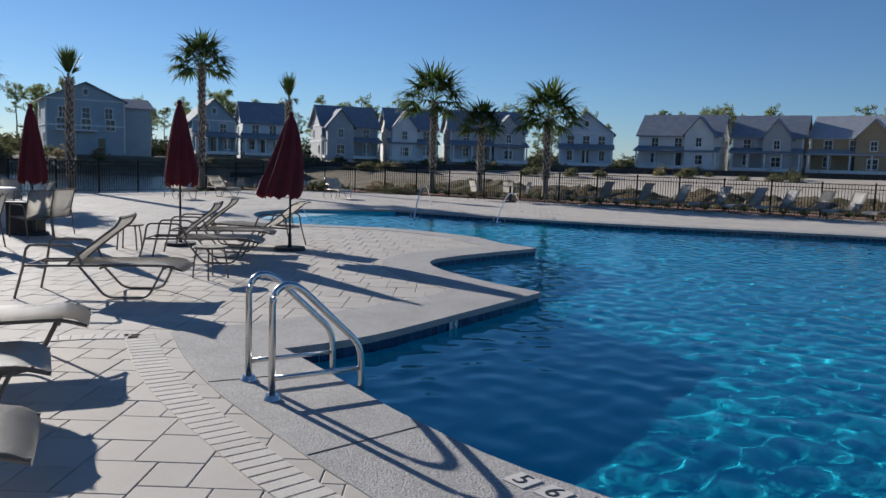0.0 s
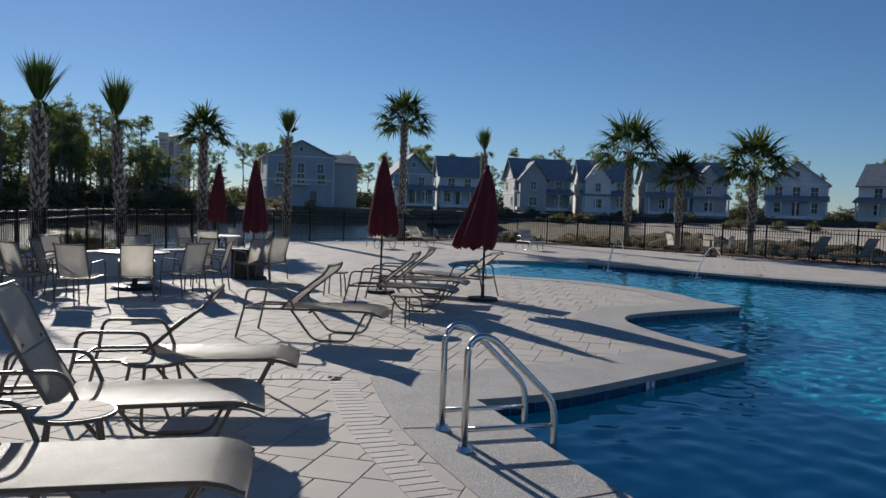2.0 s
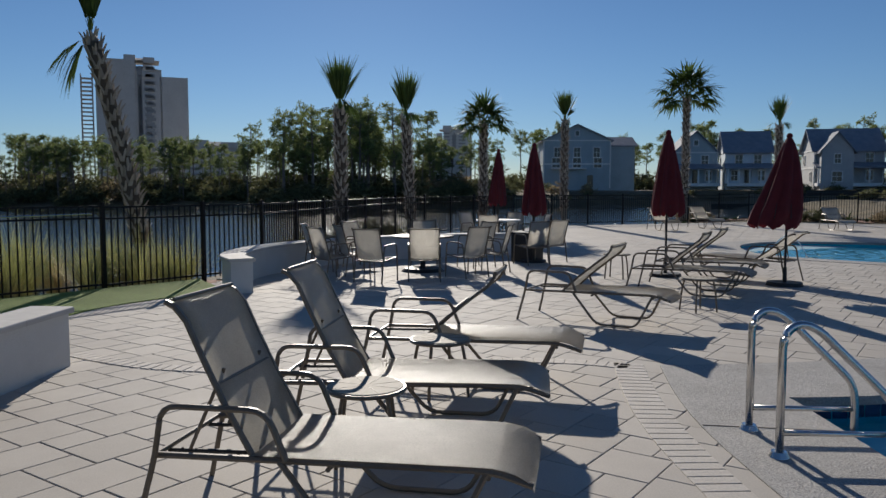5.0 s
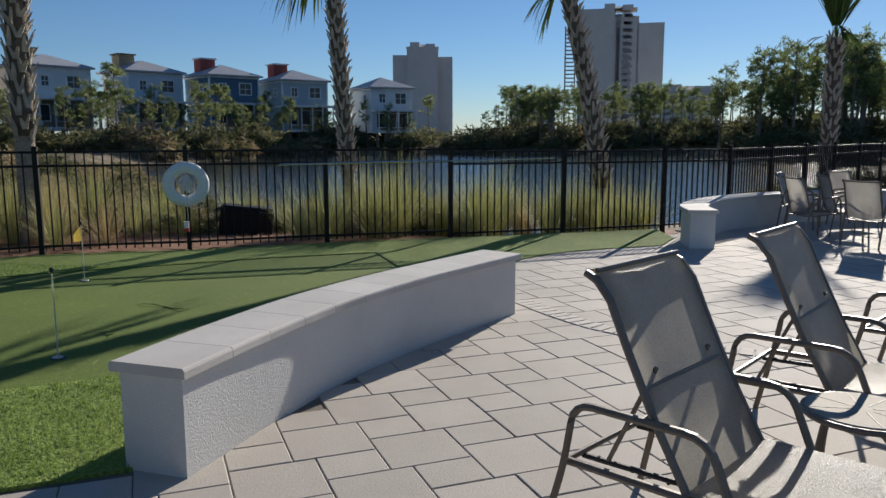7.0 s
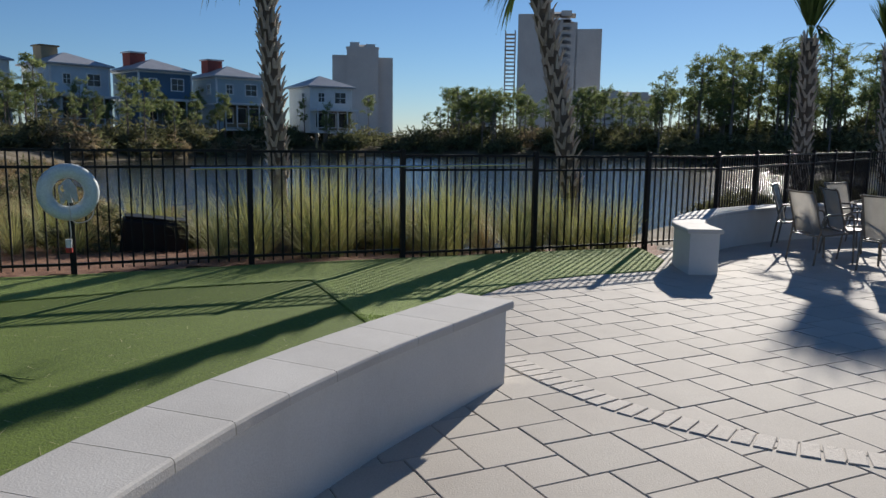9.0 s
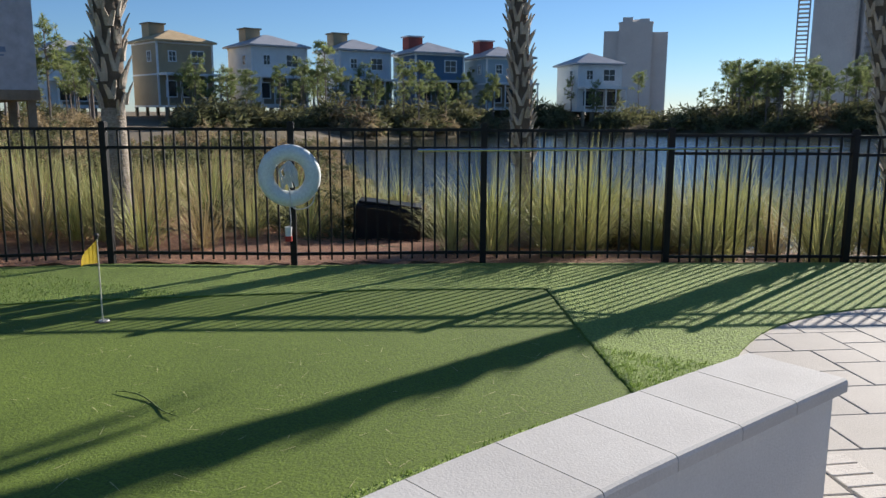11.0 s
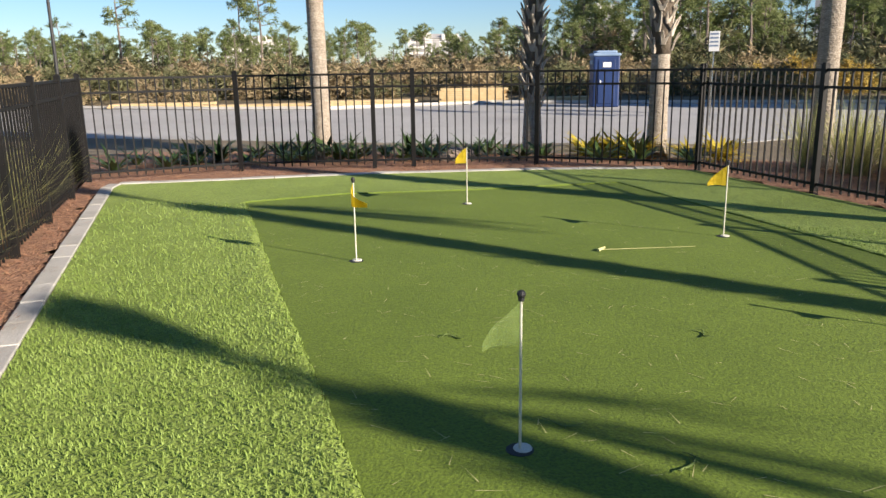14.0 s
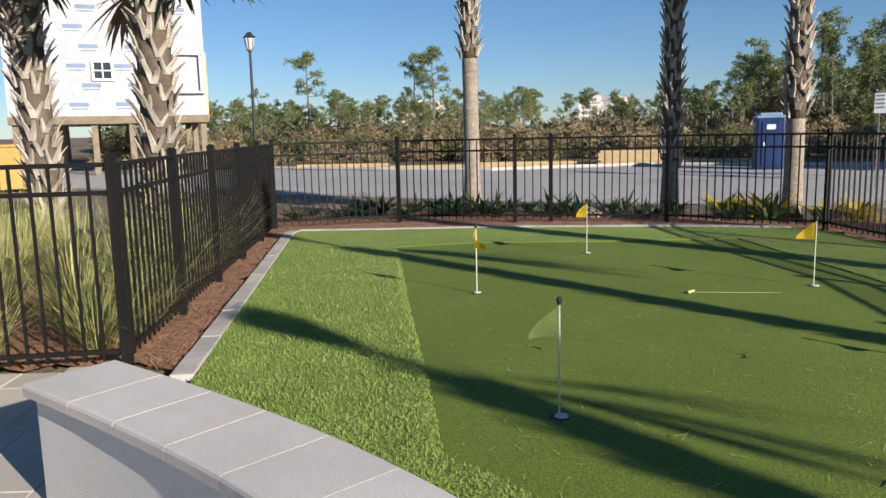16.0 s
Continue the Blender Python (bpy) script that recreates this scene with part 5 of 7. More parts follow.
line = [Vector((*p, 0)) for p in FENCE_POND[:10]]
out = offset_line(line, 1.0)
for a, b in zip(out[:8], out[1:9]):
    n_ = max(2, round((b - a).length / (0.36 if a.y < -7 else 0.5)))
    nrm = Vector((-(b - a).y, (b - a).x, 0)).normalized()
    for k in range(n_):
        for row in range(3):
            p = a.lerp(b, (k + rnd.uniform(0.1, 0.9)) / n_) + nrm * (row * 0.95 + (0.65 if a.y < -7 else -0.1) + rnd.uniform(-0.2, 0.2))
            if rnd.random() < (0.2 if p.y < -6.5 else 0.5 if p.y < -2.6 else 0.3) or (abs(p.x + 8.3) < 1.1 and abs(p.y + 3.75) < 0.75 and rnd.random() < 0.9):
                continue
            g = rnd.random() < (0.15 if p.y > -5 else 0.4)
            plant(rnd.choice(dry if g else tall), p.x, p.y, rnd.uniform(0.75, 1.05) if p.y < -6.5 else rnd.uniform(0.85, 1.15) if p.y > -2.8 else rnd.uniform(0.65, 0.9), "ornamental_grass", "clump of " + ("straw-coloured" if g else "yellow-green") + " tall grass in mulch behind the fence", "grass clump", "tall grasses along the pond fence")
for x, y, s in ((2.1, -2.3, 0.8), (2.7, -3.3, 0.9), (3.5, -4.2, 0.85), (4.3, -5.4, 0.9), (2.0, -1.5, 0.75), (2.9, -1.9, 0.85), (3.8, -2.7, 0.9), (3.3, -1.2, 0.8), (4.6, -1.7, 0.9), (1.5, -2.4, 0.5), (4.9, -3.6, 0.9), (5.5, -2.6, 0.9), (1.45, -2.0, 0.6), (1.9, -2.65, 0.7), (2.35, -3.3, 0.75), (2.8, -3.95, 0.75), (3.25, -4.6, 0.8), (3.75, -5.35, 0.8), (4.3, -6.2, 0.8), (1.7, -1.0, 0.8), (2.4, -0.9, 0.9), (6.2, -3.6, 0.9), (3.6, -3.4, 0.9), (5.6, -4.4, 0.9)):
    plant(rnd.choice(tall), x, y, s, "ornamental_grass", "arching clump of green grass beside the fence", "grass clump", "grasses outside the side fence")


# low strap-leaved plants and yellow shrubs along the road fence
def rosette(seed, h, n, material, width, name):
    rnd_ = random.Random(seed)
    v, f = [], []
    for k in range(n):
        a = k * 2.4
        strap(v, f, (math.cos(a) * 0.02, math.sin(a) * 0.02, 0.0), (math.cos(a), math.sin(a), rnd_.uniform(0.5, 2.0)), h * rnd_.uniform(0.7, 1.2), width, rnd_.uniform(0.5, 1.3), 4)
    return mesh_of(name, v, f, material)


aga = [rosette(60 + k, 0.42, 26, M["agapanthus"], 0.045, "strap_plant") for k in range(2)]
crot = [rosette(70 + k, 0.42, 90, M["yellowleaf"], 0.05, "yellow_shrub") for k in range(2)]
road_out = offset_line([Vector((*p, 0)) for p in FENCE_ROAD], 0.9)
for a, b in zip(road_out, road_out[1:]):
    n_ = max(2, round((b - a).length / 0.4))
    for k in range(n_):
        p = a.lerp(b, (k + 0.5) / n_)
        for row in (0, 0.8):
            q = p + Vector((rnd.uniform(-0.15, 0.15), -row + rnd.uniform(-0.15, 0.15), 0))
            if (-0.4 > q.x > -1.6 or -2.2 > q.x > -3.3) and row:
                plant(rnd.choice(crot), q.x - 0.4, q.y, rnd.uniform(1.2, 1.7), "yellow_shrub", "bright yellow-leaved low shrub in the mulch bed", "shrub", "low shrubs along the road fence")
            elif rnd.random() < 0.8:
                plant(rnd.choice(aga), q.x, q.y, rnd.uniform(0.9, 1.45), "strap_plant", "dark green strap-leaved plant in the mulch bed", "plant", "low plants along the road fence")
far_line = [Vector((*p, 0)) for p in FENCE_POND[9:]]
for a, b in zip(far_line, far_line[1:]):
    d = b - a
    nrm = Vector((-d.y, d.x, 0)).normalized()
    for k in range(round(d.length / 0.8)):
        p = a + d * ((k + 0.5) / round(d.length / 0.8)) + nrm * (0.5 + rnd.uniform(-0.2, 0.5))
        plant(rnd.choice(aga), p.x, p.y, rnd.uniform(1.0, 1.7), "strap_plant", "dark green low plant along the far fence", "plant", "low plants along the far fence")


for k in range(90):
    a, r = radians(rnd.uniform(100, 142)), rnd.uniform(11.5, 24)
    x, y = -1 - math.sin(a) * r, 0.5 + math.cos(a) * r
    if gap(POND, x, y) < 0.3 or inside(POND, x, y) or gap(FENCE_POND[:9], x, y, False) < 2.6:
        continue
    plant(rnd.choice(dry), x, y, rnd.uniform(0.6, 0.95), "reed_clump", "dry brown reed clump on the pond bank", "reeds", "reeds on the pond bank")


# pine straw needles near the camera, in the beds
v, f = [], []
for k in range(90000):
    x, y = rnd.uniform(-10, 5.5), rnd.uniform(-12.5, 2.5)
    if not inside(BED, x, y):
        continue
    a, l, z = rnd.uniform(0, 6.3), rnd.uniform(0.08, 0.22), ground_z(x, y) + rnd.uniform(0.035, 0.055)
    c, s, o = math.cos(a), math.sin(a), len(v)
    v += [(x - s * 0.004, y + c * 0.004, z), (x + s * 0.004, y - c * 0.004, z), (x + c * l, y + s * l, z + rnd.uniform(0.005, 0.035))]
    f.append((o, o + 1, o + 2))
tagged(put("pine_straw", v, f, M["straw"]), "loose red-brown pine straw on the beds", "pine straw", kind="stuff")


# turf blades of the fringe, where the path passes nearest
v, f = [], []
fringe = 0
for k in range(230000):
    x, y = rnd.uniform(-5.5, 3.4), rnd.uniform(-6.8, 0.55)
    if rnd.random() > 15.0 / (1 + ((x + 1.5) ** 2 + (y - 0.6) ** 2)):
        continue
    if not inside(TURF, x, y) or (inside(green_line, x, y)):
        continue
    a, h = rnd.uniform(0, 6.3), rnd.uniform(0.010, 0.026)
    c, s, o = math.cos(a) * 0.0042, math.sin(a) * 0.0042, len(v)
    b0 = fringe_z(gap(green_line, x, y)) - 0.003
    v += [(x - c, y - s, b0), (x + c, y + s, b0), (x + rnd.uniform(-0.008, 0.008), y + rnd.uniform(-0.008, 0.008), b0 + 0.002 + h)]
    f.append((o, o + 1, o + 2))
tagged(put("turf_blades", v, f, M["blade"]), "upright blades of artificial fringe turf", "turf", kind="stuff")


# ---- trees ----
def leafage(rnd_, pts, size, per, v, f):
    for p in pts:
        for k in range(per):
            d = Vector((rnd_.gauss(0, 1), rnd_.gauss(0, 1), rnd_.gauss(0, 0.7)))
            d.normalize()
            e = Vector((rnd_.gauss(0, 1), rnd_.gauss(0, 1), rnd_.gauss(0, 1))).cross(d).normalized()
            c = p + d * size * rnd_.uniform(0.0, 0.7)
            o, s = len(v), size * rnd_.uniform(0.5, 1.0)
            v += [tuple(c - e * s * 0.15), tuple(c + e * s * 0.15), tuple(c + d * s)]
            f.append((o, o + 1, o + 2))


def pine_parts(seed, h, bare):
    """Wood and foliage of a slash pine: a bare stem with limbs and a ragged crown."""
    rnd_ = random.Random(seed)
    bm = bmesh.new()
    lean = rnd_.uniform(-0.04, 0.04) * h
    stem = [Vector((lean * (k / 6) ** 2 + rnd_.uniform(-0.05, 0.05), rnd_.uniform(-0.05, 0.05), h * k / 6 * 0.97 - 0.2)) for k in range(7)]
    tube(bm, stem, [0.012 * h * (1.1 - 0.95 * k / 6) + 0.02 for k in range(7)], 6)
    tips = []
    for k in range(21):
        t = bare + (1 - bare) * rnd_.random() ** 0.8
        i = min(5, int(t * 6))
        p = stem[i].lerp(stem[i + 1], t * 6 - i)
        a = rnd_.uniform(0, 6.3)
        l = h * rnd_.uniform(0.10, 0.20) * (1.15 - 0.55 * t)
        q = p + Vector((math.cos(a) * l, math.sin(a) * l, l * rnd_.uniform(0.1, 0.7)))
        rod(bm, p, q, 0.006 * h * 0.5 + 0.01, 0.008, 4)
        tips += [q, p.lerp(q, 0.65) + Vector((rnd_.uniform(-0.3, 0.3), rnd_.uniform(-0.3, 0.3), 0.15)), q + Vector((rnd_.uniform(-0.4, 0.4), rnd_.uniform(-0.4, 0.4), rnd_.uniform(-0.1, 0.4)))]
    tips += [stem[-1], stem[-1] + Vector((0, 0, 0.3))]
    v, f = [], []
    leafage(rnd_, tips, 0.050 * h ** 0.8 + 0.06, 30, v, f)
    me = bpy.data.meshes.new("pine_wood")
    bm.to_mesh(me)
    bm.free()
    wv, wf = np.array([tuple(q.co) for q in me.vertices]), [tuple(q.vertices) for q in me.polygons]
    return wv, wf, np.array(v), f


def bush_parts(seed, h, w, leaf=0.34, per=22, clumps=34):
    rnd_ = random.Random(seed)
    pts = []
    for k in range(clumps):
        a, r = rnd_.uniform(0, 6.3), w * rnd_.random() ** 0.6
        pts.append(Vector((math.cos(a) * r, math.sin(a) * r, h * rnd_.uniform(0.12, 0.9) * (1.05 - 0.6 * r / w))))
    v, f = [], []
    leafage(rnd_, pts, leaf * h ** 0.6, per, v, f)
    return np.array(v), f


pines = [pine_parts(100 + k, 8.0, (0.45, 0.55, 0.38, 0.6, 0.3, 0.5)[k]) for k in range(6)]
bushes = [bush_parts(120 + k, 2.2, 1.5) for k in range(4)]
mid_bushes = [bush_parts(140 + k, 2.2, 1.5, 0.2, 24, 44) for k in range(4)]
fine_bushes = [bush_parts(130 + k, 2.2, 1.5, 0.17, 34, 60) for k in range(4)]


def joined(items):
    vs, fs, o = [], [], 0
    for v, f, x, y, z, s, a, sz in items:
        c, n_ = math.cos(a), math.sin(a)
        w = np.column_stack((v[:, 0] * c - v[:, 1] * n_, v[:, 0] * n_ + v[:, 1] * c, v[:, 2] * sz)) * s + (x, y, z)
        vs.append(w)
        fs += [tuple(o + i for i in q) for q in f]
        o += len(v)
    return np.concatenate(vs).tolist(), fs


def belt(label, az0, az1, r0, r1, count, tall_, seed, lower=True, cx=-2.0, cy=0.5, bush=0, dry_=0, bush_r=None, bush_s=1.0, kinds=None):
    """A wood seen from the terrace: pines and undergrowth between two bearings."""
    rnd_ = random.Random(seed)
    wood, leaf, under, brown = [], [], [], []
    for k in range(count):
        a, r = radians(rnd_.uniform(az0, az1)), rnd_.uniform(r0, r1)
        x, y = cx - math.sin(a) * r, cy + math.cos(a) * r
        if inside(POND, x, y):
            continue
        p = rnd_.choice(pines)
        s, t, z = rnd_.uniform(*tall_) / 8.0, rnd_.uniform(0, 6.3), ground_z(x, y)
        wood.append((p[0], p[1], x, y, z, s, t, 1.0))
        leaf.append((p[2], p[3], x, y, z, s, t, 1.0))
    for k in range(bush):
        a, r = radians(rnd_.uniform(az0, az1)), rnd_.uniform(*(bush_r or (r0 - 6, r1)))
        x, y = cx - math.sin(a) * r, cy + math.cos(a) * r
        if inside(POND, x, y):
            continue
        p = rnd_.choice(kinds or bushes)
        (brown if rnd_.random() < dry_ else under).append((p[0], p[1], x, y, ground_z(x, y) - 0.1, rnd_.uniform(0.6, 1.3) * bush_s, rnd_.uniform(0, 6.3), rnd_.uniform(0.7, 1.1)))
    th = empty("woodland")
    tagged(th, label, "woodland", kind="stuff")
    if wood:
        put("trunks", *joined(wood), M["bark"], th)
        put("foliage", *joined(leaf), M["needle"], th)
    if under:
        put("undergrowth", *joined(under), M["scrub"], th)
    if brown:
        put("dry_undergrowth", *joined(brown), M["scrubdry"], th)
    return th


belt("low pine wood with brown undergrowth beyond the road", 172, 232, 58, 100, 240, (3.3, 5.6), 1, bush=380, dry_=0.55, bush_r=(44, 80), bush_s=1.15, kinds=mid_bushes)
belt("dense green thicket at the back of the pine wood", 150, 232, 76, 100, 0, (4, 5), 9, bush=260, dry_=0.2, bush_r=(74, 100), bush_s=1.5)
belt("thin pine wood with yellowish scrub beyond the road", 140, 180, 58, 95, 80, (5, 8.5), 2, bush=240, dry_=0.5, bush_r=(48, 90), bush_s=1.2, kinds=mid_bushes)
belt("taller green pine wood beyond the road", 164, 188, 56, 88, 70, (5.5, 8.5), 13, bush=110, dry_=0.2, bush_r=(56, 88), bush_s=1.9, kinds=mid_bushes)
belt("pines and dark scrub on the far pond bank", 92, 134, 84, 116, 120, (4.5, 8), 3, bush=240, dry_=0.12, bush_r=(76, 118), bush_s=1.5)
belt("pines and dark scrub on the far pond bank", 60, 96, 108, 130, 120, (5.5, 9), 4, bush=170, dry_=0.1, bush_r=(108, 130), bush_s=1.6)
belt("tall pine stand beyond the pond", 66, 80, 99, 126, 66, (6, 14), 5, bush=110, bush_r=(98, 122), bush_s=1.6)
belt("dark wood behind the houses", -8, 60, 165, 195, 120, (9, 15), 6, bush=120, bush_r=(150, 190), bush_s=2.0)
belt("dark low scrub in front of the far houses", 2, 66, 118, 124, 0, (4, 5), 8, bush=80, dry_=0.3, bush_r=(108, 124), bush_s=0.75)
belt("scrub on the pond bank beyond the grass", 118, 150, 24, 44, 0, (4, 5), 7, bush=130, dry_=0.5, bush_r=(19, 48), bush_s=0.7, kinds=fine_bushes)
belt("low green shrubs on the bank behind the pond fence", 62, 86, 23, 36, 0, (4, 5), 12, bush=110, dry_=0.15, bush_r=(21, 36), bush_s=0.5, kinds=fine_bushes)
belt("dark low undergrowth between grasses behind the fence", 100, 134, 8.6, 14, 0, (4, 5), 14, bush=80, dry_=0.25, bush_r=(8.8, 14), bush_s=0.36, kinds=fine_bushes)
belt("dry brown scrub on the ground beyond the pool fence", -12, 44, 38, 56, 0, (4, 5), 15, bush=170, dry_=0.75, bush_r=(37.5, 58), bush_s=0.36, kinds=fine_bushes)
# single tall pines beyond the road
for az, r, h in ((-141.4, 66, 8.6), (-150.7, 66, 8.9), (-149.4, 70, 8.6), (-177.9, 62, 9.6), (-180.3, 64, 8.4), (178, 60, 9), (154.4, 27, 8.6), (153.2, 29, 7.6), (124, 84, 9), (105, 86, 8.5), (95, 88, 8.8)):
    a = radians(az)
    x, y = -2 - math.sin(a) * r, 0.5 + math.cos(a) * r
    if inside(POND, x, y):
        continue
    p = pines[3 if int(r) % 3 else 1]
    th = empty("pine_tree", Matrix.Translation((x, y, ground_z(x, y))) @ Matrix.Diagonal((h / 8, h / 8, h / 8, 1) if r > 40 else (0.42, 0.42, h / 8, 1)))
    put("trunk", p[0].tolist(), p[1], M["bark"], th)
    put("crown", p[2].tolist(), p[3], M["needle"], th)
    tagged(th, "slender tall pine with a ragged high crown", "pine tree", "single pines beyond the road")

M["autumn"] = mat("yellow_autumn_leaves", (0.34, 0.24, 0.05), (0.48, 0.36, 0.09), 1.0, 0.75, 0, 0.1, vary=0.35, island=True, translucent=0.4)
for az, r, sc in ((171.0, 46, 1.25), (173.5, 50, 1.0), (168.4, 47, 1.1)):
    x, y, p = -1.5 - math.sin(radians(az)) * r, 0.4 + math.cos(radians(az)) * r, fine_bushes[int(r) % 4]
    th = empty("autumn_tree", Matrix.Translation((x, y, ground_z(x, y))) @ Matrix.Scale(sc, 4))
    bm = bmesh.new()
    for k in range(5):
        rod(bm, (0, 0, -0.1), (math.cos(k * 1.3) * 0.7, math.sin(k * 1.3) * 0.7, 1.5), 0.04, 0.012, 6)
    part("limb", bm, M["bark"], th)
    put("crown", p[0].tolist(), p[1], M["autumn"], th)
    tagged(th, "small yellow-leaved tree beside the road", "tree", "yellow trees beside the road")

# ---- buildings ----
def paint(name, c, d=0.85, vary=0.0):
    return mat(name, tuple(q * d for q in c), c, 1.5, 0.75, 0.15, 0.08, vary=vary, stain=0.05)


M["siding_white"] = paint("white_siding", (0.78, 0.78, 0.76))
M["siding_grey"] = paint("grey_siding", (0.47, 0.48, 0.49))
M["siding_sage"] = paint("blue_grey_siding", (0.40, 0.48, 0.52))
M["siding_blue"] = paint("blue_siding", (0.10, 0.17, 0.25))
M["siding_pale"] = paint("pale_blue_siding", (0.62, 0.69, 0.75))
M["siding_tan"] = paint("bare_sheathing", (0.42, 0.33, 0.20))
M["trim"] = paint("white_trim", (0.82, 0.82, 0.80))
M["roof"] = mat("grey_shingle_roof", (0.19, 0.215, 0.26), (0.26, 0.285, 0.33), 1.0, 0.85, 0.4, 0.1, vary=0)
M["roof_light"] = mat("pale_metal_roof", (0.34, 0.35, 0.37), (0.42, 0.43, 0.45), 1.5, 0.5, 0.15, 0.2, vary=0)
M["roof_wood"] = mat("bare_plywood_roof", (0.46, 0.33, 0.17), (0.56, 0.42, 0.24), 1.0, 0.85, 0.2, 0.1, vary=0)
M["glass"] = mat("dark_window_glass", (0.02, 0.025, 0.03), (0.035, 0.04, 0.05), 0.5, 0.1, 0, 0.1, vary=0.2)
M["wrap"] = mat("white_house_wrap", (0.40, 0.41, 0.43), (0.46, 0.47, 0.49), 1.2, 0.6, 0.25, 0.3, vary=0)
M["print"] = mat("grey_wrap_print", (0.16, 0.22, 0.32), (0.22, 0.28, 0.38), 0.5, 0.7, 0, 0.1, vary=0)
M["lumber"] = mat("new_lumber", (0.52, 0.37, 0.18), (0.66, 0.50, 0.28), 0.4, 0.8, 0.3, 0.05, vary=0.12)
M["pile"] = mat("weathered_pile", (0.19, 0.15, 0.10), (0.28, 0.23, 0.16), 0.4, 0.9, 0.4, 0.04, vary=0.1)
M["concrete_far"] = mat("tower_stucco", (0.56, 0.53, 0.50), (0.64, 0.61, 0.57), 12, 0.9, 0.1, 0.5, vary=0)
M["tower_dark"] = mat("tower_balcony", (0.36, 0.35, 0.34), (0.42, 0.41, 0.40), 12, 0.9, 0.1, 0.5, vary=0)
M["tower_white"] = mat("white_hotel_stucco", (0.66, 0.64, 0.60), (0.74, 0.72, 0.68), 12, 0.9, 0.1, 0.5, vary=0)
M["brick_red"] = mat("red_chimney_cladding", (0.25, 0.06, 0.05), (0.33, 0.09, 0.07), 0.8, 0.85, 0.2, 0.05, vary=0)


def toward(az, r, cx, cy):
    a = radians(az)
    x, y = cx - math.sin(a) * r, cy + math.cos(a) * r
    return x, y, az


def window(parent, x, y, z, w, h, ang=0.0, dark=True, cross=True):
    """A window set in a wall: a frame proud of it and a dark pane."""
    m = Matrix.Translation((x, y, z)) @ Matrix.Rotation(ang, 4, "Z")
    t = 0.13
    v, f = [], []
    for y_ in (-0.09, 0.03):
        for sx, sz in ((w / 2 + t, h / 2 + t), (w / 2, h / 2)):
            v += [(-sx, y_, -sz), (sx, y_, -sz), (sx, y_, sz), (-sx, y_, sz)]
    for i in range(4):
        j = (i + 1) % 4
        f += [(i, j, 4 + j, 4 + i), (i, 8 + i, 8 + j, j), (4 + i, 4 + j, 12 + j, 12 + i), (8 + i, 12 + i, 12 + j, 8 + j)]
    fr = put("window", v, f, M["trim"], parent, m=m)
    if cross:
        part("glazing_bar", box(bmesh.new(), 0, -0.02, 0, w, 0.08, 0.06), M["trim"], fr)
        part("glazing_bar", box(bmesh.new(), 0, -0.02, 0, 0.06, 0.075, h), M["trim"], fr)
    part("pane", box(bmesh.new(), 0, 0.0, 0, w, 0.06, h), M["glass"], fr)
    return fr


def gable_roof(bm, w, d, z, rise, over, along, thick=0.2):
    """A pitched roof as two thick slabs; along is the axis of the ridge."""
    hw = (d if along == "x" else w) / 2 + over
    hl = (w if along == "x" else d) / 2 + over
    k = rise / ((d if along == "x" else w) / 2)
    for s in (-1, 1):
        q = [(0, rise), (s * hw, rise - k * hw)]
        ring = []
        for l in (-hl, hl):
            for a, b in (q[0], q[1], (q[1][0], q[1][1] - thick), (q[0][0], q[0][1] - thick)):
                ring.append(bm.verts.new((l, a, z + b) if along == "x" else (a, l, z + b)))
        for i in range(4):
            bm.faces.new((ring[i], ring[(i + 1) % 4], ring[4 + (i + 1) % 4], ring[4 + i]))
        bm.faces.new(ring[:4])
        bm.faces.new(ring[4:])
    bmesh.ops.recalc_face_normals(bm, faces=bm.faces[:])
    return bm


def walls(bm, w, d, z0, z1, gable=0.0, along="x"):
    """A storey block, with its gable ends closed."""
    box(bm, 0, 0, (z0 + z1) / 2, w, d, z1 - z0)
    if gable:
        for s in (-1, 1):
            if along == "x":
                tri = [(s * w / 2, -d / 2, z1), (s * w / 2, d / 2, z1), (s * w / 2, 0, z1 + gable)]
                inner = [(s * (w / 2 - 0.25), p[1], p[2]) for p in tri]
            else:
                tri = [(-w / 2, s * d / 2, z1), (w / 2, s * d / 2, z1), (0, s * d / 2, z1 + gable)]
                inner = [(p[0], s * (d / 2 - 0.25), p[2]) for p in tri]
            a, b = [bm.verts.new(p) for p in tri], [bm.verts.new(p) for p in inner]
            bm.faces.new(a)
            bm.faces.new(b)
            for i in range(3):
                bm.faces.new((a[i], a[(i + 1) % 3], b[(i + 1) % 3], b[i]))
    return bm


def hip_roof(bm, w, d, z, rise, over):
    a, b = w / 2 + over, d / 2 + over
    r = max(0.0, (w - d) / 2)
    low = [bm.verts.new(p) for p in ((-a, -b, z), (a, -b, z), (a, b, z), (-a, b, z))]
    eave = [bm.verts.new(p) for p in ((-a, -b, z + 0.22), (a, -b, z + 0.22), (a, b, z + 0.22), (-a, b, z + 0.22))]
    t = [bm.verts.new((-r - 0.05, 0, z + rise)), bm.verts.new((r + 0.05, 0, z + rise))]
    bm.faces.new(low[::-1])
    for i in range(4):
        bm.faces.new((low[i], low[(i + 1) % 4], eave[(i + 1) % 4], eave[i]))
    bm.faces.new((eave[0], eave[1], t[1], t[0]))
    bm.faces.new((eave[1], eave[2], t[1]))
    bm.faces.new((eave[2], eave[3], t[0], t[1]))
    bm.faces.new((eave[3], eave[0], t[0]))
    return bm


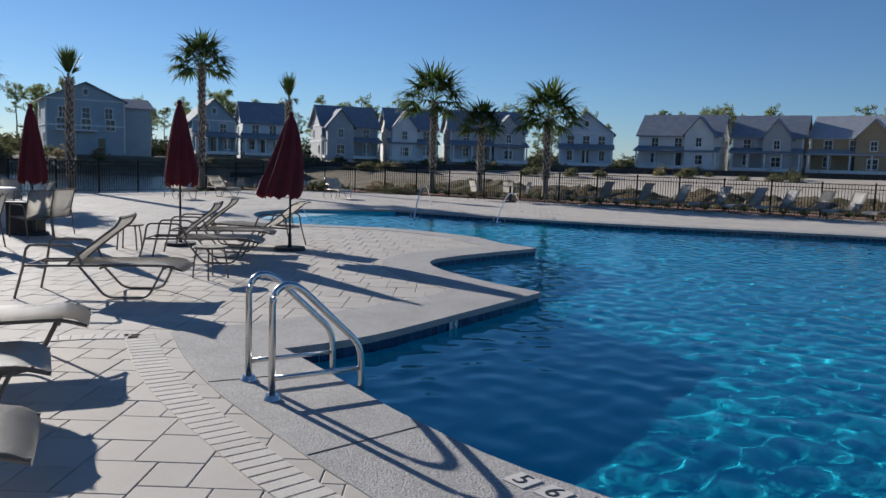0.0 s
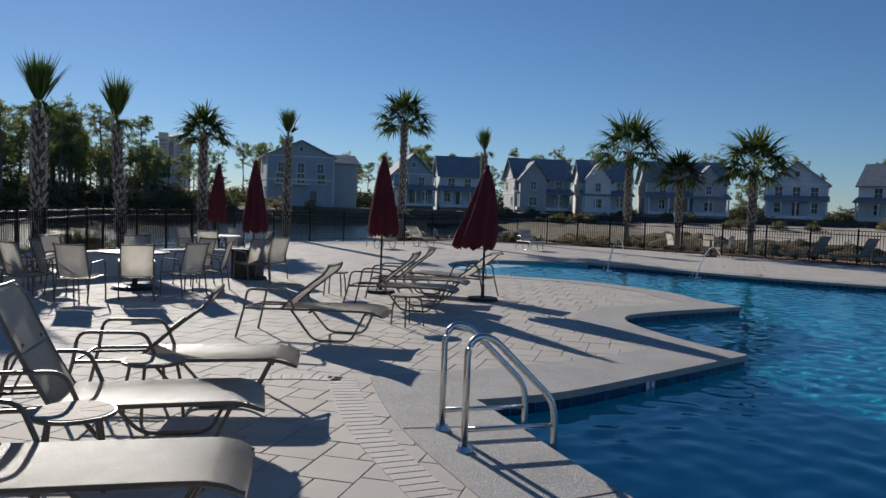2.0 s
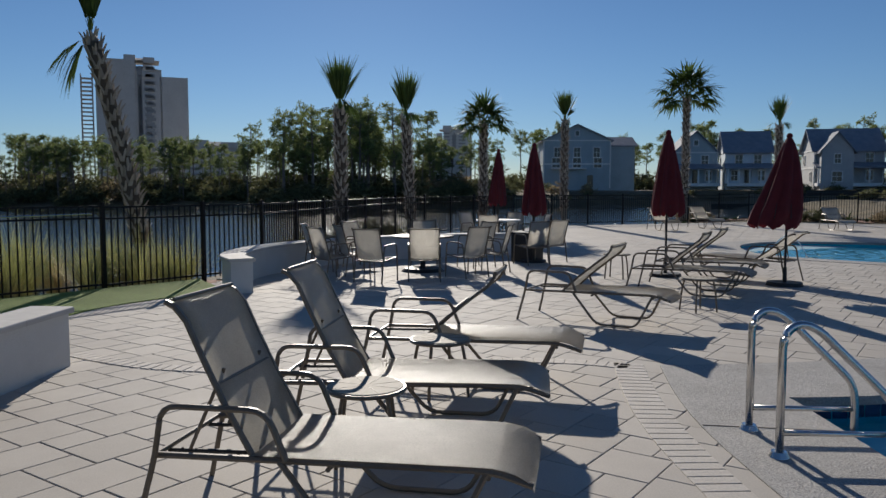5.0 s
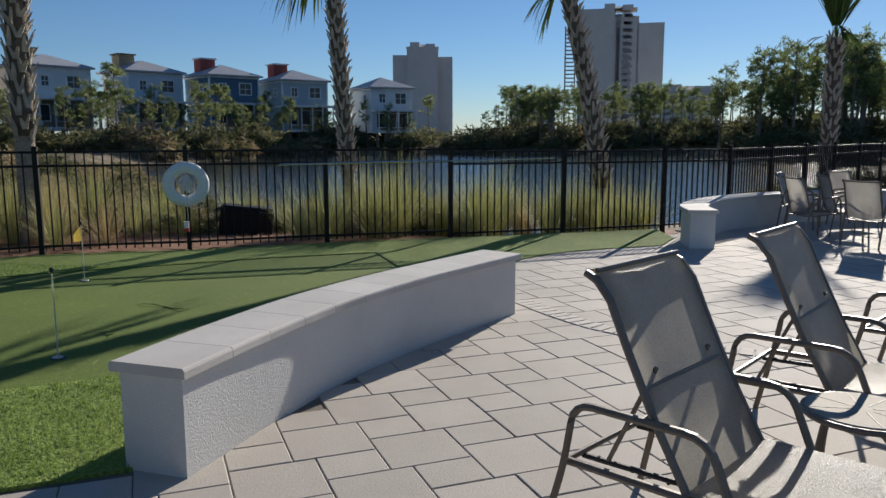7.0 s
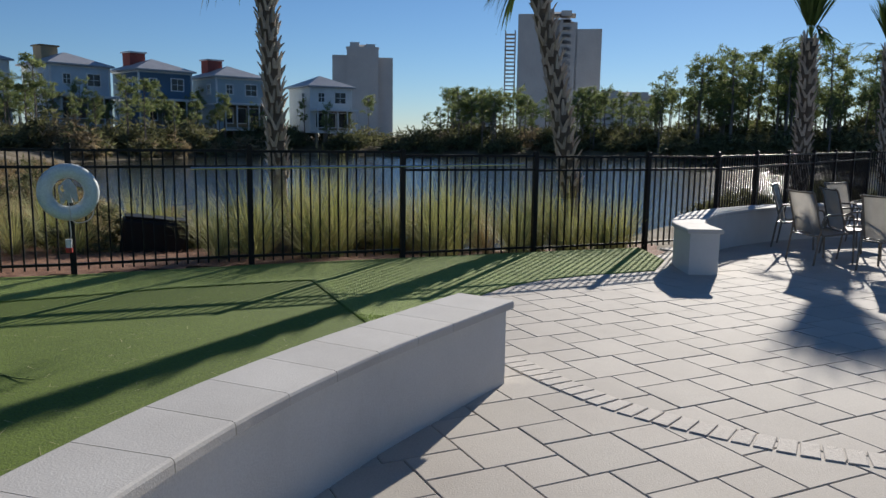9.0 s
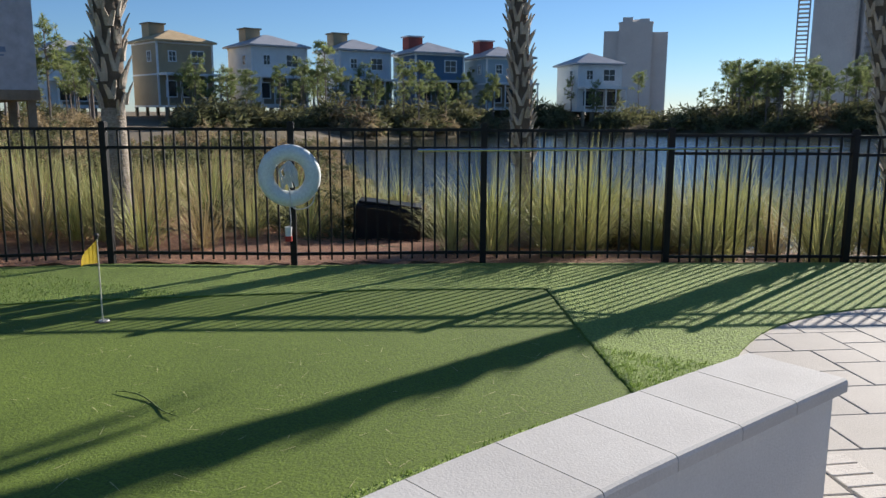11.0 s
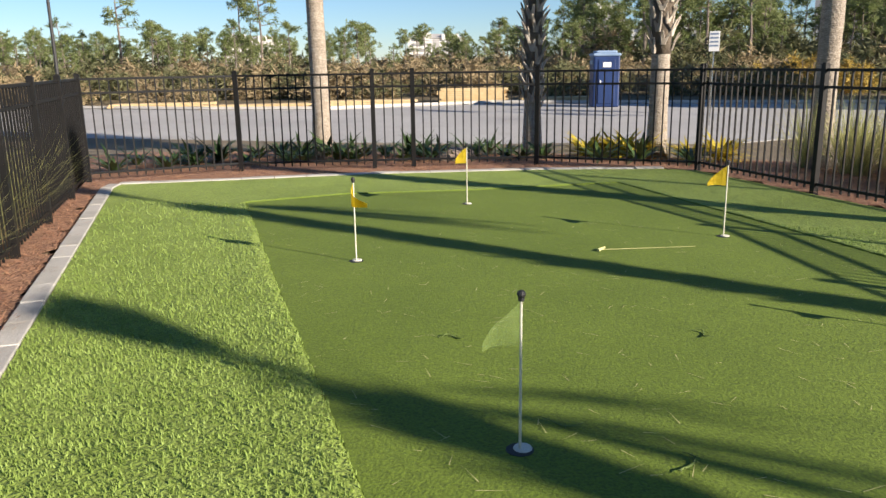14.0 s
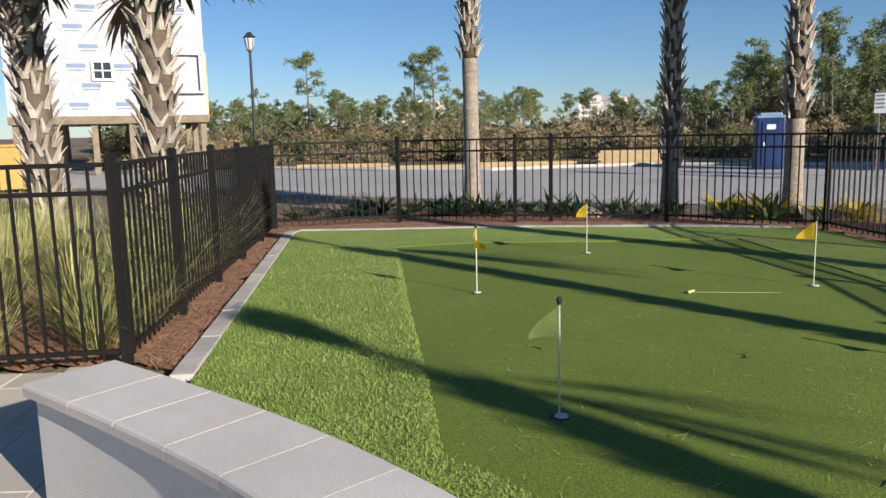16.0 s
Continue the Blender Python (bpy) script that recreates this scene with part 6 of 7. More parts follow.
def cottage(x, y, az, w, d, eave, rise, along, wall_m, roof_m, label, turn_=0, porch=True, wing=None, base=None):
    """A two-storey house whose front looks at the terrace."""
    base = ground_z(x, y) - 0.1 if base is None else base
    th = empty("house", Matrix.Translation((x, y, base)) @ Matrix.Rotation(radians(az + turn_), 4, "Z"))
    tagged(th, label, "house", "houses beyond the pool fence")
    part("wall", walls(bmesh.new(), w, d, -0.5, eave, rise, along), wall_m, th)
    part("roof", gable_roof(bmesh.new(), w, d, eave + 0.1, rise, 0.5, along), roof_m, th)
    bm = bmesh.new()
    for z in (eave * 0.5, eave - 0.15):
        box(bm, 0, -d / 2 - 0.02, z, w + 0.1, 0.1, 0.22)
        box(bm, w / 2 + 0.02, 0, z, 0.1, d, 0.22)
        box(bm, -w / 2 - 0.02, 0, z, 0.1, d, 0.22)
    for s in (-1, 1):
        box(bm, s * w / 2, -d / 2 - 0.03, eave / 2, 0.22, 0.1, eave)
    part("corner_trim", bm, M["trim"], th)
    n_ = 3 if w > 8 else 2
    for k in range(n_):
        window(th, (k - (n_ - 1) / 2) * w / (n_ + 0.4), -d / 2 - 0.02, eave * 0.74, 1.05, 1.6)
    if along == "y":
        window(th, 0, -d / 2 - 0.02, eave + rise * 0.42, 0.6, 0.8, cross=False)
    for s in (-1, 1):
        for k in (-1, 1):
            window(th, s * (w / 2 + 0.02), k * d / 4, eave * (0.74 if k > 0 else 0.26), 0.8, 1.3, s * math.pi / 2)
    if porch:
        bm = bmesh.new()
        zr = eave * 0.52
        vs = [bm.verts.new(p) for p in ((-w / 2 - 0.3, -d / 2, zr + 0.75), (w / 2 + 0.3, -d / 2, zr + 0.75), (w / 2 + 0.3, -d / 2 - 2.3, zr), (-w / 2 - 0.3, -d / 2 - 2.3, zr))]
        lo = [bm.verts.new(q.co - Vector((0, 0, 0.22))) for q in vs]
        bm.faces.new(vs)
        bm.faces.new(lo[::-1])
        for i in range(4):
            bm.faces.new((vs[i], vs[(i + 1) % 4], lo[(i + 1) % 4], lo[i]))
        bmesh.ops.recalc_face_normals(bm, faces=bm.faces[:])
        part("porch_roof", bm, roof_m, th)
        for k in range(5):
            part("porch_post", box(bmesh.new(), (k / 4 - 0.5) * (w - 0.3), -d / 2 - 2.1, zr / 2, 0.22, 0.22, zr), M["trim"], th)
        part("porch_floor", box(bmesh.new(), 0, -d / 2 - 1.15, 0.25, w, 2.3, 0.5), M["trim"], th)
        part("door", box(bmesh.new(), 0, -d / 2 - 0.03, 1.5, 1.0, 0.08, 2.1), M["glass"], th)
        for k in (-1, 1):
            window(th, k * w * 0.3, -d / 2 - 0.02, 1.7, 0.9, 1.5)
    else:
        part("door", box(bmesh.new(), w * 0.2, -d / 2 - 0.03, 1.2, 1.0, 0.08, 2.1), M["glass"], th)
        window(th, -w * 0.2, -d / 2 - 0.02, 1.7, 1.2, 1.4)
    if wing:
        ww, wd, we, wx = wing
        wg = part("wing", walls(bmesh.new(), ww, wd, -0.5, we, rise * 0.8, "y"), wall_m, th, m=Matrix.Translation((wx, -d / 2 - wd / 2 + 0.5, 0)))
        part("wing_roof", gable_roof(bmesh.new(), ww, wd, we + 0.1, rise * 0.8, 0.4, "y"), roof_m, wg)
        window(wg, 0, -wd / 2 - 0.02, we * 0.76, 0.8, 1.3)
        window(wg, 0, -wd / 2 - 0.02, we * 0.27, 1.3, 1.4)
    return th


E0 = (4.0, 1.0)
def north(az0, az1, r):
    az = (az0 + az1) / 2
    x, y, a = toward(az, r + 4, *E0)
    return x, y, a, 2 * r * math.tan(radians(abs(az1 - az0) / 2))


for az0, az1, wall_m, roof_m, along, tn, wing, lab in (
        (46.95, 50.1, "siding_sage", "roof", "y", 12, None, "small two-storey grey-blue house beyond the pond"),
        (43.4, 46.5, "siding_pale", "roof", "x", 8, None, "two-storey pale blue house with porch"),
        (36.8, 41.2, "siding_grey", "roof", "x", 14, (4.4, 3.0, 5.4, -2.2), "two-storey grey house with white porch and gable"),
        (32.4, 36.2, "siding_white", "roof", "x", 10, (4.2, 2.5, 5.4, -1.6), "two-storey white house with dark roof and porch"),
        (25.8, 31.7, "siding_grey", "roof", "x", 12, (4.8, 2.0, 5.4, 3.2), "wide two-storey grey house with dark roof"),
        (19.2, 23.2, "siding_pale", "roof", "y", 0, None, "narrow two-storey pale house with front gable"),
        (11.4, 17.3, "siding_white", "roof", "x", -12, (4.4, 2.5, 5.6, 3.6), "wide white two-storey house with grey roof"),
        (6.3, 11.0, "siding_grey", "roof", "x", -8, (4.0, 2.2, 5.4, 1.6), "two-storey grey house with white gable trim"),
        (0.6, 6.1, "siding_tan", "roof_light", "x", -10, (4.8, 2.4, 5.4, 3.0), "unfinished two-storey house in bare yellow sheathing")):
    x, y, a, w = north(az0, az1, 132)
    cottage(x, y, a, w * 0.94, 9, 5.6, 3.3, along, M[wall_m], M[roof_m], lab, tn, True, wing, base=2.0)

sf = empty("silt_fence")
tagged(sf, "low black fabric silt fence in front of the far houses", "silt fence")
for k in range(46):
    a0, a1 = radians(1 + k), radians(2 + k)
    p0, p1 = (Vector((4 - math.sin(a) * 117, 1 + math.cos(a) * 117, 0)) for a in (a0, a1))
    d_ = p1 - p0
    z = ground_z((p0.x + p1.x) / 2, (p0.y + p1.y) / 2)
    part("panel", box(bmesh.new(), 0, 0, 0.35, d_.length - 0.02, 0.05, 0.8), M["black"], sf, m=Matrix.Translation((p0.x + d_.x / 2, p0.y + d_.y / 2, z)) @ Matrix.Rotation(math.atan2(d_.y, d_.x), 4, "Z"))

# three-storey house beyond the pond, and a white one beside it
x, y, a = toward(56.7, 142, *E0)
th = cottage(x, y, a, 11.5, 11, 8.4, 2.6, "y", M["siding_sage"], M["roof"], "large three-storey blue-grey house across the pond", 8, False, None, base=1.7)
for k in (-1, 0, 1):
    window(th, k * 3.6, -5.52, 4.4, 1.3, 1.6)
part("balcony", box(bmesh.new(), -1.5, -6.1, 3.4, 6, 1.4, 0.25), M["trim"], th)
part("side_block", walls(bmesh.new(), 5, 9, -0.5, 7.6, 1.6, "x"), M["siding_sage"], th, m=Matrix.Translation((8.0, 1.5, 0)))
part("side_roof", gable_roof(bmesh.new(), 5, 9, 7.7, 1.6, 0.5, "x"), M["roof"], th, m=Matrix.Translation((8.0, 1.5, 0)))
x, y, a = toward(66.3, 132, *E0)
cottage(x, y, a, 4.6, 6, 6.2, 1.4, "y", M["siding_white"], M["roof"], "narrow white house beside the pines", 10, False, None, base=1.4)


# ---- houses on piles across the pond ----
def pile_house(az, r, w, wall_m, roof_m, label, top_el, base_el=0.3, chimney=None, turn_=27):
    x, y, a = toward(az, r + 4.5, 1.0, 1.0)
    base = 1.5 + r * math.tan(radians(base_el))
    eave = 1.5 + r * math.tan(radians(top_el + 0.2)) - base - 1.9
    th = empty("house", Matrix.Translation((x, y, base)) @ Matrix.Rotation(radians(a + turn_), 4, "Z"))
    tagged(th, label, "house", "houses on piles across the pond")
    d, w = 7.6, w * 0.76
    part("wall", box(bmesh.new(), 0, 0, eave / 2 + 0.1, w, d, eave - 0.2), wall_m, th)
    part("roof", hip_roof(bmesh.new(), w, d, eave, 1.9, 0.55), roof_m, th)
    bm = bmesh.new()
    for z in (0.1, eave / 2, eave - 0.12):
        box(bm, 0, 0, z, w + 0.12, d + 0.12, 0.22)
    for sx in (-1, 1):
        box(bm, sx * w / 2, -d / 2, eave / 2, 0.22, 0.2, eave)
    part("trim_band", bm, M["trim"], th)
    window(th, w * 0.22, -d / 2 - 0.02, eave * 0.78, 1.7, 1.5, dark=True)
    window(th, -w * 0.24, -d / 2 - 0.02, eave * 0.78, 0.9, 1.2)
    for k in (-1, 0, 1):
        window(th, k * w * 0.28, -d / 2 - 0.02, eave * 0.28, 1.3, 2.0, cross=False)
    for s in (-1, 1):
        window(th, s * (w / 2 + 0.02), -d * 0.2, eave * 0.78, 0.9, 1.2, s * math.pi / 2)
    part("deck", box(bmesh.new(), 0, -d / 2 - 1.1, 0.05, w, 2.2, 0.22), M["trim"], th)
    # Thin dark panel over the wall, painting the shade inside the open porch.
    part("porch_recess", box(bmesh.new(), w * 0.08, -d / 2 + 0.02, eave * 0.27, w * 0.78, 0.1, eave * 0.42), M["pile"], th)
    part("canopy_beam", box(bmesh.new(), 0, -d / 2 - 1.1, eave * 0.5, w, 2.2, 0.3), M["trim"], th)
    for k in range(5):
        part("deck_post", box(bmesh.new(), (k / 4 - 0.5) * w * 0.95, -d / 2 - 2.1, eave * 0.24, 0.15, 0.15, eave * 0.5), M["trim"], th)
    for k in range(6):
        for j in range(2):
            part("stilt", box(bmesh.new(), (k / 5 - 0.5) * w * 0.96, -d / 2 + 0.2 + j * (d - 0.4) - (1.8 if j == 0 else 0), -1.6, 0.35, 0.35, 3.2), M["pile"], th)
    if chimney:
        part("roof_turret", box(bmesh.new(), -w * 0.18, d * 0.3, eave + 1.6, 2.2, 2.2, 2.2), M[chimney], th)
        part("turret_cap", box(bmesh.new(), -w * 0.18, d * 0.3, eave + 2.75, 2.6, 2.6, 0.2), M["trim"] if chimney != "siding_tan" else M["pile"], th)
    return th


pile_house(140.2, 112, 11, M["siding_white"], M["roof_light"], "white house on piles beside a palm", 4.6, 0.3)
pile_house(133.6, 112, 10.4, M["siding_tan"], M["roof_wood"], "unfinished house on piles in bare tan sheathing", 5.5, 0.4, chimney="siding_tan")
pile_house(127.3, 112, 11, M["siding_white"], M["roof_light"], "house on piles in pale wrap with metal roof", 5.35, 0.4, chimney="siding_tan")
pile_house(121.3, 112, 10.4, M["siding_pale"], M["roof_light"], "pale blue-grey house on piles with hip roof", 5.15, 0.35, chimney="siding_tan")
pile_house(116.0, 112, 10.0, M["siding_blue"], M["roof_light"], "dark blue house on piles with white trim", 5.0, 0.35, chimney="brick_red")
pile_house(111.0, 114, 9.6, M["siding_sage"], M["roof_light"], "blue-grey house on piles with white trim", 4.7, 0.3, chimney="brick_red")
pile_house(104.6, 114, 8.6, M["siding_white"], M["roof_light"], "white house on piles near the pines", 4.2, 0.2, turn_=25)


# ---- far towers ----
def tower(az0, az1, r, top_el, wall_m, label, steps, category="tower", floors=18):
    az = (az0 + az1) / 2
    x, y, a = toward(az, r, 0, 1)
    w = 2 * r * math.tan(radians(abs(az1 - az0) / 2))
    h = r * math.tan(radians(top_el)) + 1.5
    th = empty("apartment_tower", Matrix.Translation((x, y, 0)) @ Matrix.Rotation(radians(a), 4, "Z"))
    tagged(th, label, category, "far towers")
    for k, (fx, fw, fh, fy) in enumerate(steps):
        bk = part("block", box(bmesh.new(), fx * w, fy, h * fh / 2, fw * w, 18, h * fh), wall_m, th)
        rf = bmesh.new()
        hip_roof(rf, fw * w * 0.98, 18, h * fh, 3.0, 0.8)
        part("roof", rf, M["tower_dark"], bk)
        rail = cube(fw * w * 0.24, 1.4, h * fh / floors * 0.42)
        first = None
        for q in range(1, floors):
            for c in (-0.28, 0.28):
                m_ = Matrix.Translation((c * fw * w, -9.3, h * fh * q / floors))
                if first is None:
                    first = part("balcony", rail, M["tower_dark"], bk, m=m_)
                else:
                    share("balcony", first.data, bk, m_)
        # Flat dark strip on the wall; its colour stands in for a shaded recess.
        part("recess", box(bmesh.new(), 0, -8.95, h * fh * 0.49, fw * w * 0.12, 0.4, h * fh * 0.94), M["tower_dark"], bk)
        part("parapet", box(bmesh.new(), -fw * w * 0.25, -4, h * fh + 1.2, fw * w * 0.3, 12, 4.5), wall_m, bk)
        part("parapet", box(bmesh.new(), fw * w * 0.25, -4, h * fh + 0.6, fw * w * 0.3, 12, 3.5), wall_m, bk)
    return th, w, h


tower(99.35, 103.65, 560, 5.85, M["concrete_far"], "tan high apartment tower far beyond the pond", ((0.0, 0.52, 1.06, -4), (-0.34, 0.32, 0.97, 0), (0.34, 0.32, 0.95, 0)))
th, w, h = tower(84.4, 90.5, 560, 7.6, M["concrete_far"], "tall tan apartment tower with a scaffold lift", ((-0.25, 0.40, 1.13, -3), (0.05, 0.36, 1.06, 0), (0.36, 0.30, 1.0, 0)))
bm = bmesh.new()
for s in (-1, 1):
    for q in (0, 6):
        box(bm, -w * 0.545 + s * 3.4, -6 + q, h * 0.5, 0.6, 0.6, h)
for k in range(28):
    box(bm, -w * 0.545, -3, h * k / 28, 7.2, 6.5, 0.5)
part("lift_mast", bm, M["tower_dark"], th)
tower(63.9, 66.5, 620, 4.3, M["tower_white"], "white far tower with scaffold", ((0.1, 0.8, 1.0, 0), (-0.42, 0.16, 0.95, 0)))
tower(80.5, 84.6, 500, 3.0, M["concrete_far"], "low tan far building beside the tower", ((0, 1.0, 1.0, 0),), floors=8)
tower(91.8, 95.0, 480, 2.6, M["concrete_far"], "low tan far building behind the trees", ((0, 1.0, 1.0, 0),), floors=7)
tower(-176.4, -173.4, 420, 3.4, M["tower_white"], "white hotel slab far behind the pines", ((-0.2, 0.6, 1.0, 0), (0.3, 0.4, 0.85, 0)), floors=12)
tower(177.5, 183.0, 400, 2.2, M["tower_white"], "long white car park building behind the pines", ((0, 1.0, 1.0, 0),), floors=6)
tower(161.8, 171.2, 330, 4.7, M["concrete_far"], "long tan apartment block with balconies behind the scrub", ((0.22, 0.56, 0.94, 0), (-0.36, 0.30, 1.0, -3), (-0.1, 0.2, 0.9, 0)), floors=14)
tower(146, 149, 300, 5.2, M["tower_dark"], "dark far apartment block behind the scrub", ((0, 1.0, 1.0, 0),), floors=14)
tower(-152, -148, 520, 1.75, M["tower_white"], "low white building behind the far pines", ((0, 1.0, 1.0, 0),), floors=5)
tower(-165, -161, 520, 1.75, M["tower_white"], "low white building behind the far pines", ((0, 1.0, 1.0, 0),), floors=5)


# ---- houses in building wrap ----
def letters(text, size, parent, m, material):
    c = bpy.data.curves.new("print", "FONT")
    c.body, c.size, c.align_x, c.align_y, c.extrude = text, size, "CENTER", "CENTER", 0.002
    tmp = bpy.data.objects.new("print", c)
    scene.collection.objects.link(tmp)
    dg = bpy.context.evaluated_depsgraph_get()
    me = bpy.data.meshes.new_from_object(tmp.evaluated_get(dg))
    bpy.data.objects.remove(tmp)
    me.materials.clear()
    me.materials.append(material)
    ob = new("print", me)
    ob.parent = parent
    ob.matrix_basis = m
    return ob


def wrapped_house(az0, az1, r, cx, cy, bottom_el, storeys, label, niche, pile_n, turn_=0, big=False):
    az = (az0 + az1) / 2
    x, y, a = toward(az, r, cx, cy)
    w = 2 * r * math.tan(radians(abs(az1 - az0) / 2))
    z0 = 1.48 + r * math.tan(radians(bottom_el))
    g = ground_z(x, y)
    th = empty("unfinished_house", Matrix.Translation((x, y, z0)) @ Matrix.Rotation(radians(a + turn_), 4, "Z"))
    tagged(th, label, "house", "houses in building wrap")
    d, h = 10.0, storeys * 3.0
    part("wall", box(bmesh.new(), 0, d / 2, h / 2, w, d, h), M["wrap"], th)
    bm = bmesh.new()
    box(bm, 0, d / 2, -0.2, w + 0.1, d + 0.1, 0.4)
    part("rim_joist", bm, M["pile"], th)
    for k in range(pile_n):
        for j in (0.3, d * 0.5, d - 0.3):
            part("stilt", box(bmesh.new(), (k / (pile_n - 1) - 0.5) * (w - 0.5), j, (g - z0 - 0.4) / 2 - 0.2, 0.3, 0.3, z0 - g), M["pile"], th)
    bm = hip_roof(bmesh.new(), w, d, h, 1.6, 0.5)
    part("roof", bm, M["roof_wood"], th, m=Matrix.Translation((0, d / 2, 0)))
    nx_, nz_, nw, nh = niche
    fr = part("opening", box(bmesh.new(), nx_ * w, -0.02, nz_, nw, 0.06, nh), M["wrap"], th)
    for sx, sz, bw, bh in ((0, 0.5, nw + 0.3, 0.14), (0, -0.5, nw + 0.3, 0.14), (-0.5, 0, 0.14, nh), (0.5, 0, 0.14, nh)):
        part("header", box(bmesh.new(), nx_ * w + sx * nw, -0.12, nz_ + sz * nh, bw, 0.3, bh), M["wrap"] if storeys > 2 else M["pile"], fr)
    rnd_ = random.Random(int(r))
    rows_ = round(3 * storeys)
    for k in range(rows_):
        for q in range(4):
            px, pz = (q + 0.5 + (0.3 if k % 2 else 0)) / 4.4 * w - w / 2, (k + 0.6) / rows_ * h
            if abs(px - nx_ * w) < nw * 0.75 and abs(pz - nz_) < nh * 0.75 or px > w / 2 - 0.7:
                continue
            bar = box(bmesh.new(), 0, 0, 0, 0.9, 0.006, 0.2)
            box(bar, 0, 0, -0.22, 0.75, 0.006, 0.06)
            part("print", bar, M["print"], th, m=Matrix.Translation((px, -0.008, pz)))
    return th, w


wrapped_house(143.4, 161.6, 34, -1.75, 0.33, 1.5, 1.6, "unfinished raised house in white wrap on timber piles", (-0.115, 0.30, 2.8, 0.56), 7)
th, w = wrapped_house(-134.0, -121.6, 44, -3.3, 1.4, 1.45, 2.6, "unfinished tall house in white wrap on timber piles", (0.39, 2.2, 1.6, 2.0), 6)
window(th, -0.03 * w, -0.03, 2.3, 0.8, 0.8)
part("corner_porch", box(bmesh.new(), w * 0.5 + 0.05, 1.0, 1.6, 0.25, 0.25, 3.6), M["lumber"], th)

# ---- by the road ----
M["potty"] = mat("blue_plastic", (0.006, 0.022, 0.09), (0.011, 0.036, 0.13), 0.5, 0.45, 0.1, 0.03, vary=0)
M["potty_roof"] = mat("pale_plastic", (0.16, 0.25, 0.38), (0.24, 0.33, 0.46), 0.5, 0.5, 0.1, 0.03, vary=0)
pt = empty("portable_toilet", Matrix.Translation((0.65, -33.6, -0.435)) @ Matrix.Rotation(radians(15), 4, "Z"))
tagged(pt, "blue plastic portable toilet with pale roof beside the road", "toilet")
part("body", box(bmesh.new(), 0, 0, 1.05, 1.1, 1.1, 2.1, None, 0.06), M["potty"], pt)
bm = bmesh.new()
box(bm, 0, 0, 2.16, 1.16, 1.16, 0.12, None, 0.04)
box(bm, 0, 0, 2.26, 0.9, 0.9, 0.14, None, 0.06)
part("roof", bm, M["potty_roof"], pt)
dr = part("door", box(bmesh.new(), 0, 0.56, 1.05, 0.7, 0.05, 1.8, None, 0.015), M["potty"], pt)
part("handle", box(bmesh.new(), 0.26, 0.6, 1.05, 0.05, 0.05, 0.16), M["white"], dr)
part("sign_plate", box(bmesh.new(), 0.0, 0.592, 1.75, 0.34, 0.012, 0.2), M["white"], dr)
part("vent", box(bmesh.new(), 0.565, 0, 1.85, 0.03, 0.7, 0.16), M["potty_roof"], pt)

st = empty("street_lamp", Matrix.Translation((18.6, -22.2, ground_z(18.6, -22.2))))
tagged(st, "black lantern street lamp on a tall slim post", "street lamp")
bm = bmesh.new()
rod(bm, (0, 0, 0), (0, 0, 5.2), 0.07, 0.05, 10)
rod(bm, (0, 0, 0), (0, 0, 0.8), 0.13, 0.09, 10)
part("post", bm, M["black"], st)
bm = bmesh.new()
bmesh.ops.create_cone(bm, cap_ends=True, segments=6, radius1=0.12, radius2=0.22, depth=0.5, matrix=Matrix.Translation((0, 0, 5.48)))
part("lantern_glass", bm, M["jet"], st)
bm = bmesh.new()
bmesh.ops.create_cone(bm, cap_ends=True, segments=6, radius1=0.27, radius2=0.06, depth=0.22, matrix=Matrix.Translation((0, 0, 5.84)))
bmesh.ops.create_cone(bm, cap_ends=True, segments=6, radius1=0.06, radius2=0.14, depth=0.1, matrix=Matrix.Translation((0, 0, 5.22)))
for k in range(6):
    a = k * math.tau / 6
    rod(bm, (0.12 * math.cos(a), 0.12 * math.sin(a), 5.23), (0.22 * math.cos(a), 0.22 * math.sin(a), 5.73), 0.012, None, 4)
part("lantern_frame", bm, M["black"], st)

sg = empty("road_sign", Matrix.Translation((-3.34, -23.76, ground_z(-3.34, -23.76))))
tagged(sg, "small white road sign on a steel post", "sign")
bm = bmesh.new()
rod(bm, (0, 0, 0), (0, 0, 2.72), 0.025, None, 8)
part("post", bm, M["steel"], sg)
pl = part("plate", box(bmesh.new(), 0, 0.04, 2.42, 0.29, 0.012, 0.56, None, 0.003), M["white"], sg)
for k in range(4):
    part("lettering", box(bmesh.new(), 0, 0.05, 2.63 - 0.11 * k, 0.22, 0.006, 0.05), M["print"], pl)

rnd = random.Random(31)
for x0, y0, n_, l, cnt in ((7.4, -37.3, 7, 3.3, 1), (11.6, -33.6, 3, 4.6, 1), (16.4, -31.9, 2, 4.9, 1), (21.8, -32.2, 2, 4.9, 1), (3.2, -38.0, 2, 3.6, 1)):
    stack = empty("lumber_stack", Matrix.Translation((x0, y0, ground_z(x0, y0) + 0.03)) @ Matrix.Rotation(radians(22 + rnd.uniform(-6, 6)), 4, "Z"))
    tagged(stack, "stack of new yellow lumber on the roadside", "lumber", "lumber stacks beyond the road")
    for k in range(n_):
        for q in range(3):
            part("board", box(bmesh.new(), rnd.uniform(-0.15, 0.15), (q - 1) * 0.36, 0.05 + k * 0.095, l, 0.33, 0.085), M["lumber"], stack)

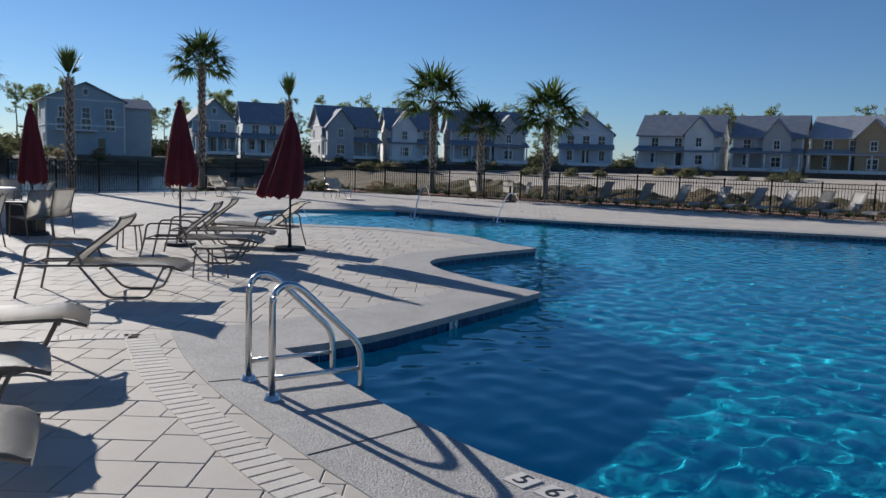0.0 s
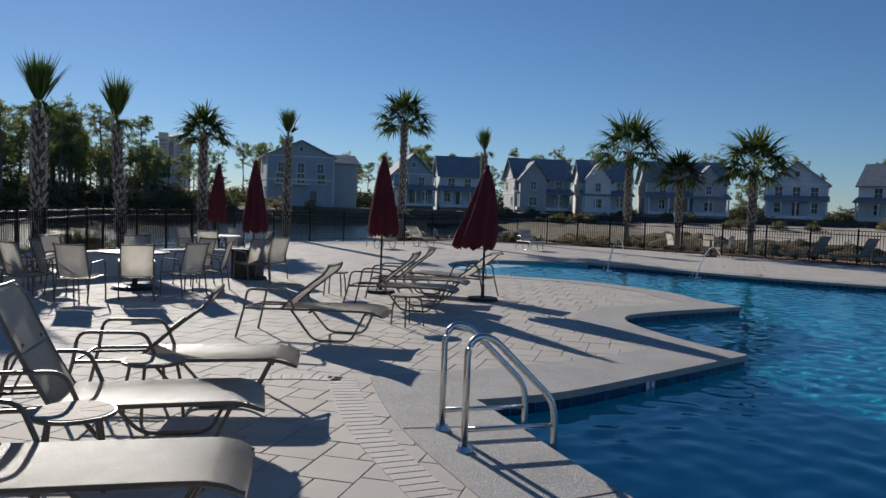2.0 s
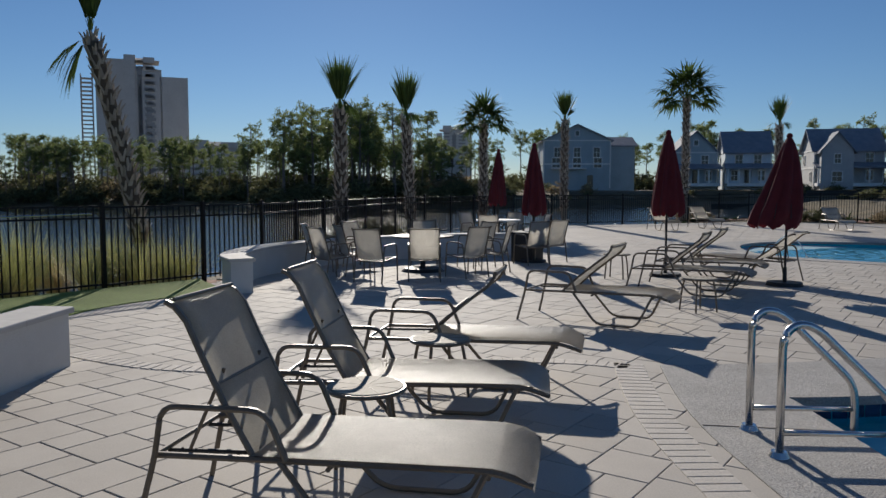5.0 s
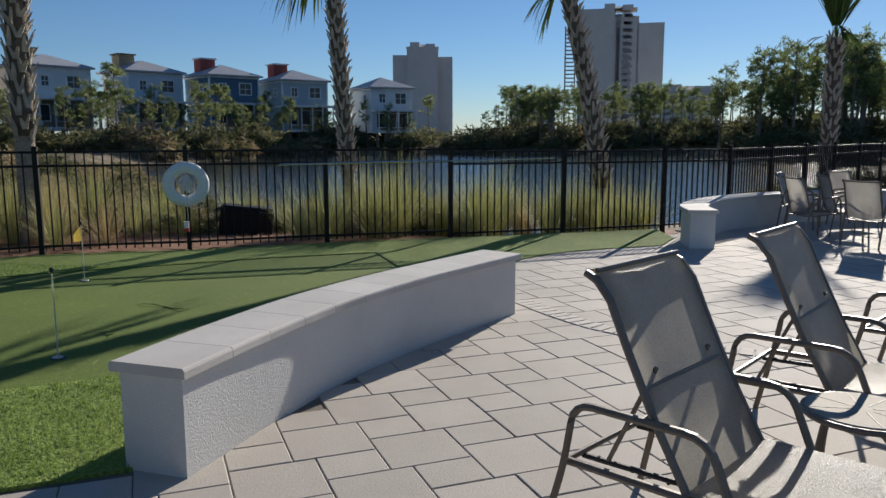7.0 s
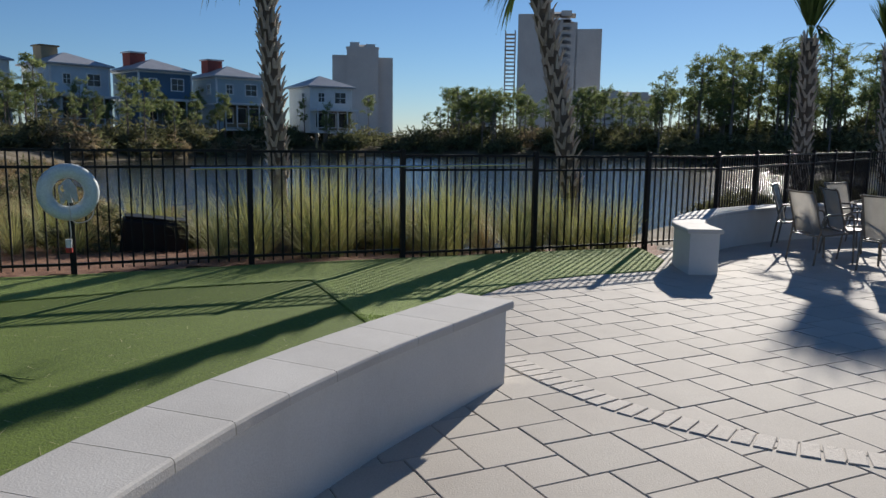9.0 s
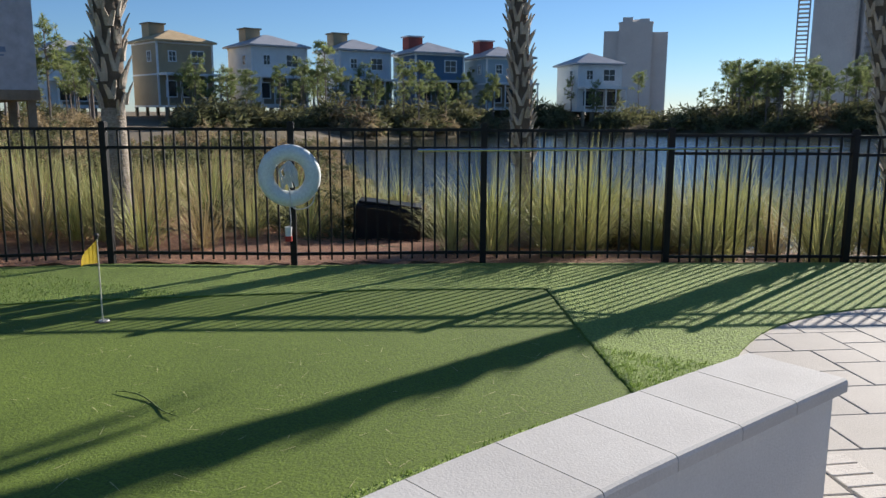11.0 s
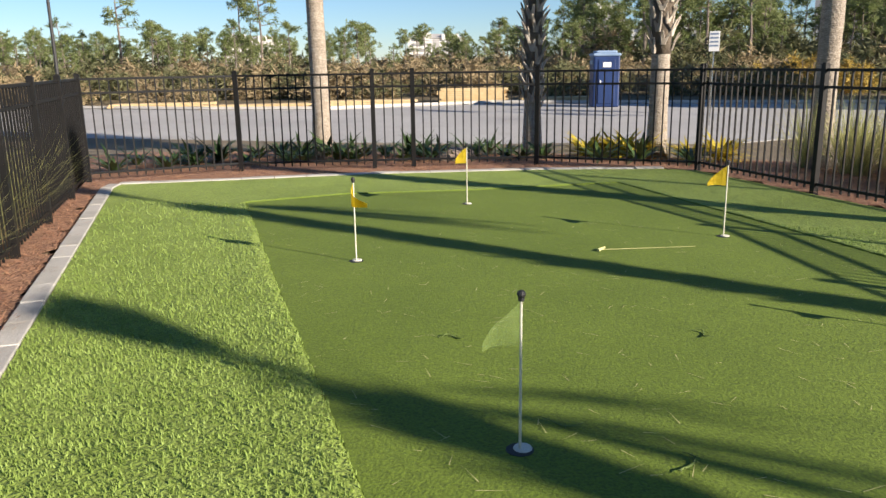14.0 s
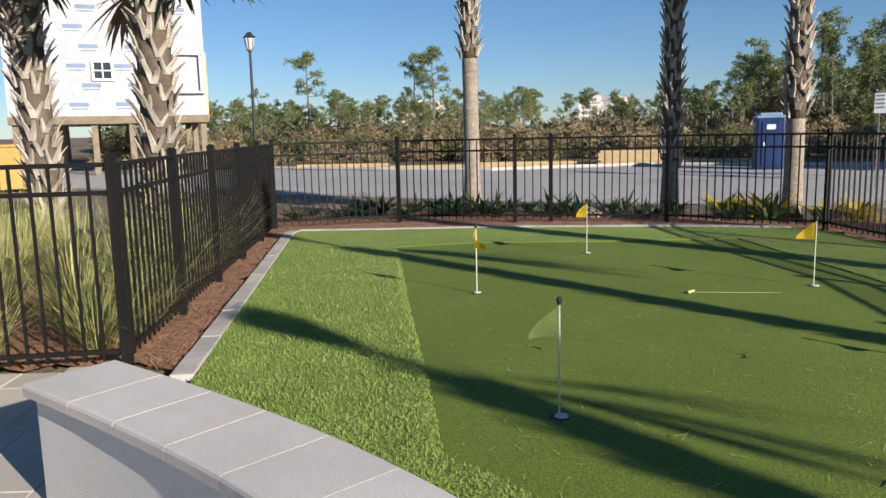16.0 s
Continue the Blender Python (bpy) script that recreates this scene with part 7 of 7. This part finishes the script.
M["skip"] = mat("yellow_dumpster_steel", (0.38, 0.25, 0.05), (0.46, 0.31, 0.07), 0.6, 0.6, 0.2, 0.05, vary=0, stain=0.2)
sk = empty("dumpster", Matrix.Translation((26.4, -15.45, ground_z(26.4, -15.45))) @ Matrix.Rotation(radians(-122), 4, "Z"))
tagged(sk, "yellow steel dumpster beside the unfinished house", "dumpster")
bm = bmesh.new()
box(bm, 0, 0, 0.9, 5.0, 2.2, 1.6, None, 0.03)
part("body", bm, M["skip"], sk)
for k in range(7):
    part("rib", box(bmesh.new(), (k - 3) * 0.78, -1.13, 0.9, 0.12, 0.1, 1.6), M["skip"], sk)
part("rim", box(bmesh.new(), 0, 0, 1.73, 5.1, 2.3, 0.1), M["skip"], sk)
# red container far down the road, and a black drain box by the pond
rc = empty("red_container", Matrix.Translation((-18.7, -57.0, ground_z(-18.7, -57.0) + 0.02)) @ Matrix.Rotation(radians(20), 4, "Z"))
tagged(rc, "red steel container parked beside the road", "container")
part("body", box(bmesh.new(), 0, 0, 0.75, 1.9, 1.5, 1.0, None, 0.04), M["red"], rc)
part("lid", box(bmesh.new(), 0, 0, 1.29, 1.96, 1.56, 0.08, None, 0.02), M["red"], rc)
part("window", box(bmesh.new(), -0.4, 0.81, 0.95, 0.7, 0.04, 0.4), M["white"], rc)
db = empty("drain_box", Matrix.Translation((-9.3, -4.15, ground_z(-9.3, -4.15))) @ Matrix.Rotation(radians(28), 4, "Z") @ Matrix.Rotation(radians(-7), 4, "X"))
tagged(db, "black plastic drain box on the bank behind the fence", "drain box")
part("body", box(bmesh.new(), 0, 0, 0.22, 0.5, 0.86, 0.54, None, 0.05), M["fence"], db)
part("lid", box(bmesh.new(), -0.02, 0, 0.50, 0.46, 0.8, 0.04, None, 0.015), M["fence"], db)
# rock in the bed
bm = bmesh.new()
bmesh.ops.create_icosphere(bm, subdivisions=3, radius=0.35)
for q in bm.verts:
    q.co *= 1 + 0.25 * noise.noise(q.co * 3)
    q.co.z *= 0.55
M["rock"] = mat("tan_rock", (0.30, 0.22, 0.16), (0.42, 0.33, 0.26), 0.3, 0.9, 0.8, 0.04, vary=0)
tagged(part("rock", bm, M["rock"], smooth=True, m=Matrix.Translation((0.9, -11.3, -0.02))), "tan boulder in the pine straw bed", "rock")

# expansion joints across the coping
out_line = [Vector((p[0], p[1], 0)) for p in COPING_OUT]
for q in spline([(2.79, 4.53), (1.51, 4.87), (0.21, 5.45)], 2)[::2]:
    a_ = Vector((q.x, q.y, 0))
    b_ = min(out_line, key=lambda p: (p - a_).length)
    d_ = b_ - a_
    tagged(part("trim_joint", box(bmesh.new(), 0, 0, 0, d_.length - 0.02, 0.007, 0.006), M["joint"], m=Matrix.Translation(((a_.x + b_.x) / 2, (a_.y + b_.y) / 2, 0.0095)) @ Matrix.Rotation(math.atan2(d_.y, d_.x), 4, "Z")), "thin dark joint across the pool coping", "joint", kind="structure")

# depth figures on the coping
M["figure"] = mat("black_tile_figure", (0.015, 0.015, 0.015), (0.03, 0.03, 0.03), 0.1, 0.5, 0, 0.02, vary=0)
wt = part("depth_marker", box(bmesh.new(), 0, 0, 0, 0.012, 0.16, 0.16, None, 0.002), M["white"], m=Matrix.Translation((-0.166, 8.08, -0.13)))
tagged(wt, "white depth marker tile set in the waterline tiles", "marker", "depth markers on the coping")
fg = letters("5", 0.15, wt, Matrix.Translation((0.0085, 0, 0)) @ Matrix.Rotation(math.pi / 2, 4, "Z") @ Matrix.Rotation(math.pi / 2, 4, "X"), M["figure"])
fg.name = "figure"
for text, x, y in (("5", 2.40, 4.48), ("6", 2.60, 4.43)):
    m_ = letters(text, 0.17, None, Matrix.Translation((x, y, 0.017)) @ Matrix.Rotation(radians(-18), 4, "Z"), M["figure"])
    tile = part("depth_marker", box(bmesh.new(), 0, 0, 0, 0.15, 0.15, 0.008, None, 0.002), M["cap"], m=Matrix.Translation((x, y, 0.0115)) @ Matrix.Rotation(radians(-18), 4, "Z"))
    tagged(tile, "white depth marker tile with a black figure on the coping", "marker", "depth markers on the coping")
    m_.name = "figure"
    m_.parent = tile
    m_.matrix_basis = Matrix.Translation((0, 0, 0.0045))

# ---- pavers beside the path, one by one ----
for kind, m in single:
    share("paver", big_me if kind else small_me, terrace, m)
